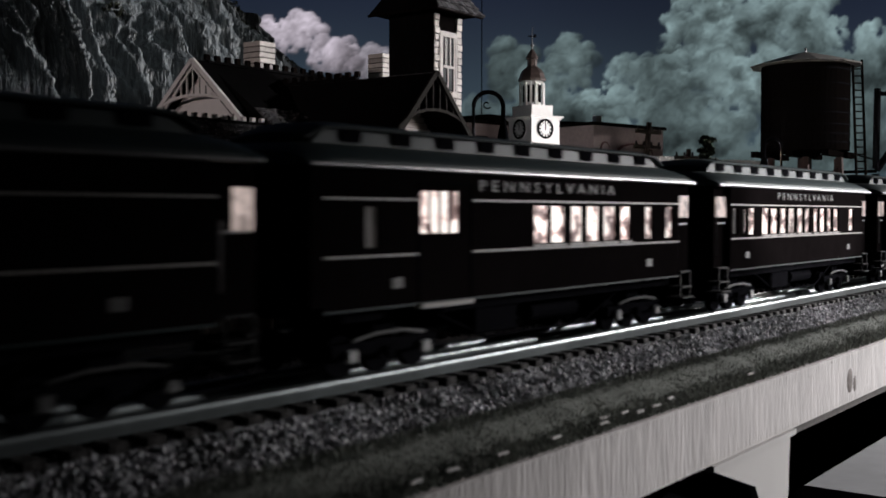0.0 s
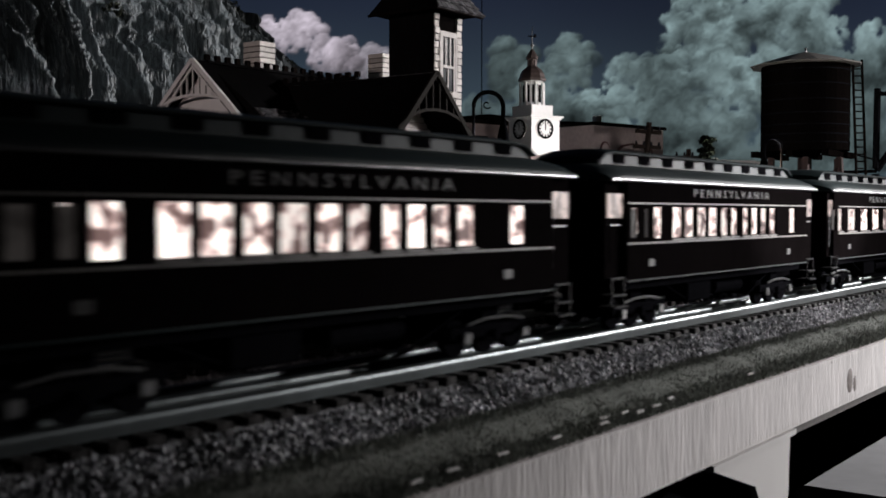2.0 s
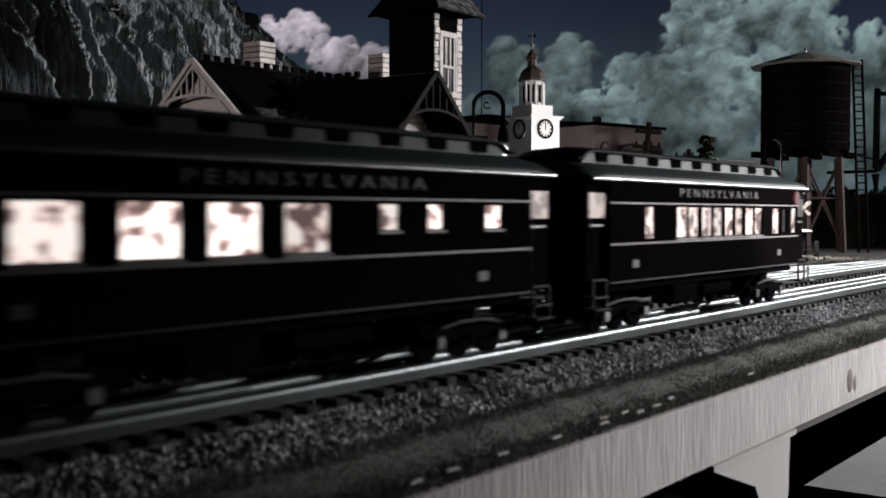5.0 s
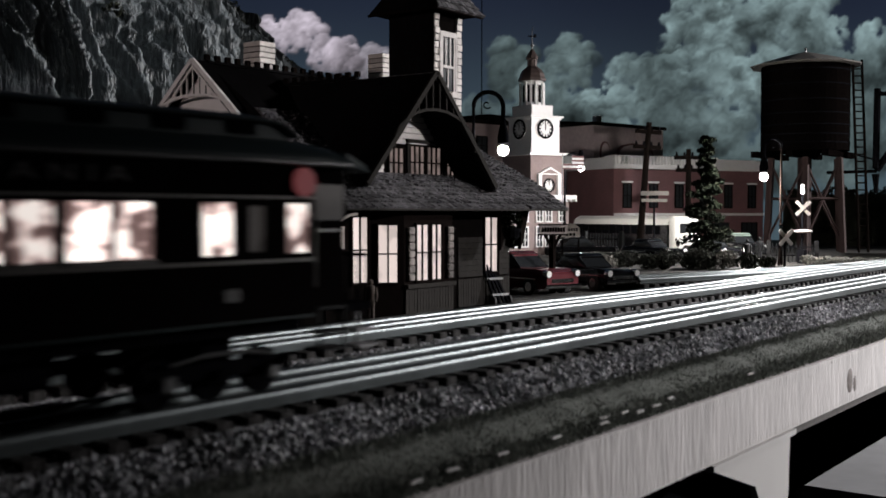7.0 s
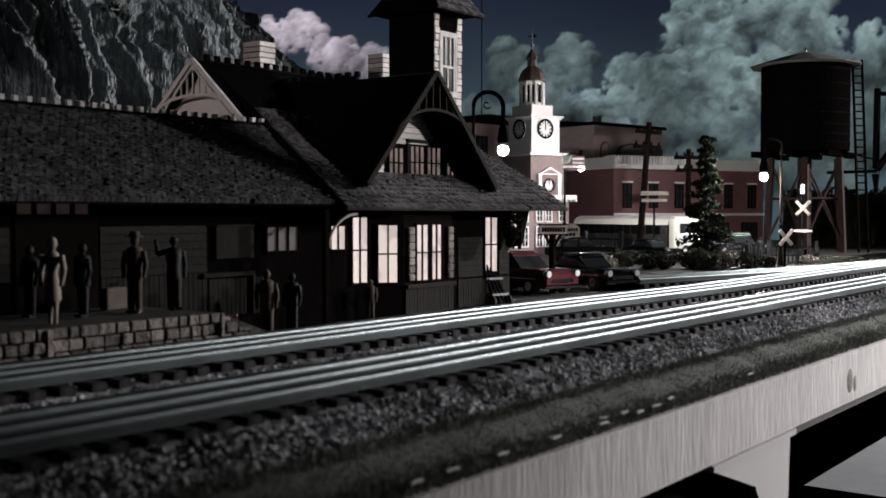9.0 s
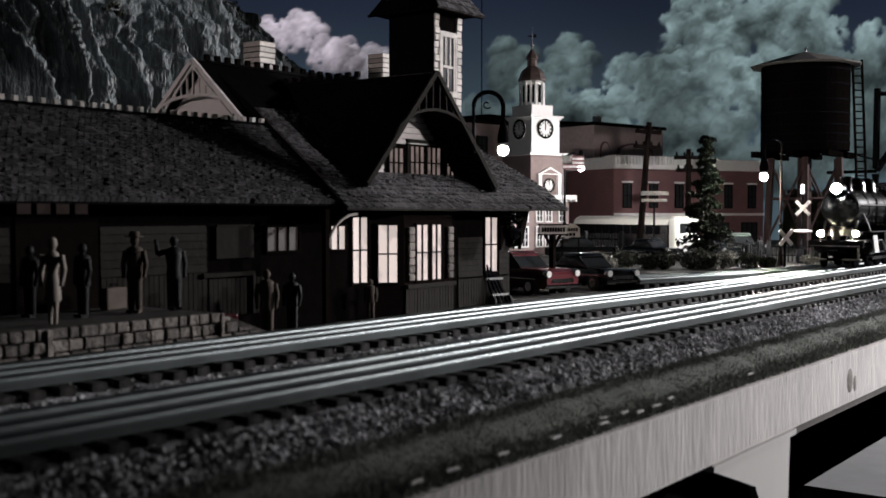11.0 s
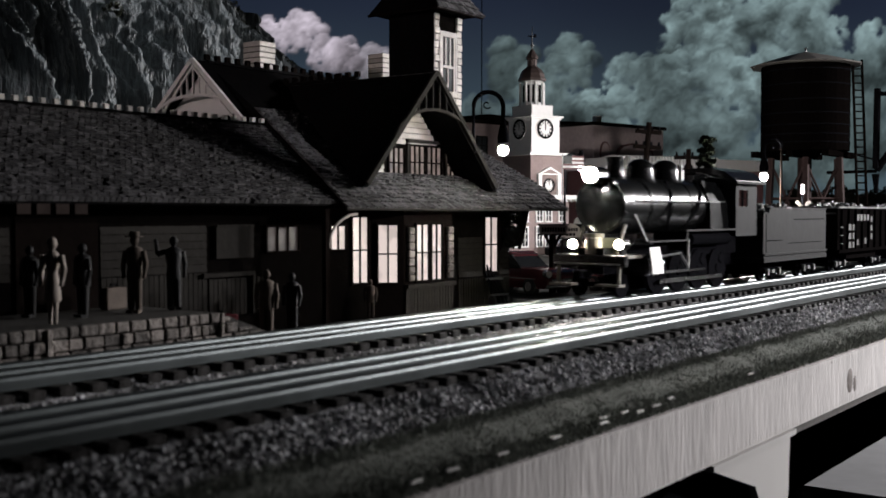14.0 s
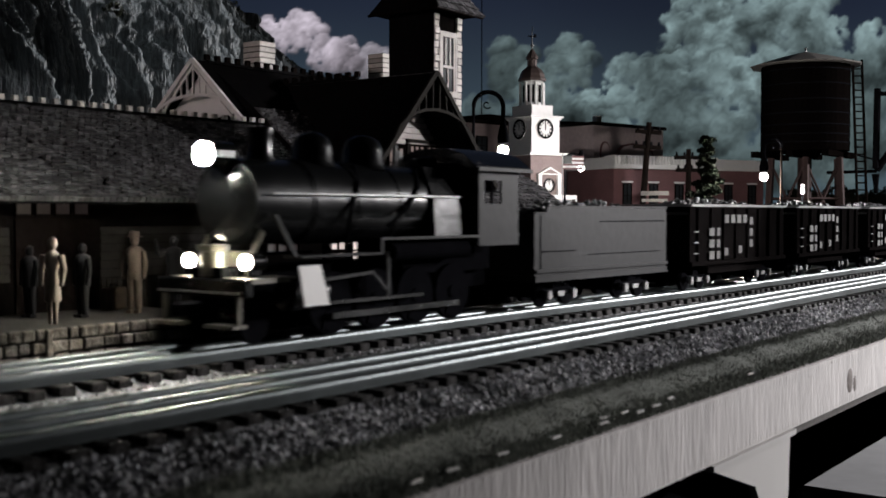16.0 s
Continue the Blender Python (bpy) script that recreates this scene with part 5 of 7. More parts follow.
    shingles("gable_shingles", groof, Matrix(), ((gx + gw + 0.002, 0.4505, gbz - 0.003), (gx + gw + 0.002, 0.535, gbz - 0.003), (gx, 0.585, ga), (gx, 0.4505, ga)), 30, 24, 0, 6)
    gable_trim(st, off, (gx, 0.4502, ga), (gx - gw, 0.4502, gbz - 0.001), (gx + gw, 0.4502, gbz - 0.001), (0, -1, 0), 19, 0.35, M_CLAP, 0.32, 0.63)
    def rake(a, b):
        k = gw - (b - gbz) * gw / (ga - gbz) - 0.004
        return gx - k, gx + k
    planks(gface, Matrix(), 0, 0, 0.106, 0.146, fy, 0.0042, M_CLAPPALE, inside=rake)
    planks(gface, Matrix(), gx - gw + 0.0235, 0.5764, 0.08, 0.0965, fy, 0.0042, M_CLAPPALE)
    window(gface, Matrix(), 0.582, 0.5979, 0.0826, 0.1029, fy, 3, 2, M_WINMID)
    window(gface, Matrix(), 0.6051, 0.6215, 0.0826, 0.1051, fy, 3, 2, M_WINMID)
    window(gface, Matrix(), 0.6245, 0.6409, 0.0826, 0.1051, fy, 3, 2, M_WINMID)
    window(gface, Matrix(), 0.6481, 0.6629, 0.0826, 0.1029, fy, 3, 2, M_WINMID)
    for x in (0.601, 0.645):
        part("pilaster", Shape().box(x - 0.0012, x + 0.0012, fy - 0.0028, fy, 0.0785, 0.107), M_CLAP, gface)
    part("lintel", Shape().box(0.6004, 0.6455, fy - 0.003, fy, 0.1074, 0.1097), M_CLAP, gface)
    # Dark brown again: this crest's shade is in the colour.
    crest(st, off, (gx, 0.52, ga), (gx, 0.592, ga), 0.0088, M_BROWN, 0.0058, 0.0038)
    # --- tower
    tx0, tx1, ty0, ty1 = 0.663, 0.6985, 0.5, 0.543
    tower = part("tower", Shape().box(tx0 + 0.001, tx1 - 0.001, ty0 + 0.001, ty1, 0.07, 0.212), M_WALLDARK, st, at=off)
    rnd = random.Random(9)
    rows, z = 0, 0.11
    while z < 0.2055:
        h = 0.0052
        x = tx0
        k = 0
        while x < tx1 - 0.001:
            w = rnd.uniform(0.0065, 0.0115)
            if k == 0 and rows % 2:
                w *= 0.55
            x2 = min(tx1, x + w)
            if tx1 - x2 < 0.003:
                x2 = tx1
            if not (z > 0.148 and x < 0.6915 and x2 > 0.6695):
                part("stone", Shape().box(x + 0.0003, x2 - 0.0003, ty0 - rnd.uniform(0.0002, 0.0012), ty0 + 0.001, z + 0.0003, z + h - 0.0003).bevel(0.0004), M_STONE, tower)
            elif x < 0.6695 or x2 > 0.6915:
                a, b = (x, 0.6695) if x < 0.6695 else (0.6915, x2)
                if b - a > 0.001:
                    part("stone", Shape().box(a + 0.0003, b - 0.0003, ty0 - rnd.uniform(0.0002, 0.0012), ty0 + 0.001, z + 0.0003, z + h - 0.0003).bevel(0.0004), M_STONE, tower)
            x = x2
            k += 1
        z += h
        rows += 1
    part("window_surround", Shape().box(0.6695, 0.6715, ty0 - 0.001, ty0 + 0.001, 0.148, 0.196).box(0.6895, 0.6915, ty0 - 0.001, ty0 + 0.001, 0.148, 0.196).box(0.6715, 0.6895, ty0 - 0.001, ty0 + 0.001, 0.192, 0.196).box(0.6715, 0.6895, ty0 - 0.001, ty0 + 0.001, 0.148, 0.15), M_CLAPPALE, tower)
    fr = part("window_frame", Shape().box(0.6715, 0.6735, ty0 - 0.0006, ty0 + 0.001, 0.15, 0.192).box(0.6875, 0.6895, ty0 - 0.0006, ty0 + 0.001, 0.15, 0.192).box(0.6735, 0.6875, ty0 - 0.0008, ty0 + 0.001, 0.1685, 0.1705), M_CLAPPALE, tower)
    for x, a, b in ((0.6775, 0.1705, 0.192), (0.683, 0.1705, 0.192), (0.6803, 0.15, 0.1685)):
        part("muntin", Shape().box(x - 0.0006, x + 0.0006, ty0 - 0.0004, ty0 + 0.001, a, b), M_CLAPPALE, fr)
    part("glass", Shape().box(0.6735, 0.6875, ty0 + 0.0003, ty0 + 0.0007, 0.15, 0.192), M_GLASS, fr)
    # near-black sheet that paints the shade on the tower's flank
    part("flank_shade", Shape().box(tx0 - 0.0006, tx0 + 0.0008, ty0 + 0.0002, ty1, 0.09, 0.2095), M_DARKROOF, tower)
    ov, ez2 = 0.0115, 0.2105
    c = ((tx0 + tx1) / 2, (ty0 + ty1) / 2)
    x0, x1, y0, y1 = tx0 - ov, tx1 + ov, ty0 - ov, ty1 + ov
    tr = part("tower_roof", Shape().hexa([(x0, y0, ez2), (x1, y0, ez2), (x1, y1, ez2), (x0, y1, ez2), (c[0] - 0.001, c[1] - 0.001, 0.262), (c[0] + 0.001, c[1] - 0.001, 0.262), (c[0] + 0.001, c[1] + 0.001, 0.262), (c[0] - 0.001, c[1] + 0.001, 0.262)]), M_DARKROOF, st, at=off)
    shingles("tower_shingles", tr, Matrix(), ((x0, y0, ez2), (x1, y0, ez2), (c[0] + 0.001, c[1], 0.262), (c[0] - 0.001, c[1], 0.262)), 11, 11, 0, 8)
    part("eave_board", Shape().box(x0, x1, y0 - 0.001, y0, ez2 - 0.002, ez2).box(x0 - 0.001, x0, y0 - 0.001, y1, ez2 - 0.002, ez2), M_BROWN, tr)
    # --- chimneys
    for x, y, w, d, zb, zt in ((0.592, 0.612, 0.0165, 0.018, 0.16, 0.1875), (0.738, 0.612, 0.014, 0.017, 0.155, 0.197)):
        ch = part("chimney", Shape().box(x + 0.0005, x + w - 0.0005, y + 0.0005, y + d - 0.0005, zb, zt - 0.0003), M_BROWN, st, at=off)
        z = zb
        while z < zt - 0.001:
            part("stone_course", Shape().box(x - 0.0004 * rnd.random(), x + w + 0.0004 * rnd.random(), y - 0.0004 * rnd.random(), y + d, z + 0.0002, z + 0.0038).bevel(0.0004), M_STONE, ch)
            z += 0.0042
    # --- doors, windows and boards under the eaves
    window(mw, Matrix(), 0.5165, 0.5305, 0.035, 0.05, W, 2, 1)
    window(mw, Matrix(), 0.537, 0.5525, 0.0125, 0.0555, W, 2, 2)
    window(mw, Matrix(), 0.6885, 0.706, 0.0135, 0.055, W, 2, 2)
    s = Shape().tube([(0.5145 - 0.026 * math.cos(math.pi * i / 18), 0.4475, 0.037 + 0.0205 * math.sin(math.pi * i / 18)) for i in range(10)], 0.0009, 8)
    part("arched_brace", s, M_CREAM, mw)
    post = part("post", Shape().box(0.485, 0.4885, 0.4465, 0.4495, G, 0.0605), M_BROWN, st, at=off)
    # bay
    by = 0.457
    bay = part("bay_wall", Shape().prism([(0.5728, by), (0.6275, by), (0.644, W), (0.5545, W)], "z", G, 0.0605), M_BROWN, st, at=off)
    cant = Matrix.Translation((0.5728, by, 0)) @ Matrix.Rotation(math.atan2(W - by, -0.0183) + math.pi, 4, "Z")
    window(bay, cant, -0.0175, -0.0045, 0.012, 0.0503, -0.0001, 2, 2)
    planks(bay, Matrix(), 0.573, 0.627, G, 0.0075, by - 0.0004, 0.0032, M_CLAP, 2, True)
    window(bay, Matrix(), 0.5852, 0.5985, 0.0125, 0.0503, by, 2, 2)
    window(bay, Matrix(), 0.6022, 0.6138, 0.0125, 0.0503, by, 2, 2)
    for x in (0.5755, 0.6195):
        z = 0.0128
        while z < 0.0475:
            part("quoin", Shape().box(x, x + 0.0065, by - 0.0028, by, z, z + 0.0048).bevel(0.0007), M_PLATSTONE, bay)
            z += 0.0052
    part("sill", Shape().box(0.573, 0.6275, by - 0.0035, by - 0.0004, 0.0078, 0.0105), M_CLAP, bay)
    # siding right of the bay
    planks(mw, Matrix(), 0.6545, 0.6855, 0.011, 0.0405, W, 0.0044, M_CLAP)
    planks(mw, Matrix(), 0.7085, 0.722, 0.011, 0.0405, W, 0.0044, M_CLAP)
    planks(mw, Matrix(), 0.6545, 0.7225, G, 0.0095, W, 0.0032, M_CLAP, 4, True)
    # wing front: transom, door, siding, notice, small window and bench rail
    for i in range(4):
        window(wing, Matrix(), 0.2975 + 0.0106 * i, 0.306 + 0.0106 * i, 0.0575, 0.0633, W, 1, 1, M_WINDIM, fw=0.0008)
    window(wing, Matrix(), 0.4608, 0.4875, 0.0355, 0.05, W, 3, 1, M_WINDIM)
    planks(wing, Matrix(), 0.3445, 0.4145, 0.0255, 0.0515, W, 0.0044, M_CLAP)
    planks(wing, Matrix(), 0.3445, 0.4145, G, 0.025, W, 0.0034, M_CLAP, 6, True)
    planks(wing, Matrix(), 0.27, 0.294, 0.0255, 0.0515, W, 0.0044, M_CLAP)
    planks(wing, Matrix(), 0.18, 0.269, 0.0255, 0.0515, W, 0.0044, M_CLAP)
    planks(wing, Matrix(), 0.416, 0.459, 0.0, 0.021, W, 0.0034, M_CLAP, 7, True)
    part("door", Shape().box(0.297, 0.343, W - 0.001, W, G, 0.0555), M_BROWN, wing)
    part("notice_board", Shape().box(0.4205, 0.449, W - 0.0022, W, 0.0325, 0.051).box(0.4205, 0.449, W - 0.003, W - 0.0022, 0.0505, 0.0515), M_CLAP, wing)
    part("dado_rail", Shape().box(0.4105, 0.449, W - 0.003, W, 0.0222, 0.0245).box(0.4475, 0.4495, W - 0.003, W, 0.0, 0.0222), M_CLAP, wing)
    return st


station()


def platform():
    """Raised platform with a rough stone face and a ramp at its end."""
    y0, yb, top = 0.402, 0.4715, 0.0105
    p = thing("station_platform", "low station platform with a rough brown stone face", "platform", pose(0.3, 0.43, G))
    off = pose(-0.3, -0.43, -G)
    part("deck", Shape().box(0.0, 0.362, y0 + 0.0015, yb, G, top - 0.0004).hexa([(0.3625, y0 + 0.0015, G), (0.415, y0 + 0.0015, G), (0.415, yb, G), (0.3625, yb, G), (0.3625, y0 + 0.0015, top - 0.0004), (0.415, y0 + 0.0015, G + 0.0015), (0.415, yb, G + 0.0015), (0.3625, yb, top - 0.0004)]), M_EARTH, p, at=off)
    rnd = random.Random(21)
    wall = part("face_wall", Shape().box(0.0, 0.36, y0 + 0.0006, y0 + 0.0014, G, top - 0.002), M_BROWN, p, at=off)
    hs = (0.0054,) * 4
    z = G
    for j, h in enumerate(hs):
        x = 0.215 + 0.002 * (j % 3)
        while x < 0.41:
            w = rnd.uniform(0.005, 0.0105)
            lim = top if x < 0.36 else top - (x + w - 0.3625) * (top - G) / 0.0525
            z1 = min(z + h, lim)
            if z1 - z > 0.0016:
                part("stone", Shape().box(x + 0.0003, x + w - 0.0003, y0 - rnd.uniform(0.0002, 0.0016), y0 + 0.0016, z + 0.0003, z1 - 0.0003).bevel(0.0006), M_PLATSTONE, wall)
            x += w
        z += h
    part("pilaster", Shape().box(0.266, 0.269, y0 - 0.0022, y0 + 0.001, G, top - 0.0005).bevel(0.0005), M_PLATSTONE, wall)
    part("pilaster", Shape().box(0.3605, 0.363, y0 - 0.0022, y0 + 0.001, G, top - 0.0005).bevel(0.0005), M_PLATSTONE, wall)
    return p


platform()


# ---------------------------------------------------------------- the town behind the tracks
TG = -0.0125     # ground of the town


def facing(p, q):
    """A pose at p whose x axis runs level to q; its -y side is the front."""
    return pose(p[0], p[1], TG, 0, 0, math.degrees(math.atan2(q[1] - p[1], q[0] - p[0])))


def plain_window(parent, x0, x1, z0, z1, y, mat, frame_mat, cols=2, rows=2, fw=0.002):
    f = Shape().box(x0 - fw, x0, y - 0.002, y, z0 - fw, z1 + fw).box(x1, x1 + fw, y - 0.002, y, z0 - fw, z1 + fw).box(x0, x1, y - 0.002, y, z0 - fw, z0).box(x0, x1, y - 0.002, y, z1, z1 + fw)
    w = part("window", f, frame_mat, parent)
    part("pane", Shape().box(x0, x1, y - 0.0008, y - 0.0003, z0, z1), mat, w)
    for i in range(1, cols):
        x = x0 + (x1 - x0) * i / cols
        part("muntin", Shape().box(x - 0.0006, x + 0.0006, y - 0.0016, y - 0.0008, z0, z1), frame_mat, w)
    for j in range(1, rows):
        z = z0 + (z1 - z0) * j / rows
        part("muntin", Shape().box(x0, x1, y - 0.0016, y - 0.0008, z - 0.0006, z + 0.0006), frame_mat, w)
    return w


def clock_face(parent, x, y, z, r, axis):
    """A round dial with marks and hands on a wall; axis: the wall's outward direction."""
    o = Vector(axis)
    side = Vector((0, 0, 1)).cross(o)
    c = Vector((x, y, z))
    d = part("clock", Shape().cyl(c, c + o * 0.0015, r, n=28), M_WHITE, parent)
    ring = Shape()
    for i in range(24):
        a0, a1 = 2 * math.pi * i / 24, 2 * math.pi * (i + 1) / 24
        q = []
        for rr in (r * 0.86, r * 1.06):
            for a in (a0, a1):
                q.append(c + (side * math.cos(a) + Vector((0, 0, 1)) * math.sin(a)) * rr + o * 0.0014)
        ring.hexa([q[0], q[1], q[3], q[2]] + [p + o * 0.0014 for p in (q[0], q[1], q[3], q[2])])
    part("rim", ring, M_BLACK, d)
    for i in range(12):
        a = math.pi * i / 6
        u = side * math.cos(a) + Vector((0, 0, 1)) * math.sin(a)
        w = u.cross(o) * r * 0.07
        p, q = c + u * r * 0.6 + o * 0.0016, c + u * r * 0.86 + o * 0.0016
        part("hour_mark", Shape().hexa([p - w, p + w, q + w, q - w] + [k + o * 0.0008 for k in (p - w, p + w, q + w, q - w)]), M_BLACK, d)
    for a, ln in ((1.62, 0.58), (1.48, 0.42)):
        u = side * math.cos(a) + Vector((0, 0, 1)) * math.sin(a)
        w = u.cross(o) * r * 0.045
        p, q = c - u * r * 0.1 + o * 0.002, c + u * r * ln + o * 0.002
        part("hand_bar", Shape().hexa([p - w, p + w, q + w, q - w] + [k + o * 0.0006 for k in (p - w, p + w, q + w, q - w)]), M_BLACK, d)
    return d


def courthouse():
    """Local origin: the corner of the tower nearest the tracks; front towards -y."""
    t = thing("courthouse", "brick courthouse with a white clock tower and copper dome", "building", pose(1.616, 1.009, TG, 0, 0, -19))
    w = 0.0627
    k = -TG
    part("clock_stage", Shape().box(0, w, 0, w, 0.163 + k, 0.2245 + k), M_WHITE, t)
    part("clock_cornice", Shape().box(-0.005, w + 0.005, -0.005, w + 0.005, 0.2245 + k, 0.2275 + k).box(-0.0025, w + 0.0025, -0.0025, w + 0.0025, 0.221 + k, 0.2244 + k), M_WHITE, t)
    st = part("plinth", Shape().box(0.004, w - 0.012, 0.004, w - 0.004, 0.2276 + k, 0.246 + k), M_WHITE, t)
    clock_face(t, w * 0.47, 0, 0.2045 + k, 0.0165, (0, -1, 0))
    clock_face(t, 0, w * 0.5, 0.2045 + k, 0.0165, (-1, 0, 0))
    c = (w * 0.42, w * 0.5)
    n = 8
    bel = part("belfry", Shape().lathe((c[0], c[1], 0.246 + k), [(0.016, 0), (0.016, 0.04), (0.019, 0.041), (0.019, 0.043)], 8), M_WHITE, t)
    for i in range(8):
        a = 2 * math.pi * (i + 0.5) / 8
        m = Matrix.Translation((c[0], c[1], 0.246 + k)) @ Matrix.Rotation(a, 4, "Z")
        part("column", Shape().cyl((0.0215, 0, 0), (0.0215, 0, 0.04), 0.0022, n=8), M_WHITE, bel, at=m)
        part("opening", Shape().box(0.0148, 0.0158, -0.0038, 0.0038, 0.006, 0.036), M_BLACK, bel, at=m)
    soft(part("dome", Shape().lathe((c[0], c[1], 0.2892 + k), [(0.0245, 0), (0.0245, 0.004), (0.0225, 0.007), (0.021, 0.013), (0.0165, 0.02), (0.0105, 0.0245), (0.0095, 0.026)], 8), M_COPPER, t), 0.3)
    soft(part("lantern", Shape().lathe((c[0], c[1], 0.3152 + k), [(0.0085, 0), (0.0085, 0.012), (0.011, 0.013), (0.0105, 0.016), (0.0075, 0.022), (0.003, 0.028), (0.002, 0.03)], 8), M_COPPER, t), 0.3)
    part("spire", Shape().cyl((c[0], c[1], 0.345 + k), (c[0], c[1], 0.384 + k), 0.0014, 0.0006, n=8).ball((c[0], c[1], 0.352 + k), 0.003), M_STEEL, t)
    part("weather_vane", Shape().box(c[0] - 0.009, c[0] + 0.009, c[1] - 0.0006, c[1] + 0.0006, 0.3665 + k, 0.3685 + k).box(c[0] + 0.004, c[0] + 0.009, c[1] - 0.0006, c[1] + 0.0006, 0.3685 + k, 0.372 + k), M_BLACK, t)
    # second stage with its pediment
    e = 0.008
    part("second_stage", Shape().box(-e, w + e, -e, w + e, 0.09 + k, 0.158 + k), M_PINK, t)
    part("second_cornice", Shape().box(-e - 0.006, w + e + 0.006, -e - 0.006, w + e + 0.006, 0.1582 + k, 0.1628 + k), M_WHITE, t)
    ped = part("pediment", Shape().prism([(0.004, 0.125 + k), (w - 0.004, 0.125 + k), (w / 2, 0.1385 + k)], "y", -e - 0.006, -e - 0.0004), M_WHITE, t)
    part("pediment_panel", Shape().prism([(0.012, 0.1268 + k), (w - 0.012, 0.1268 + k), (w / 2, 0.1345 + k)], "y", -e - 0.0066, -e - 0.006), M_PINK, ped)
    part("pier", Shape().box(0.006, 0.013, -e - 0.005, -e - 0.0004, 0.09 + k, 0.1248 + k), M_WHITE, t)
    part("pier", Shape().box(w - 0.013, w - 0.006, -e - 0.005, -e - 0.0004, 0.09 + k, 0.1248 + k), M_WHITE, t)
    clock_face(t, w / 2, -e, 0.1065 + k, 0.0115, (0, -1, 0))
    # main block
    part("main_wall", Shape().box(-0.06, w + 0.012, -0.012, 0.2, 0.0, 0.0822 + k), M_PINK, t)
    part("main_cornice", Shape().box(-0.068, w + 0.022, -0.022, 0.208, 0.0824 + k, 0.0898 + k), M_WHITE, t)
    for i in range(14):
        x = -0.066 + i * (w + 0.086) / 13
        part("dentil", Shape().box(x, x + 0.003, -0.021, -0.0125, 0.0785 + k, 0.0822 + k), M_WHITE, t)
    for x in (-0.052, -0.03, 0.002, 0.022, 0.052):
        plain_window(t, x, x + 0.0115, 0.045 + k, 0.073 + k, -0.0121, M_GLASS, M_WHITE, 2, 3, 0.0022)
        plain_window(t, x, x + 0.0115, 0.002 + k, 0.034 + k, -0.0121, M_GLASS, M_WHITE, 2, 3, 0.0022)
    for y in (0.02, 0.07, 0.12):
        part("side_window", Shape().box(-0.0612, -0.06, y, y + 0.012, 0.045 + k, 0.073 + k), M_WHITE, t)
    return t


courthouse()


def block_building(name, label, p, q, deep, high, mat, trim, storeys=(), cols=0, lit=None):
    t = thing(name, label, "building", facing(p, q))
    L = math.dist(p, q)
    wall = part("wall", Shape().box(0, L, 0, deep, 0, high), mat, t)
    part("cornice", Shape().box(-0.004, L + 0.004, -0.006, deep + 0.004, high + 0.0002, high + 0.007), trim, t)
    for (z0, z1) in storeys:
        for i in range(cols):
            x = L * (i + 0.5) / cols
            plain_window(wall, x - 0.009, x + 0.009, z0, z1, 0, M_GLASS, M_BROWN, 2, 2)
            part("lintel", Shape().box(x - 0.013, x + 0.013, -0.0022, 0, z1 + 0.0025, z1 + 0.006), trim, wall)
    return t, wall, L


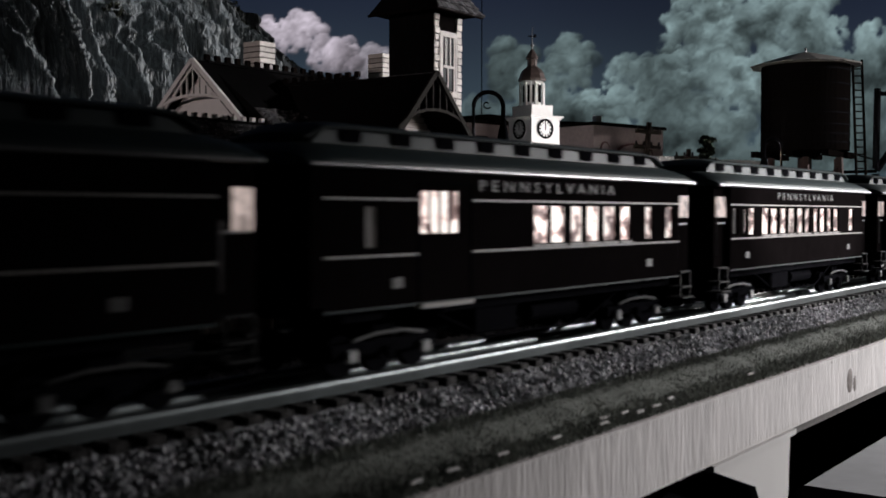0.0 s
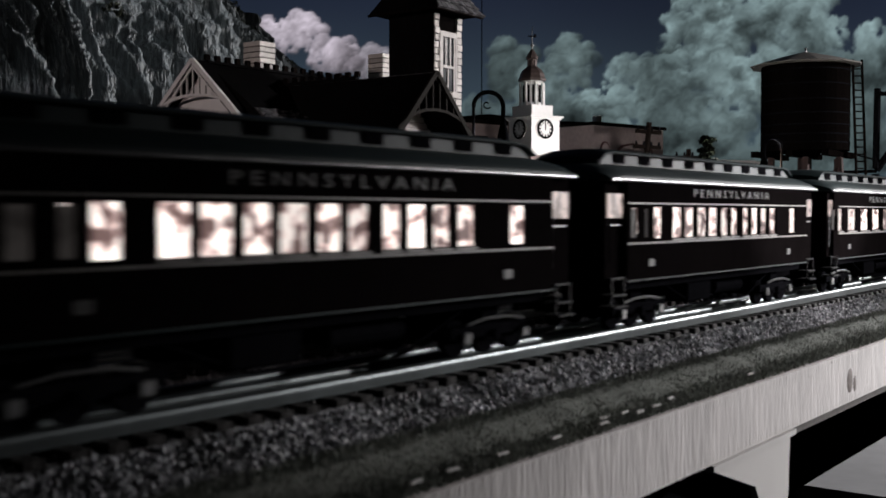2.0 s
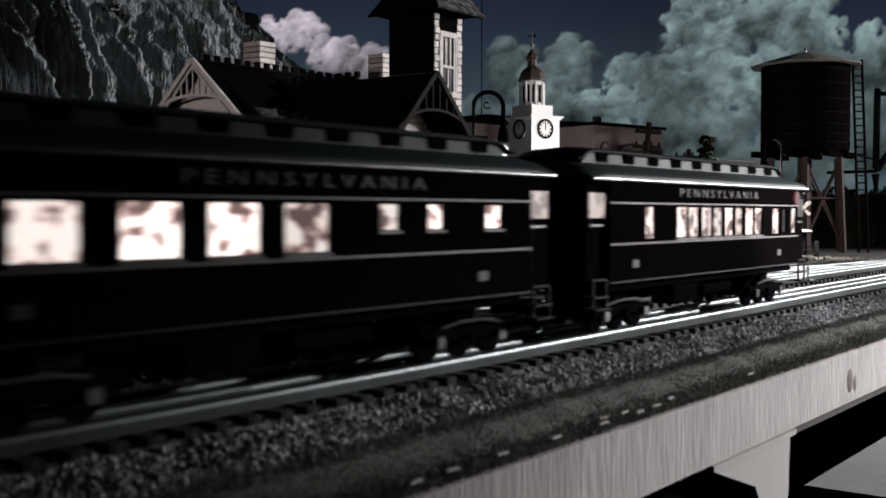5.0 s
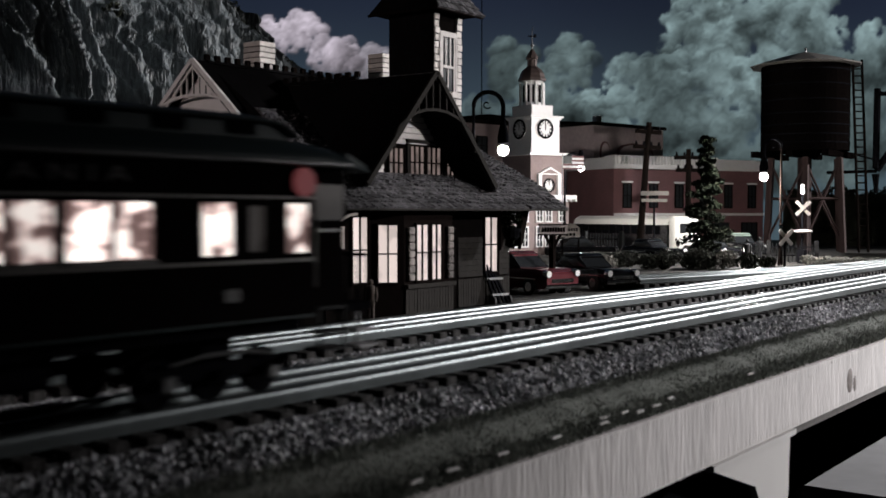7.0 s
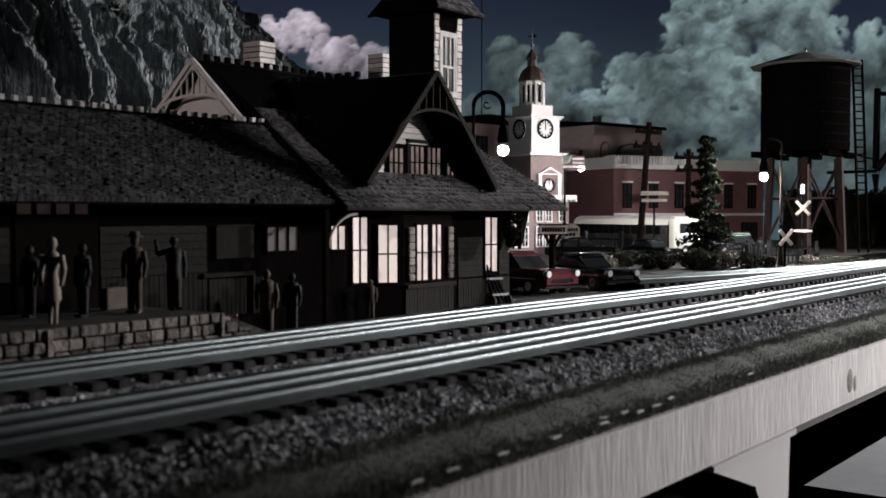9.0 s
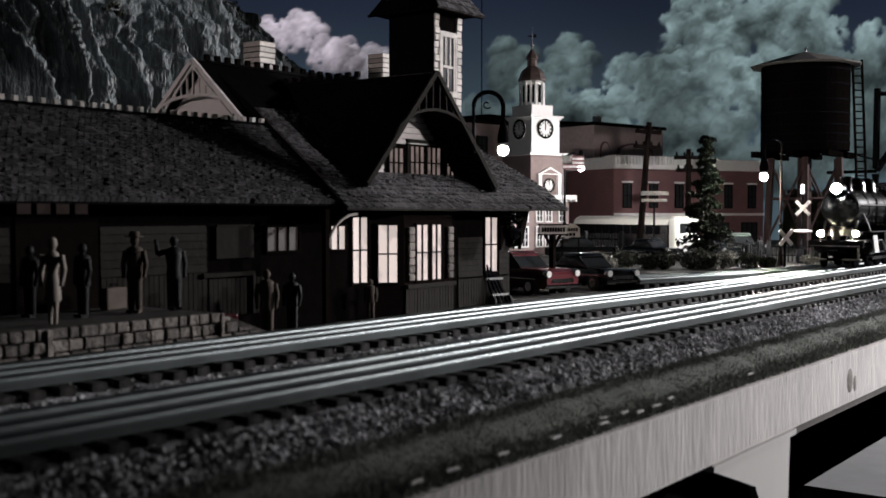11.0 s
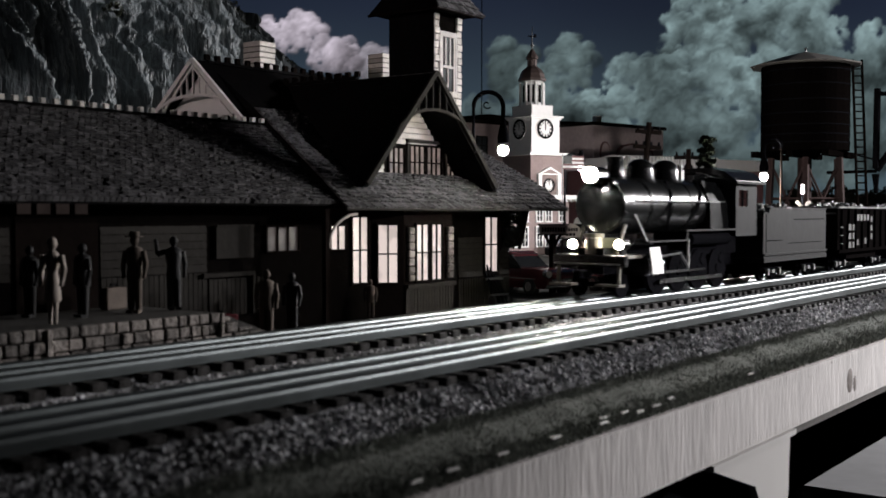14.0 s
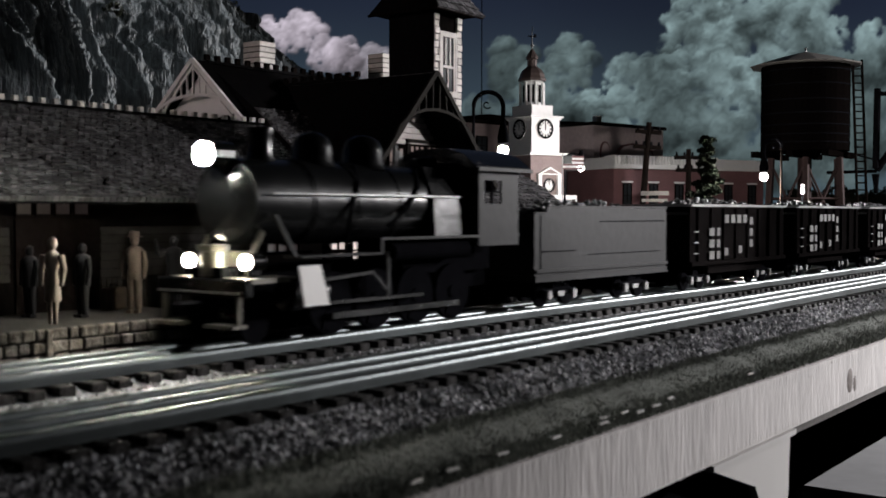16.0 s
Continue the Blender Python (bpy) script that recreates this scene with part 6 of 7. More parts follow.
def town_buildings():
    # tall dark hall behind the courthouse
    t, w, L = block_building("brick_building", "tall dark brick building with pale corner cap", (2.117, 1.256), (2.215, 1.208), 0.2, 0.268, M_BRICK, M_BROWN)
    part("corner_cap", Shape().box(L - 0.008, L + 0.006, -0.008, 0.008, 0.255, 0.29), M_WHITE, t)
    part("blind_arch", Shape().prism([(0.01, 0.15), (L - 0.015, 0.15), (L - 0.015, 0.205), (L * 0.75, 0.222), (L * 0.25, 0.222), (0.01, 0.205)], "y", -0.0012, 0), M_BROWN, w)
    # pink-brown hall with blind arches
    t, w, L = block_building("brick_building", "pink-brown brick hall with shallow blind arches", (2.078, 1.142), (2.313, 1.093), 0.12, 0.2585, M_PINKLIT, M_BROWN)
    for x0, x1 in ((0.02, 0.05), (0.075, 0.2)):
        pts = [(x0, 0.1), (x1, 0.1), (x1, 0.205)]
        for i in range(1, 8):
            a = math.pi * i / 8
            pts.append(((x0 + x1) / 2 + (x1 - x0) / 2 * math.cos(a), 0.205 + 0.02 * math.sin(a)))
        pts.append((x0, 0.205))
        part("arch_band", Shape().prism(pts, "y", -0.0035, 0), M_BRICK, w)
        inner = [((x - (x0 + x1) / 2) * 0.9 + (x0 + x1) / 2, z * 0.985) for x, z in pts]
        part("arch_panel", Shape().prism(inner, "y", -0.0042, -0.0036), M_PINKLIT, w)
    # long low brick block with a corrugated pale roof edge
    t, w, L = block_building("brick_building", "long two-storey red brick block with pale metal roof edge", (1.924, 1.013), (2.273, 0.844), 0.16, 0.158, M_BRICK, M_WHITE, ((0.083, 0.128),), 6)
    part("band", Shape().box(0, L, -0.003, 0, 0.066, 0.071), M_WHITE, w)
    part("ledge", Shape().box(-0.002, L + 0.002, -0.008, 0, 0.1585, 0.167), M_WHITE, t)
    for i in range(34):
        x = L * 0.68 * i / 34
        part("roof_rib", Shape().box(x, x + 0.0035, -0.004, 0.03, 0.166, 0.184), M_WHITE, t)
    part("roof_edge", Shape().box(0, L, -0.001, 0.155, 0.1655, 0.181), M_WHITE, t)
    for i in range(8):
        x = 0.05 + 0.0078 * i
        if i != 4:
            part("sign_bar", Shape().box(x, x + 0.0052, -0.0015, 0, 0.0565, 0.0635), M_GOLD, w)
    for i in range(5):
        x = L * (i + 0.5) / 5
        plain_window(w, x - 0.02, x + 0.02, 0.012, 0.05, 0, M_GLASS, M_BROWN, 3, 1)
    # building behind the station roof
    t, w, L = block_building("brick_building", "pink-brown brick building behind the station roof", (1.794, 1.272), (1.932, 1.255), 0.15, 0.252, M_PINK, M_BROWN)
    plain_window(w, 0.03, 0.06, 0.19, 0.225, 0, M_GLASS, M_BROWN)
    part("parapet", Shape().box(L * 0.45, L, -0.003, 0.1, 0.2595, 0.272), M_BROWN, t)


town_buildings()


def water_tower():
    c = (2.038, 0.679)
    t = thing("water_tower", "dark red wooden water tower on tall timber legs", "water tower", pose(c[0], c[1], TG))
    k = -TG
    r = 0.0785
    for i in range(44):
        a = 2 * math.pi * i / 44
        m = Matrix.Rotation(a, 4, "Z")
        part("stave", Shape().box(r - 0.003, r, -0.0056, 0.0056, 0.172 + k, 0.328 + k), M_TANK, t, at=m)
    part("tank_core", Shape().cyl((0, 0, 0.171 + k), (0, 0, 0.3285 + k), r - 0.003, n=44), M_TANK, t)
    for z in (0.185, 0.2, 0.217, 0.238, 0.262, 0.29, 0.316):
        s = Shape()
        rings = [[s.bm.verts.new((rr * math.cos(2 * math.pi * i / 44), rr * math.sin(2 * math.pi * i / 44), z + h + k)) for i in range(44)] for rr, h in ((r - 0.0003, 0), (r + 0.0008, 0), (r + 0.0008, 0.0022), (r - 0.0003, 0.0022))]
        for q in range(4):
            for i in range(44):
                s.bm.faces.new((rings[q][i], rings[q][(i + 1) % 44], rings[(q + 1) % 4][(i + 1) % 44], rings[(q + 1) % 4][i]))
        part("hoop", s, M_BLACK, t)
    part("roof", Shape().lathe((0, 0, 0.3275 + k), [(0.099, 0), (0.1, 0.002), (0.05, 0.0165), (0.004, 0.0275), (0.002, 0.028)], 12), M_AWNING, t)
    part("finial", Shape().cyl((0, 0, 0.355 + k), (0, 0, 0.364 + k), 0.0022, 0.0008, n=8).ball((0, 0, 0.361 + k), 0.0024, u=8, v=6), M_STEEL, t)
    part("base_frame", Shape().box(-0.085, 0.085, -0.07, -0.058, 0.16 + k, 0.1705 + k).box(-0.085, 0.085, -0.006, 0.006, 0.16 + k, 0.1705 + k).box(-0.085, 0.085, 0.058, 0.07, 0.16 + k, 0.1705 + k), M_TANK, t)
    legs = []
    for a in (20, 80, 140, 200, 260, 320):
        x, y = 0.068 * math.cos(radians(a)), 0.068 * math.sin(radians(a))
        part("leg", Shape().hexa([(x * 1.12 - 0.0055, y * 1.12 - 0.0055, 0), (x * 1.12 + 0.0055, y * 1.12 - 0.0055, 0), (x * 1.12 + 0.0055, y * 1.12 + 0.0055, 0), (x * 1.12 - 0.0055, y * 1.12 + 0.0055, 0), (x - 0.005, y - 0.005, 0.1595 + k), (x + 0.005, y - 0.005, 0.1595 + k), (x + 0.005, y + 0.005, 0.1595 + k), (x - 0.005, y + 0.005, 0.1595 + k)]), M_TIMBER, t)
        legs.append((x, y))
    for i in range(6):
        (xa, ya), (xb, yb) = legs[i], legs[(i + 1) % 6]
        part("brace", Shape().cyl((xa * 1.1, ya * 1.1, 0.02), (xb, yb, 0.15 + k), 0.0022, n=6).cyl((xb * 1.1, yb * 1.1, 0.02), (xa, ya, 0.15 + k), 0.0022, n=6), M_TIMBER, t)
        part("rail_beam", Shape().cyl((xa * 1.06, ya * 1.06, 0.085 + k), (xb * 1.06, yb * 1.06, 0.085 + k), 0.0022, n=6), M_TIMBER, t)
    soft(part("riser_pipe", Shape().cyl((0, 0, 0), (0, 0, 0.16 + k), 0.0125, n=16), M_TIMBER, t))
    lad = part("ladder", Shape().cyl((0.006, -0.098, 0), (0.026, -0.077, 0.338 + k), 0.0024, n=6).cyl((0.018, -0.111, 0), (0.038, -0.09, 0.338 + k), 0.0024, n=6), M_BARK, t)
    for i in range(26):
        f = (i + 0.7) / 27
        p = Vector((0.006, -0.098, 0)).lerp(Vector((0.026, -0.077, 0.338 + k)), f)
        part("rung", Shape().cyl(p, p + Vector((0.012, -0.013, 0)), 0.0013, n=6), M_BARK, lad)
    part("spout", Shape().cyl((0.05, -0.115, 0.285 + k), (0.045, -0.115, 0.14 + k), 0.006, n=10).cyl((0.05, -0.115, 0.137 + k), (0.07, -0.165, 0.215 + k), 0.0065, n=10).cyl((0.047, -0.12, 0.275 + k), (0.055, -0.135, 0.275 + k), 0.004, n=8).cyl((0.045, -0.115, 0.13 + k), (0.046, -0.1155, 0.095 + k), 0.007, 0.003, n=10), M_BLACK, t)
    part("guy_rod", Shape().cyl((0.06, -0.06, 0.171 + k), (0.05, -0.115, 0.155 + k), 0.0015, n=6).cyl((0.07, -0.02, 0.135 + k), (0.05, -0.115, 0.135 + k), 0.003, n=6), M_BLACK, t)
    return t


water_tower()


def street_lamp(base, top, lamp_at, label, watts, paint):
    """A gooseneck lamp: its post bends over to a lit shade."""
    bx, by = base
    t = thing("street_lamp", label, "street lamp", pose(bx, by, TG), "street lamps")
    k = -TG
    lx, ly, lz = lamp_at[0] - bx, lamp_at[1] - by, lamp_at[2] + k
    d = Vector((lx, ly, 0))
    zt = top + k
    h = (zt - lz) * 0.55
    part("post", Shape().cyl((0, 0, 0), (0, 0, zt - d.length / 2), 0.0019, 0.0016, n=10).cyl((0, 0, 0), (0, 0, 0.02), 0.004, 0.0026, n=10).ball((0, 0, 0.055), 0.003, u=8, v=6), paint, t)
    pts = []
    for i in range(13):
        a = math.pi * i / 12
        pts.append(d * 0.5 * (1 - math.cos(a)) + Vector((0, 0, zt - d.length / 2 + d.length / 2 * math.sin(a))))
    part("arm", Shape().tube(pts + [Vector((lx, ly, lz + 0.012))], 0.0023, 8), M_BLACK, t)
    sc = []
    for i in range(15):
        a = 0.5 + 5.2 * i / 14
        rr = d.length * 0.05 * (1 + i / 7)
        sc.append(d * 0.45 + Vector((0, 0, zt - d.length * 0.42)) + d.normalized() * rr * math.cos(a) + Vector((0, 0, rr * math.sin(a))))
    part("scroll", Shape().tube(sc, 0.0008, 6), M_BLACK, t)
    soft(part("shade", Shape().lathe((lx, ly, lz), [(0.0062, 0.0062), (0.0058, 0.008), (0.0062, 0.012), (0.0042, 0.022), (0.0025, 0.028)], 16), M_BLACK, t))
    part("bulb", Shape().ball((lx, ly, lz - 0.001), 0.0058, (1, 1, 0.95), 20, 14), M_STREET, t, "glowing white bulb")
    li = bpy.data.lights.new("bulb_light", "POINT")
    li.energy, li.color, li.shadow_soft_size = watts, (1.0, 0.96, 0.92), 0.006
    ob = new("bulb_light", li)
    ob.location = (lamp_at[0], lamp_at[1], lamp_at[2] - 0.0145)
    return t


street_lamp((0.942, 0.659), 0.184, (0.96, 0.634, 0.1245), "black gooseneck street lamp glowing behind the station", 0.5, M_BLACK)
street_lamp((1.478, 0.524), 0.1595, (1.464, 0.543, 0.1085), "gooseneck street lamp glowing beside the crossing", 4.0, M_BARK)
street_lamp((1.56, 0.91), 0.155, (1.579, 0.891, 0.133), "street lamp glowing before the courthouse", 0.45, M_BLACK)


def flag():
    t = thing("flag", "striped flag hanging from a thin pole", "flag", pose(1.53, 0.897, TG))
    k = -TG
    part("pole", Shape().cyl((0, 0, 0), (0, 0, 0.165), 0.001, n=6), M_STEEL, t)
    for i in range(7):
        z = 0.128 + k + 0.0032 * i
        part("stripe", Shape().hexa([(0, 0, z), (0.03, -0.022, z), (0.03, -0.0213, z), (0, 0.0007, z), (0, 0, z + 0.0031), (0.03, -0.022, z + 0.0031), (0.03, -0.0213, z + 0.0031), (0, 0.0007, z + 0.0031)]), M_WHITE if i % 2 else M_BRICK, t)
    part("canton", Shape().hexa([(0, -0.0006, 0.1375 + k), (0.013, -0.0101, 0.1375 + k), (0.013, -0.0095, 0.1375 + k), (0, -0.0001, 0.1375 + k), (0, -0.0006, 0.1505 + k), (0.013, -0.0101, 0.1505 + k), (0.013, -0.0095, 0.1505 + k), (0, -0.0001, 0.1505 + k)]), M_LOCO, t)


flag()


def utility_pole(p, lean, high, arms, label, mat):
    t = thing("utility_pole", label, "utility pole", pose(p[0], p[1], TG, *lean), "utility poles")
    part("shaft", Shape().cyl((0, 0, -0.002), (0, 0, high), 0.0058, 0.0042, n=10), mat, t)
    for z, half in arms:
        a = part("crossarm", Shape().box(-half * 0.55 - 0.002, half * 0.55 + 0.002, -0.003, 0.003, z - 0.003, z + 0.003, Matrix.Rotation(radians(-52), 4, "Z")), mat, t)
        for i in range(4):
            x = half * (-0.5 + i / 3)
            part("insulator", Shape().cyl((x, 0, z + 0.003), (x, 0, z + 0.009), 0.0022, 0.0014, n=8), M_BLACK if mat is M_BARK else M_WHITE, a, at=Matrix.Rotation(radians(-52), 4, "Z"))
    return t


utility_pole((1.59, 0.792), (0, 0, 0), 0.215, ((0.2, 0.034), (0.176, 0.036)), "dark leaning wooden utility pole with crossarms", M_BARK).rotation_euler = (radians(3.2), radians(2.6), 0)
utility_pole((1.73, 0.771), (0, 0, 0), 0.178, ((0.164, 0.04), (0.143, 0.034)), "wooden utility pole with white insulators", M_BARK)


def sign_post(p, high, boards, label):
    t = thing("sign_post", label, "sign", pose(p[0], p[1], TG))
    part("post", Shape().cyl((0, 0, 0), (0, 0, high), 0.0016, n=8), M_BLACK, t)
    for z, half, h in boards:
        part("board", Shape().box(-half, half, -0.0028, -0.001, z, z + h, Matrix.Rotation(radians(-50), 4, "Z")), M_AWNING, t)


sign_post((1.559, 0.751), 0.112, ((0.098, 0.022, 0.007), (0.088, 0.02, 0.005)), "street name boards on a thin post")


def station_sign():
    """Name board on a forked post, its writing too small to read."""
    t = thing("station_sign", "dark framed name board on a forked wooden post", "sign", pose(0.836, 0.5, TG))
    k = -TG
    rot = Matrix.Rotation(radians(-42), 4, "Z")
    part("post", Shape().box(-0.0022, 0.0022, -0.0022, 0.0022, 0, 0.0405 + k), M_BROWN, t)
    part("brace", Shape().hexa([(-0.001, -0.002, 0.026 + k), (0.001, -0.002, 0.026 + k), (0.001, 0.001, 0.026 + k), (-0.001, 0.001, 0.026 + k), (-0.0085, -0.002, 0.04 + k), (-0.0065, -0.002, 0.04 + k), (-0.0065, 0.001, 0.04 + k), (-0.0085, 0.001, 0.04 + k)]).hexa([(-0.001, -0.002, 0.026 + k), (0.001, -0.002, 0.026 + k), (0.001, 0.001, 0.026 + k), (-0.001, 0.001, 0.026 + k), (0.0065, -0.002, 0.04 + k), (0.0085, -0.002, 0.04 + k), (0.0085, 0.001, 0.04 + k), (0.0065, 0.001, 0.04 + k)]), M_BROWN, t, at=rot)
    b = part("board", Shape().box(-0.0125, 0.0125, -0.0035, -0.0005, 0.04 + k, 0.0475 + k), M_CREAM, t, at=rot)
    part("frame", Shape().box(-0.0135, 0.0135, -0.0042, 0.0, 0.0475 + k, 0.0488 + k).box(-0.0135, 0.0135, -0.0042, 0.0, 0.0388 + k, 0.04 + k), M_BROWN, b)
    for i in range(9):
        x = -0.0108 + i * 0.0024
        part("letter_bar", Shape().box(x, x + 0.0017, -0.0039, -0.0035, 0.0418 + k, 0.0458 + k), M_BROWN, b)


station_sign()


def arch_sign():
    t = thing("arched_sign", "arched shop sign with dark lettering bars", "sign", pose(1.133, 0.653, TG))
    k = -TG
    rot = Matrix.Rotation(radians(-55), 4, "Z")
    pts = [(-0.011, 0.03 + k), (0.011, 0.03 + k), (0.011, 0.041 + k), (0.006, 0.045 + k), (0, 0.0465 + k), (-0.006, 0.045 + k), (-0.011, 0.041 + k)]
    b = part("board", Shape().prism(pts, "y", -0.0012, 0.0012), M_CREAM, t, at=rot)
    part("post", Shape().box(-0.0105, -0.0088, -0.001, 0.001, 0, 0.03 + k), M_BROWN, t, at=rot)
    part("post", Shape().box(0.0088, 0.0105, -0.001, 0.001, 0, 0.03 + k), M_BROWN, t, at=rot)
    for i in range(6):
        part("letter_bar", Shape().box(-0.0088 + i * 0.003, -0.0066 + i * 0.003, -0.0016, -0.0012, 0.037 + k, 0.0408 + k), M_BLACK, b)
    for i in range(3):
        part("letter_bar", Shape().box(-0.0055 + i * 0.004, -0.0026 + i * 0.004, -0.0016, -0.0012, 0.0315 + k, 0.035 + k), M_BLACK, b)


arch_sign()


def crossing_sign(p, high, mast, label, turn=-55, paint=None):
    t = thing("crossing_sign", label, "sign", pose(p[0], p[1], TG), "crossing signs")
    rot = Matrix.Rotation(radians(turn), 4, "Z")
    part("post", Shape().cyl((0, 0, 0), (0, 0, high + (0.02 if mast else 0.002)), 0.0016, n=8), M_BLACK, t)
    for a in (45, -45):
        part("arm", Shape().box(-0.0138, 0.0138, -0.0024 if a > 0 else -0.0034, -0.0016 if a > 0 else -0.0025, -0.0026, 0.0026), paint or M_WHITE, t, at=rot @ pose(0, 0, high, 0, a, 0))
    if mast:
        part("signal_head", Shape().cyl((0, 0, high + 0.02), (0, 0, high + 0.028), 0.003, n=8).ball((0, 0, high + 0.031), 0.003, u=8, v=6), M_WHITE, t)
        part("gate_box", Shape().lathe((0.001, 0, high - 0.035), [(0.004, 0), (0.0135, 0.002), (0.0125, 0.004), (0.004, 0.0055)], 14), M_CREAM, t, at=rot)
        part("counterweight", Shape().box(-0.006, 0.006, -0.005, 0.005, 0.0, 0.02), M_BLACK, t)


crossing_sign((1.432, 0.502), 0.039, False, "white crossbuck sign on a short dark post", -36, M_CREAM)
crossing_sign((1.545, 0.517), 0.078, True, "white crossbuck with signal head and round dish", -55, M_AWNING)


def fence(p, q, n, h, label):
    t = thing("picket_fence", label, "fence", facing(p, q), "picket fences")
    L = math.dist(p, q)
    part("rail", Shape().box(0, L, 0, 0.001, h * 0.3, h * 0.36), M_BLACK, t)
    part("rail", Shape().box(0, L, 0, 0.001, h * 0.74, h * 0.8), M_BLACK, t)
    for i in range(n):
        x = L * i / (n - 1)
        part("picket", Shape().cyl((x, 0, 0), (x, 0, h), 0.0011, 0.0007, n=6), M_LOCOGREY, t)
    for x in (0.0, L):
        part("post", Shape().box(x - 0.003, x + 0.003, -0.003, 0.003, 0, h * 1.1), M_LOCOGREY, t)


fence((1.583, 0.885), (1.574, 0.814), 14, 0.038, "black iron picket fence before the courthouse")
fence((1.586, 0.58), (1.608, 0.517), 13, 0.028, "black iron picket fence beside the crossing")


# ---------------------------------------------------------------- road vehicles
def motor_car(label, at, paint, roof_paint, L=0.105, W=0.042, H=0.034, fins=True):
    """A 1950s car; x is the way it faces."""
    t = thing("parked_car", label, "car", at, "parked cars")
    def loft(sections):
        s = Shape()
        rings = []
        for x, hw, z0, z1, tuck in sections:
            prof = [(-hw * 0.92, z0), (-hw, z0 + (z1 - z0) * 0.35), (-hw * 0.98, z0 + (z1 - z0) * 0.75), (-hw * tuck, z1), (hw * tuck, z1), (hw * 0.98, z0 + (z1 - z0) * 0.75), (hw, z0 + (z1 - z0) * 0.35), (hw * 0.92, z0)]
            rings.append([s.bm.verts.new((x, y, z)) for y, z in prof])
        k = len(rings[0])
        for a, b in zip(rings, rings[1:]):
            for i in range(k):
                s.bm.faces.new((a[i], a[(i + 1) % k], b[(i + 1) % k], b[i]))
        s.bm.faces.new(rings[0])
        s.bm.faces.new(rings[-1])
        return s
    h = W / 2
    zb, zm = 0.006, H * 0.6
    body = soft(part("body", loft([(-L / 2, h * 0.86, zb + 0.003, zm - 0.001, 0.85), (-L * 0.44, h * 0.97, zb, zm + 0.0012, 0.86), (-L * 0.2, h, zb, zm, 0.88), (L * 0.12, h, zb, zm, 0.88), (L * 0.36, h * 0.98, zb, zm + 0.0006, 0.86), (L * 0.46, h * 0.94, zb, zm - 0.0008, 0.82), (L * 0.5, h * 0.86, zb + 0.002, zm - 0.004, 0.8)]), paint, t), 0.6)
    soft(part("glasshouse", loft([(-L * 0.33, h * 0.7, zm, zm + 0.0015, 0.95), (-L * 0.2, h * 0.8, zm - 0.001, H - 0.002, 0.86), (L * 0.03, h * 0.8, zm - 0.001, H - 0.002, 0.86), (L * 0.16, h * 0.78, zm, zm + 0.0015, 0.95)]), M_GLASS, t), 0.5)
    soft(part("roof", loft([(-L * 0.24, h * 0.66, H - 0.0045, H - 0.003, 0.9), (-L * 0.17, h * 0.74, H - 0.0035, H, 0.86), (L * 0.01, h * 0.74, H - 0.0035, H, 0.86), (L * 0.06, h * 0.68, H - 0.0045, H - 0.003, 0.9)]), roof_paint, t), 0.6)
    for y in (-h * 0.72, h * 0.72):
        part("windscreen_pillar", Shape().cyl((L * 0.155, y, zm), (L * 0.045, y * 0.93, H - 0.003), 0.0007, n=6), M_CHROME, t)
    part("windscreen_frame", Shape().cyl((L * 0.16, -h * 0.72, zm + 0.0008), (L * 0.16, h * 0.72, zm + 0.0008), 0.0007, n=6).cyl((L * 0.05, -h * 0.68, H - 0.0028), (L * 0.05, h * 0.68, H - 0.0028), 0.0007, n=6), M_CHROME, t)
    part("bumper", Shape().box(L * 0.5, L * 0.53, -h * 0.98, h * 0.98, zb + 0.0005, zb + 0.0038).bevel(0.0012), M_CHROME, t, "chrome bumper")
    part("bumper", Shape().box(-L * 0.53, -L * 0.5, -h * 0.95, h * 0.95, zb + 0.0005, zb + 0.0038).bevel(0.0012), M_CHROME, t, "chrome bumper")
    part("grille", Shape().box(L * 0.485, L * 0.505, -h * 0.6, h * 0.6, zb + 0.0045, zb + 0.0085).bevel(0.0006), M_CHROME, t)
    for y in (-h * 0.78, h * 0.78):
        hl = soft(part("headlight", Shape().cyl((L * 0.46, y, zm - 0.0035), (L * 0.508, y, zm - 0.0035), 0.0034, n=14), M_CHROME, t))
        part("lens", Shape().cyl((L * 0.508, y, zm - 0.0035), (L * 0.512, y, zm - 0.0035), 0.0027, n=14), M_WHITE, hl)
    for y in (-h - 0.0002, h + 0.0002):
        part("side_trim", Shape().box(-L * 0.42, L * 0.4, y - 0.0004, y + 0.0004, zb + 0.0078, zb + 0.0088), M_CHROME, t)
    for x in (-L * 0.3, L * 0.32):
        for y in (-h + 0.001, h - 0.001):
            sd = 1 if y > 0 else -1
            w = soft(part("wheel", Shape().cyl((x, y - sd * 0.005, 0.0075), (x, y + sd * 0.0012, 0.0075), 0.0075, n=20), M_RUBBER, t))
            part("hub_cap", Shape().cyl((x, y + sd * 0.0012, 0.0075), (x, y + sd * 0.002, 0.0075), 0.0042, n=14), M_CHROME, w)
    return t


motor_car("maroon fifties sedan parked by the station", pose(0.835, 0.532, TG, 0, 0, 254), M_REDCAR, M_REDCAR, 0.108, 0.043, 0.037)
motor_car("black and chrome fifties car beside the maroon one", pose(0.915, 0.508, TG, 0, 0, 250), M_BLKCAR, M_BLKCAR, 0.096, 0.042, 0.033)
motor_car("black sedan parked before the courthouse fence", pose(1.41, 0.795, TG, 0, 0, 318), M_BLKCAR, M_BLKCAR, 0.1, 0.04, 0.037)
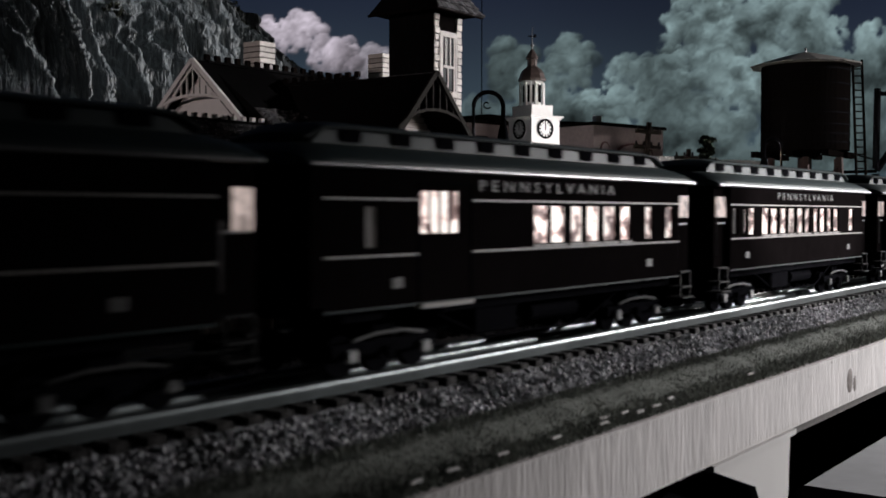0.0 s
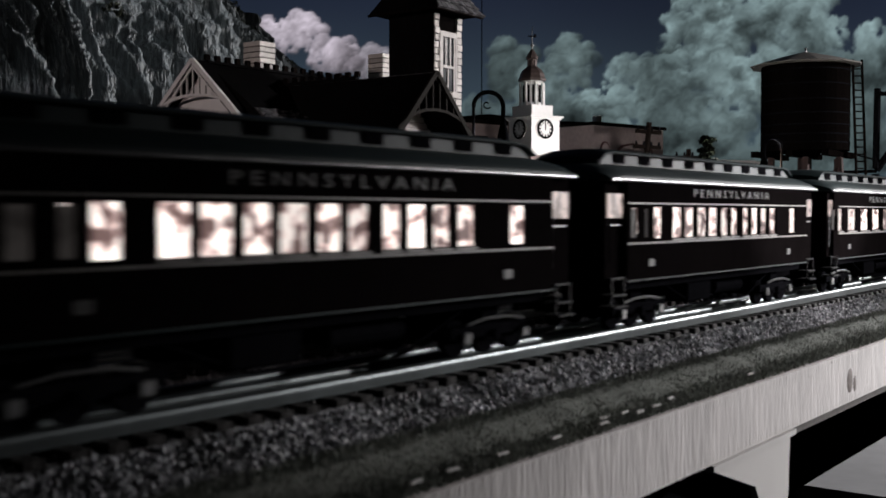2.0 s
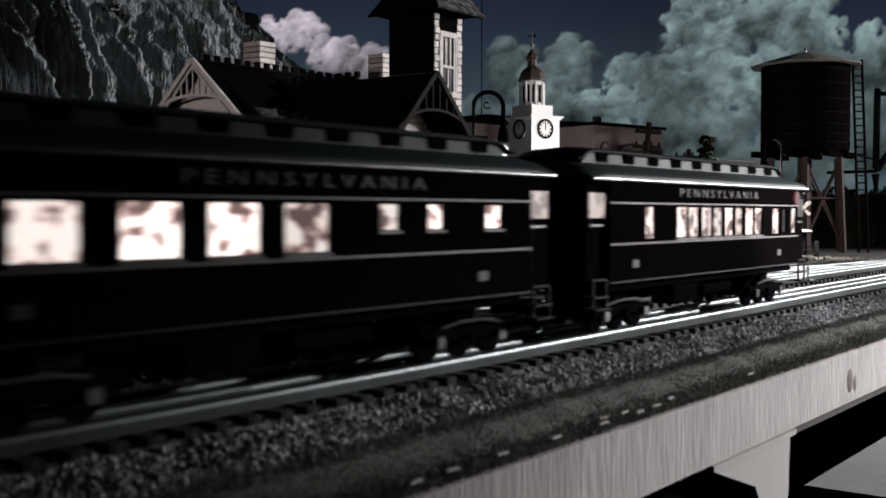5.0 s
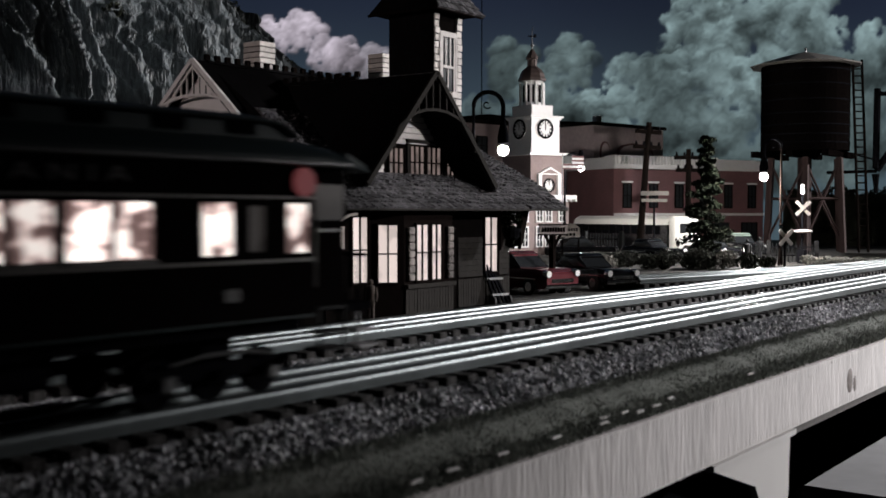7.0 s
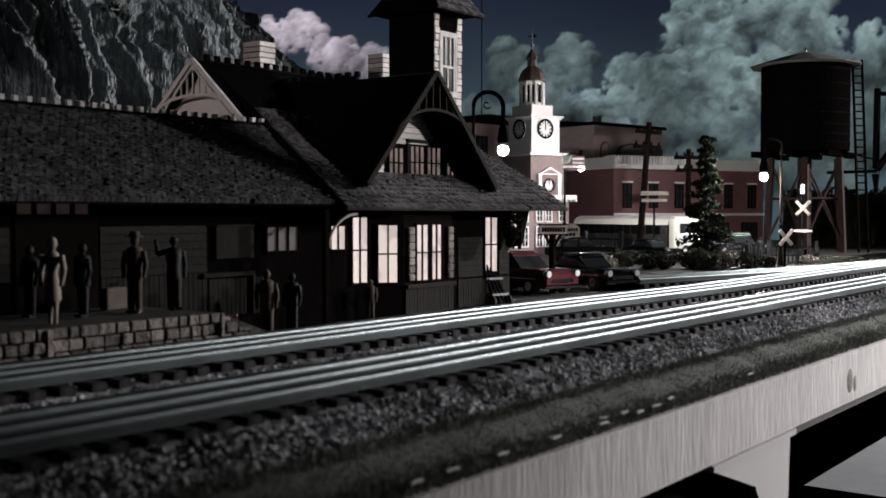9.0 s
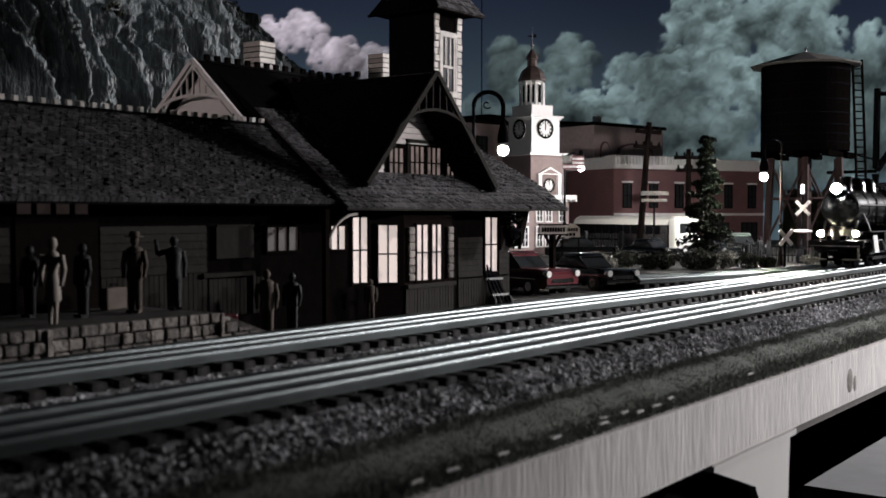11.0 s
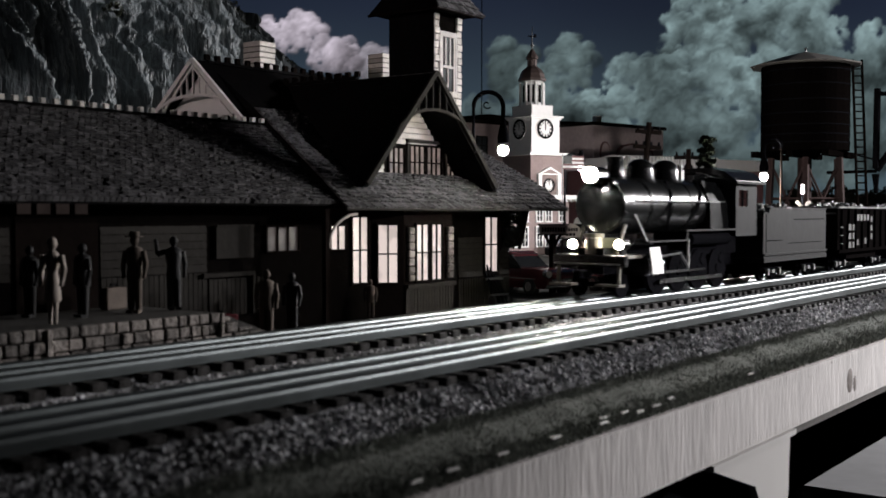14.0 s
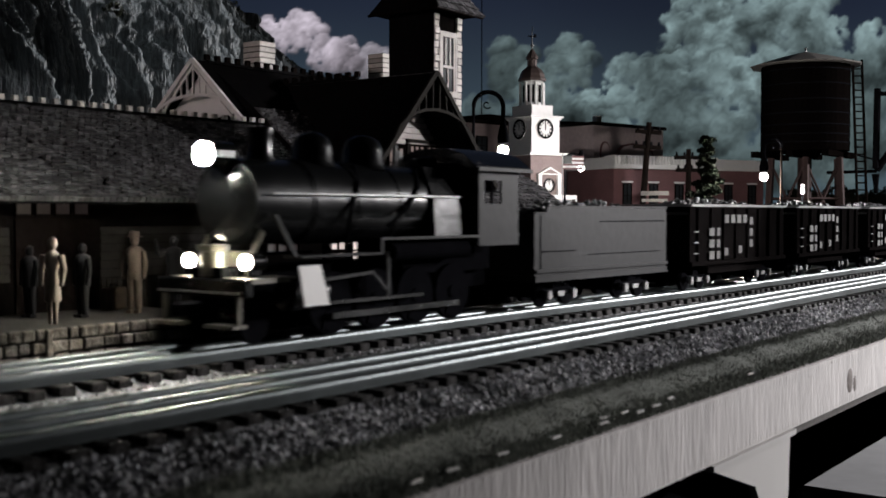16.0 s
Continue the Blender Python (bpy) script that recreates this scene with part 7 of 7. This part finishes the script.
motor_car("pale green car parked by the crossing", pose(1.66, 0.652, TG, 0, 0, 230), M_BLKCAR, M_GREENCAR, 0.1, 0.042, 0.04)
motor_car("dark car with pale bonnet near the crossing", pose(1.545, 0.65, TG, 0, 0, 240), M_BLKCAR, M_BLKCAR, 0.1, 0.042, 0.036)
motor_car("black car parked beyond the bushes", pose(1.5, 0.725, TG, 0, 0, 250), M_BLKCAR, M_BLKCAR, 0.1, 0.042, 0.033)


def bus():
    p, q = (1.785, 1.022), (1.67, 0.777)
    L = math.dist(p, q)
    t = thing("parked_bus", "cream-topped bus with a row of dark windows", "bus", facing(p, q))
    W = 0.055
    prof = [(0, 0.008), (0, 0.05), (0.004, 0.06), (0.014, 0.0655), (W - 0.014, 0.0655), (W - 0.004, 0.06), (W, 0.05), (W, 0.008)]
    body = soft(part("body", Shape().prism(prof, "x", 0, L - 0.006), M_BLKCAR, t), 0.6)
    soft(part("roof", Shape().prism([(-0.0006, 0.0515), (0.0036, 0.0606), (0.0138, 0.0662), (W - 0.0138, 0.0662), (W - 0.0036, 0.0606), (W + 0.0006, 0.0515)], "x", -0.0005, L - 0.004), M_CREAMBUS, t), 0.6)
    soft(part("nose", Shape().box(L - 0.0058, L + 0.012, 0.001, W - 0.001, 0.009, 0.0645).bevel(0.006, 3), M_CREAMBUS, t))
    for y in (0.012, 0.03):
        part("windscreen", Shape().box(L + 0.0118, L + 0.0126, y, y + 0.013, 0.038, 0.054).bevel(0.0003), M_GLASS, t)
    for i in range(12):
        x = 0.01 + (L - 0.03) * i / 12
        part("window", Shape().box(x, x + 0.016, -0.0008, -0.0002, 0.036, 0.05), M_BLACK, body)
    part("side_band", Shape().box(0, L - 0.006, -0.0012, -0.0002, 0.024, 0.028), M_BLKCAR, body)
    for y in (0.008, W - 0.008):
        part("headlight", Shape().cyl((L + 0.0115, y, 0.02), (L + 0.013, y, 0.02), 0.004, n=12), M_CHROME, t)
    for x in (0.05, L - 0.05):
        part("wheel", Shape().cyl((x, -0.0015, 0.01), (x, 0.01, 0.01), 0.01, n=18), M_RUBBER, t)
        part("wheel", Shape().cyl((x, W - 0.01, 0.01), (x, W + 0.0015, 0.01), 0.01, n=18), M_RUBBER, t)


bus()


# ---------------------------------------------------------------- plants
def clump_mesh(s, centre, r, count, rnd, leaf, squash=0.7):
    for i in range(count):
        d = Vector((rnd.gauss(0, 1), rnd.gauss(0, 1), rnd.gauss(0, 1)))
        d = d.normalized() * r * rnd.uniform(0.45, 1.0) ** 0.5
        c = centre + Vector((d.x, d.y, d.z * squash))
        q = Euler((rnd.random() * 6, rnd.random() * 6, rnd.random() * 6)).to_matrix()
        k = leaf * rnd.uniform(0.6, 1.3)
        v = [s.bm.verts.new(c + q @ Vector(p) * k) for p in ((-1, -0.5, 0), (1, -0.4, 0.2), (0.5, 0.9, -0.1), (-0.6, 0.7, 0.25))]
        s.bm.faces.new(v[:3])
        s.bm.faces.new((v[0], v[2], v[3]))


def bush(p, r, mat, label, seed, squash=0.75):
    rnd = random.Random(seed)
    t = thing("bush", label, "bush", pose(p[0], p[1], TG), "bushes")
    st = Shape()
    for i in range(4):
        a = rnd.random() * 6.28
        st.cyl((0, 0, -0.001), (r * 0.5 * math.cos(a), r * 0.5 * math.sin(a), r * 0.7), 0.0012, 0.0005, n=5)
    part("stem", st, M_BARK, t)
    s = Shape()
    for i in range(7):
        a, rr = rnd.random() * 6.28, rnd.uniform(0, 0.65) * r
        clump_mesh(s, Vector((rr * math.cos(a), rr * math.sin(a), r * squash * rnd.uniform(0.45, 0.95))), r * rnd.uniform(0.4, 0.62), 130, rnd, r * 0.07)
    tagged(part("foliage", s, mat, t), kind="stuff")


rnd_b = random.Random(31)
for i in range(9):
    f = i / 8
    bush((1.198 + 0.138 * f + rnd_b.uniform(-0.02, 0.03), 0.649 - 0.102 * f + rnd_b.uniform(-0.01, 0.02)), rnd_b.uniform(0.021, 0.029), M_SAGEDARK if i not in (0, 8) else M_SAGE, "dull green scrub bush beside the siding" if i not in (0, 8) else "pale dry bush beside the siding", 40 + i)
for i in range(6):
    f = i / 5
    bush((1.5 + 0.053 * f + 0.02 * (i % 2), 0.494 - 0.071 * f), 0.016 - 0.001 * i, M_SAGE, "pale sage bush lit beside the tracks", 60 + i, 0.6)
for p, r in (((1.76, 0.83), 0.03), ((1.66, 0.7), 0.024), ((1.62, 0.66), 0.022)):
    bush(p, r, M_SCRUB, "dark scrub bush at the street corner", int(p[0] * 100))


def conifer(p, high, label, seed, half=0.026):
    rnd = random.Random(seed)
    t = thing("conifer", label, "tree", pose(p[0], p[1], TG), "conifers")
    part("trunk", Shape().cyl((0, 0, -0.002), (0.004, 0.003, high * 0.96), 0.0038, 0.0009, n=8), M_BARK, t)
    s = Shape()
    br = Shape()
    n = 46
    for i in range(n):
        f = 0.09 + 0.89 * (i + rnd.random() * 0.6) / n
        rr = half * (1 - f) ** 0.62 * rnd.uniform(0.45, 1.25) + 0.0025
        a = i * 2.4 + rnd.uniform(-0.4, 0.4)
        z = high * f
        tip = Vector((rr * math.cos(a), rr * math.sin(a), z - rr * rnd.uniform(-0.1, 0.35)))
        br.cyl((0.002, 0.001, z), tip, 0.0009, 0.0003, n=4)
        for j in range(3):
            c = Vector((0.002, 0.001, z)).lerp(tip, 0.35 + 0.32 * j)
            clump_mesh(s, c, 0.0038 + rr * 0.2, 44, rnd, 0.0024, 0.55)
    part("branches", br, M_BARK, t)
    tagged(part("foliage", s, M_LEAF, t), kind="stuff")


conifer((1.465, 0.625), 0.184, "tall dark conifer with ragged branches", 5, 0.03)


def tiny_plants():
    for i, (x, y, h) in enumerate(((1.33, 0.512, 0.02), (1.36, 0.5, 0.016))):
        bush((x, y), h, M_SCRUB, "small dark shrub at the crossing", 80 + i)
    for i in range(14):
        r2 = random.Random(90 + i)
        x = 0.5 + 0.075 * i + r2.uniform(-0.03, 0.03)
        t = thing("weed_tuft", "small dry weed tuft between the tracks", "weed", pose(x, 0.321 + r2.uniform(-0.006, 0.004), G), "weeds between the tracks")
        s = Shape()
        clump_mesh(s, Vector((0, 0, 0.0025)), 0.0045, 60, r2, 0.0009, 0.8)
        tagged(part("foliage", s, M_SCRUB if i % 3 else M_SAGE, t), kind="stuff")


tiny_plants()


def hanging_basket():
    """A dark shape of unknown kind under the eave's corner, built as a fern basket."""
    t = thing("hanging_basket", "dark leafy shape hanging under the station eave", "plant", pose(0.7, 0.4545, 0.042))
    part("chain", Shape().cyl((0, 0, 0.012), (0, 0, 0.0192), 0.0005, n=6), M_BLACK, t)
    part("bowl", Shape().lathe((0, 0, -0.006), [(0.002, 0), (0.006, 0.004), (0.0075, 0.009), (0.0075, 0.011)], 14), M_BLACK, t)
    s = Shape()
    r2 = random.Random(77)
    for z, r in ((0.014, 0.008), (0.008, 0.0085), (0.001, 0.007), (-0.006, 0.0045)):
        clump_mesh(s, Vector((0, 0, z)), r, 150, r2, 0.0014, 0.8)
    tagged(part("foliage", s, M_LEAF, t), kind="stuff")


hanging_basket()


# ---------------------------------------------------------------- figures and luggage
def figure(p, z, high, mat, label, skirt=False, hat=False, arm_up=False, turn=0.0, wide=1.0):
    """A small painted figurine, one plain mesh."""
    s = Shape()
    h = high
    if skirt:
        s.lathe((0, 0, h * 0.26), [(h * 0.085, 0), (h * 0.095, h * 0.02), (h * 0.075, h * 0.22), (h * 0.055, h * 0.32), (h * 0.085, h * 0.46), (h * 0.07, h * 0.55), (h * 0.03, h * 0.585)], 12)
        for y in (-0.035, 0.035):
            s.cyl((0, y * h, 0), (0, y * h, h * 0.3), h * 0.022, h * 0.034, n=8)
    else:
        for y in (-0.05, 0.05):
            s.cyl((0, y * h, h * 0.02), (0, y * h * 0.8, h * 0.5), h * 0.04, h * 0.062, n=8)
            s.box(-h * 0.03, h * 0.09, y * h - h * 0.035, y * h + h * 0.035, 0, h * 0.04)
        s.lathe((0, 0, h * 0.42), [(h * 0.1, 0), (h * 0.105, h * 0.06), (h * 0.09, h * 0.16), (h * 0.115, h * 0.32), (h * 0.1, h * 0.4), (h * 0.035, h * 0.435)], 12)
    s.cyl((0, 0, h * 0.82), (0, 0, h * 0.88), h * 0.032, n=8)
    s.ball((0, 0, h * 0.925), h * 0.062, (1, 0.9, 1.15), 12, 8)
    sh = h * 0.79
    for sd in (-1, 1):
        a = Vector((0, sd * h * 0.115 * wide, sh))
        if arm_up and sd < 0:
            e, w = a + Vector((h * 0.03, -h * 0.1, -h * 0.04)), a + Vector((h * 0.06, -h * 0.13, h * 0.14))
        else:
            e, w = a + Vector((0, sd * h * 0.035, -h * 0.17)), a + Vector((h * 0.03, sd * h * 0.02, -h * 0.33))
        s.cyl(a, e, h * 0.04, h * 0.034, n=8)
        s.cyl(e, w, h * 0.034, h * 0.024, n=8)
        s.ball(w, h * 0.028, u=8, v=6)
    if hat:
        s.cyl((0, 0, h * 0.965), (0, 0, h * 0.978), h * 0.115, n=14)
        s.cyl((0, 0, h * 0.978), (0, 0, h * 1.04), h * 0.07, h * 0.058, n=14)
    ob = soft(part("figurine", s, mat), 0.9)
    ob.matrix_basis = pose(p[0], p[1], z, 0, 0, turn)
    return tagged(ob, label, "figurine", "figurines at the station")


PT = 0.0105
figure((0.279, 0.415), PT, 0.0375, M_FIG_B, "small pale figurine in a skirt on the platform", skirt=True, turn=200)
figure((0.306, 0.432), PT, 0.034, M_FIG_C, "small dark figurine beside the station door", turn=180)
figure((0.335, 0.432), PT, 0.0375, M_FIG_A, "small brown-coated figurine with a hat on the platform", hat=True, turn=210)
figure((0.357, 0.43), PT, 0.0365, M_FIG_C, "small black figurine with a raised arm", arm_up=True, turn=240)
figure((0.292, 0.452), PT, 0.033, M_FIG_C, "small dark figurine near the wall", turn=190)
figure((0.427, 0.437), G, 0.0385, M_FIG_A, "small dark figurine standing by the platform ramp", turn=220)
figure((0.459, 0.449), G, 0.035, M_FIG_C, "small black figurine behind the ramp", turn=200)
figure((0.545, 0.4625), G, 0.0265, M_FIG_A, "small child-sized figurine before the lit door", turn=220)
figure((0.739, 0.487), TG, 0.0355, M_FIG_C, "small dark figurine handling luggage by the wall", arm_up=True, turn=150)
figure((1.59, 0.595), TG, 0.036, M_FIG_C, "small dark figurine by the crossing fence", turn=200)
figure((1.462, 0.565), TG, 0.036, M_FIG_C, "small dark figurine waiting at the crossing", turn=200)


def luggage_cart():
    t = thing("luggage_cart", "dark upright wooden luggage cart leaning by the wall", "cart", pose(0.701, 0.474, TG, 0, 0, -8))
    for i in range(4):
        x = -0.0075 + 0.005 * i
        part("slat", Shape().hexa([(x, -0.012, 0.001), (x + 0.002, -0.012, 0.001), (x + 0.002, -0.0105, 0.001), (x, -0.0105, 0.001), (x - 0.0075, -0.003, 0.037 - 0.004 * i), (x - 0.0055, -0.003, 0.037 - 0.004 * i), (x - 0.0055, -0.0015, 0.037 - 0.004 * i), (x - 0.0075, -0.0015, 0.037 - 0.004 * i)]), M_BLACK, t)
    part("crossbar", Shape().box(-0.0095, 0.009, -0.0105, -0.009, 0.008, 0.0095).box(-0.012, 0.006, -0.007, -0.0055, 0.02, 0.0215), M_STEEL, t)
    for x in (-0.009, 0.009):
        part("wheel", Shape().cyl((x, -0.009, 0.004), (x + 0.0015, -0.009, 0.004), 0.004, n=14), M_RUBBER, t)


luggage_cart()


def suitcase(p, z, size, turn, mat, label):
    t = thing("suitcase", label, "suitcase", pose(p[0], p[1], z, 0, 0, turn), "luggage on the platform")
    x, y, h = size
    part("case", Shape().box(-x / 2, x / 2, -y / 2, y / 2, 0, h).bevel(0.0008, 2), mat, t)
    part("handle", Shape().tube([(-0.002, 0, h), (-0.002, 0, h + 0.0016), (0.002, 0, h + 0.0016), (0.002, 0, h)], 0.0004, 6), M_BLACK, t)


suitcase((0.34, 0.455), PT, (0.014, 0.005, 0.011), 10, M_FIG_A, "brown suitcase standing on the platform")
suitcase((0.408, 0.455), G, (0.02, 0.009, 0.014), -15, M_REDCAR, "dull red trunk beside the platform ramp")


# ---------------------------------------------------------------- hill
def rock_hill():
    """A carved rock face with steep folds, lower towards the town."""
    P = [Vector((0.35, 1.06, 0)), Vector((0.647, 1.13, 0)), Vector((0.928, 1.182, 0)), Vector((1.22, 1.3, 0)), Vector((1.48, 1.36, 0)), Vector((1.66, 1.41, 0)), Vector((1.86, 1.45, 0)), Vector((2.1, 1.5, 0))]
    H = [0.62, 0.62, 0.61, 0.52, 0.375, 0.325, 0.3, 0.29]
    nx, nz = 860, 190
    s = Shape()
    grid = []
    for i in range(nx + 1):
        f = i / nx * (len(P) - 1)
        k = min(int(f), len(P) - 2)
        a = f - k
        base = P[k].lerp(P[k + 1], a)
        d = (P[k + 1] - P[k]).normalized()
        out = Vector((d.y, -d.x, 0))
        top = H[k] * (1 - a) + H[k + 1] * a
        top *= 1 + 0.03 * noise.noise(Vector((i * 27 / nx, 2.0, 0)))
        col = []
        for j in range(nz + 1):
            g = j / nz
            z = TG + (top - TG) * g
            u = i * 1.86 / nx
            warp = 0.05 * noise.noise(Vector((u * 5, z * 5, 4)))
            lean = 0.55 * noise.noise(Vector((u * 2.5, 3.0, 6.0)))
            fold = 1.5 * noise.noise(Vector(((u + lean * z + warp) * 9.5, z * 2.2, 1.0)))
            fold2 = 1.4 * noise.noise(Vector(((u + 1.1 * lean * z + 1.5 * warp) * 34, z * 5, 5.0)))
            fold3 = 1 - abs(noise.noise(Vector(((u + 1.3 * lean * z + 2 * warp) * 85, z * 9, 7.0)))) * 2
            big = noise.noise(Vector((u * 4, z * 4.5, 8)))
            fine = noise.fractal(Vector((u * 45, z * 30, 2)), 1.0, 2.0, 4)
            bulge = 0.05 * fold + 0.034 * fold2 + 0.017 * fold3 + 0.05 * big + 0.014 * fine
            back = 0.16 * g * g + 0.05 * g
            p = base + out * (0.06 + bulge - back)
            col.append(s.bm.verts.new((p.x, p.y, z)))
        # the crown falls back out of sight
        p = base - out * 0.5
        col.append(s.bm.verts.new((p.x, p.y, TG + (top - TG) * 0.9)))
        grid.append(col)
    for a, b in zip(grid, grid[1:]):
        for j in range(nz + 1):
            s.bm.faces.new((a[j], b[j], b[j + 1], a[j + 1]))
    ob = part("rock_hill", s, M_ROCK)
    for f in ob.data.polygons:
        f.use_smooth = True
    tagged(ob, "steep carved grey rock hill with deep folds", "hill", kind="structure")
    rnd = random.Random(17)
    sh = Shape()
    for n_ in range(420):
        i = rnd.randrange(20, nx)
        f = i / nx * (len(P) - 1)
        k = min(int(f), len(P) - 2)
        a = f - k
        base = P[k].lerp(P[k + 1], a)
        d = (P[k + 1] - P[k]).normalized()
        out = Vector((d.y, -d.x, 0))
        top = H[k] * (1 - a) + H[k + 1] * a
        g = rnd.choice((1.0, 0.99, 0.97, 0.93, 0.88, 0.8, rnd.uniform(0.5, 0.9)))
        c = base + out * (0.065 - 0.16 * g * g - 0.05 * g) + Vector((0, 0, TG + (top - TG) * g))
        clump_mesh(sh, c, rnd.uniform(0.008, 0.024), 70, rnd, 0.003, 0.6)
    tagged(part("hill_scrub", sh, M_SCRUB), "dark scrub tufts along the hill's crown", "shrubs", kind="stuff")


rock_hill()


def far_wood():
    """Dark low woods at the end of the layout."""
    rnd = random.Random(23)
    s = Shape()
    a, b = Vector((2.42, 0.86, 0)), Vector((2.55, 0.56, 0))
    for i in range(60):
        c = a.lerp(b, rnd.random()) + Vector((rnd.uniform(-0.03, 0.08), 0, rnd.uniform(0, 0.105)))
        clump_mesh(s, c, rnd.uniform(0.016, 0.03), 60, rnd, 0.006, 0.8)
    s.hexa([(2.4, 0.85, TG), (2.53, 0.55, TG), (2.64, 0.57, TG), (2.52, 0.88, TG), (2.42, 0.85, 0.1), (2.54, 0.55, 0.1), (2.63, 0.57, 0.1), (2.51, 0.88, 0.1)])
    tagged(part("far_wood", s, M_SCRUB), "dark low woods at the end of the layout", "trees", kind="stuff")


far_wood()


# ---------------------------------------------------------------- motion
def on_track(line, x0, a, b):
    """The pose of a vehicle whose origin is at x0 and whose bogies stand at x0 + a and x0 + b."""
    ya, yb = line(x0 + a), line(x0 + b)
    turn = math.atan2(yb - ya, b - a)
    y = ya - a * math.tan(turn)
    return pose(x0, y, 0, 0, 0, math.degrees(turn))


def head_x(t):
    """Where the headlight of the freight engine is at t seconds."""
    for (t0, x0), (t1, x1) in zip(HEAD, HEAD[1:]):
        if t <= t1:
            break
    return x0 + (x1 - x0) * (t - t0) / (t1 - t0)


HEAD = [(0.0, 3.19), (11.5, 1.099), (12.0, 1.003), (12.5, 0.911), (13.0, 0.825), (13.5, 0.746), (14.0, 0.67), (14.5, 0.59), (15.0, 0.511), (15.5, 0.4205), (16.0, 0.3305)]


def lag(t):
    """How far the passenger train hangs back behind an even run."""
    for (t0, a), (t1, b) in zip(LAG, LAG[1:]):
        if t <= t1:
            break
    return a + (b - a) * (t - t0) / (t1 - t0)


def motions():
    times = [0.5 * i for i in range(33)]
    for car, i in CARS:
        start = 0.557 - CAR_LEN + SPACING * (i - 1) + (0.0 if i else 0.014)
        walk(car, [(t, on_track(near_y, start - SPEED * t + lag(t), 0.05, CAR_LEN - 0.05)) for t in times])
    walk(LOCO, [(t, on_track(far_y, head_x(t), 0.06, 0.16)) for t in times])
    walk(TENDER, [(t, on_track(far_y, head_x(t) + 0.232, 0.036, 0.129)) for t in times])
    for i, h in enumerate(HOPPERS):
        walk(h, [(t, on_track(far_y, head_x(t) + 0.427 + 0.222 * i, 0.03, HOP - 0.03)) for t in times])
    for w in DRIVERS:
        c = w.matrix_basis.translation.copy()
        rows = []
        for k in range(int(16 / 0.1) + 1):
            t = 0.1 * k
            rows.append((t, Matrix.Translation(c) @ Matrix.Rotation(((head_x(t) - 3.0) / 0.0152) % (2 * math.pi), 4, "Y")))
        walk(w, rows)


motions()
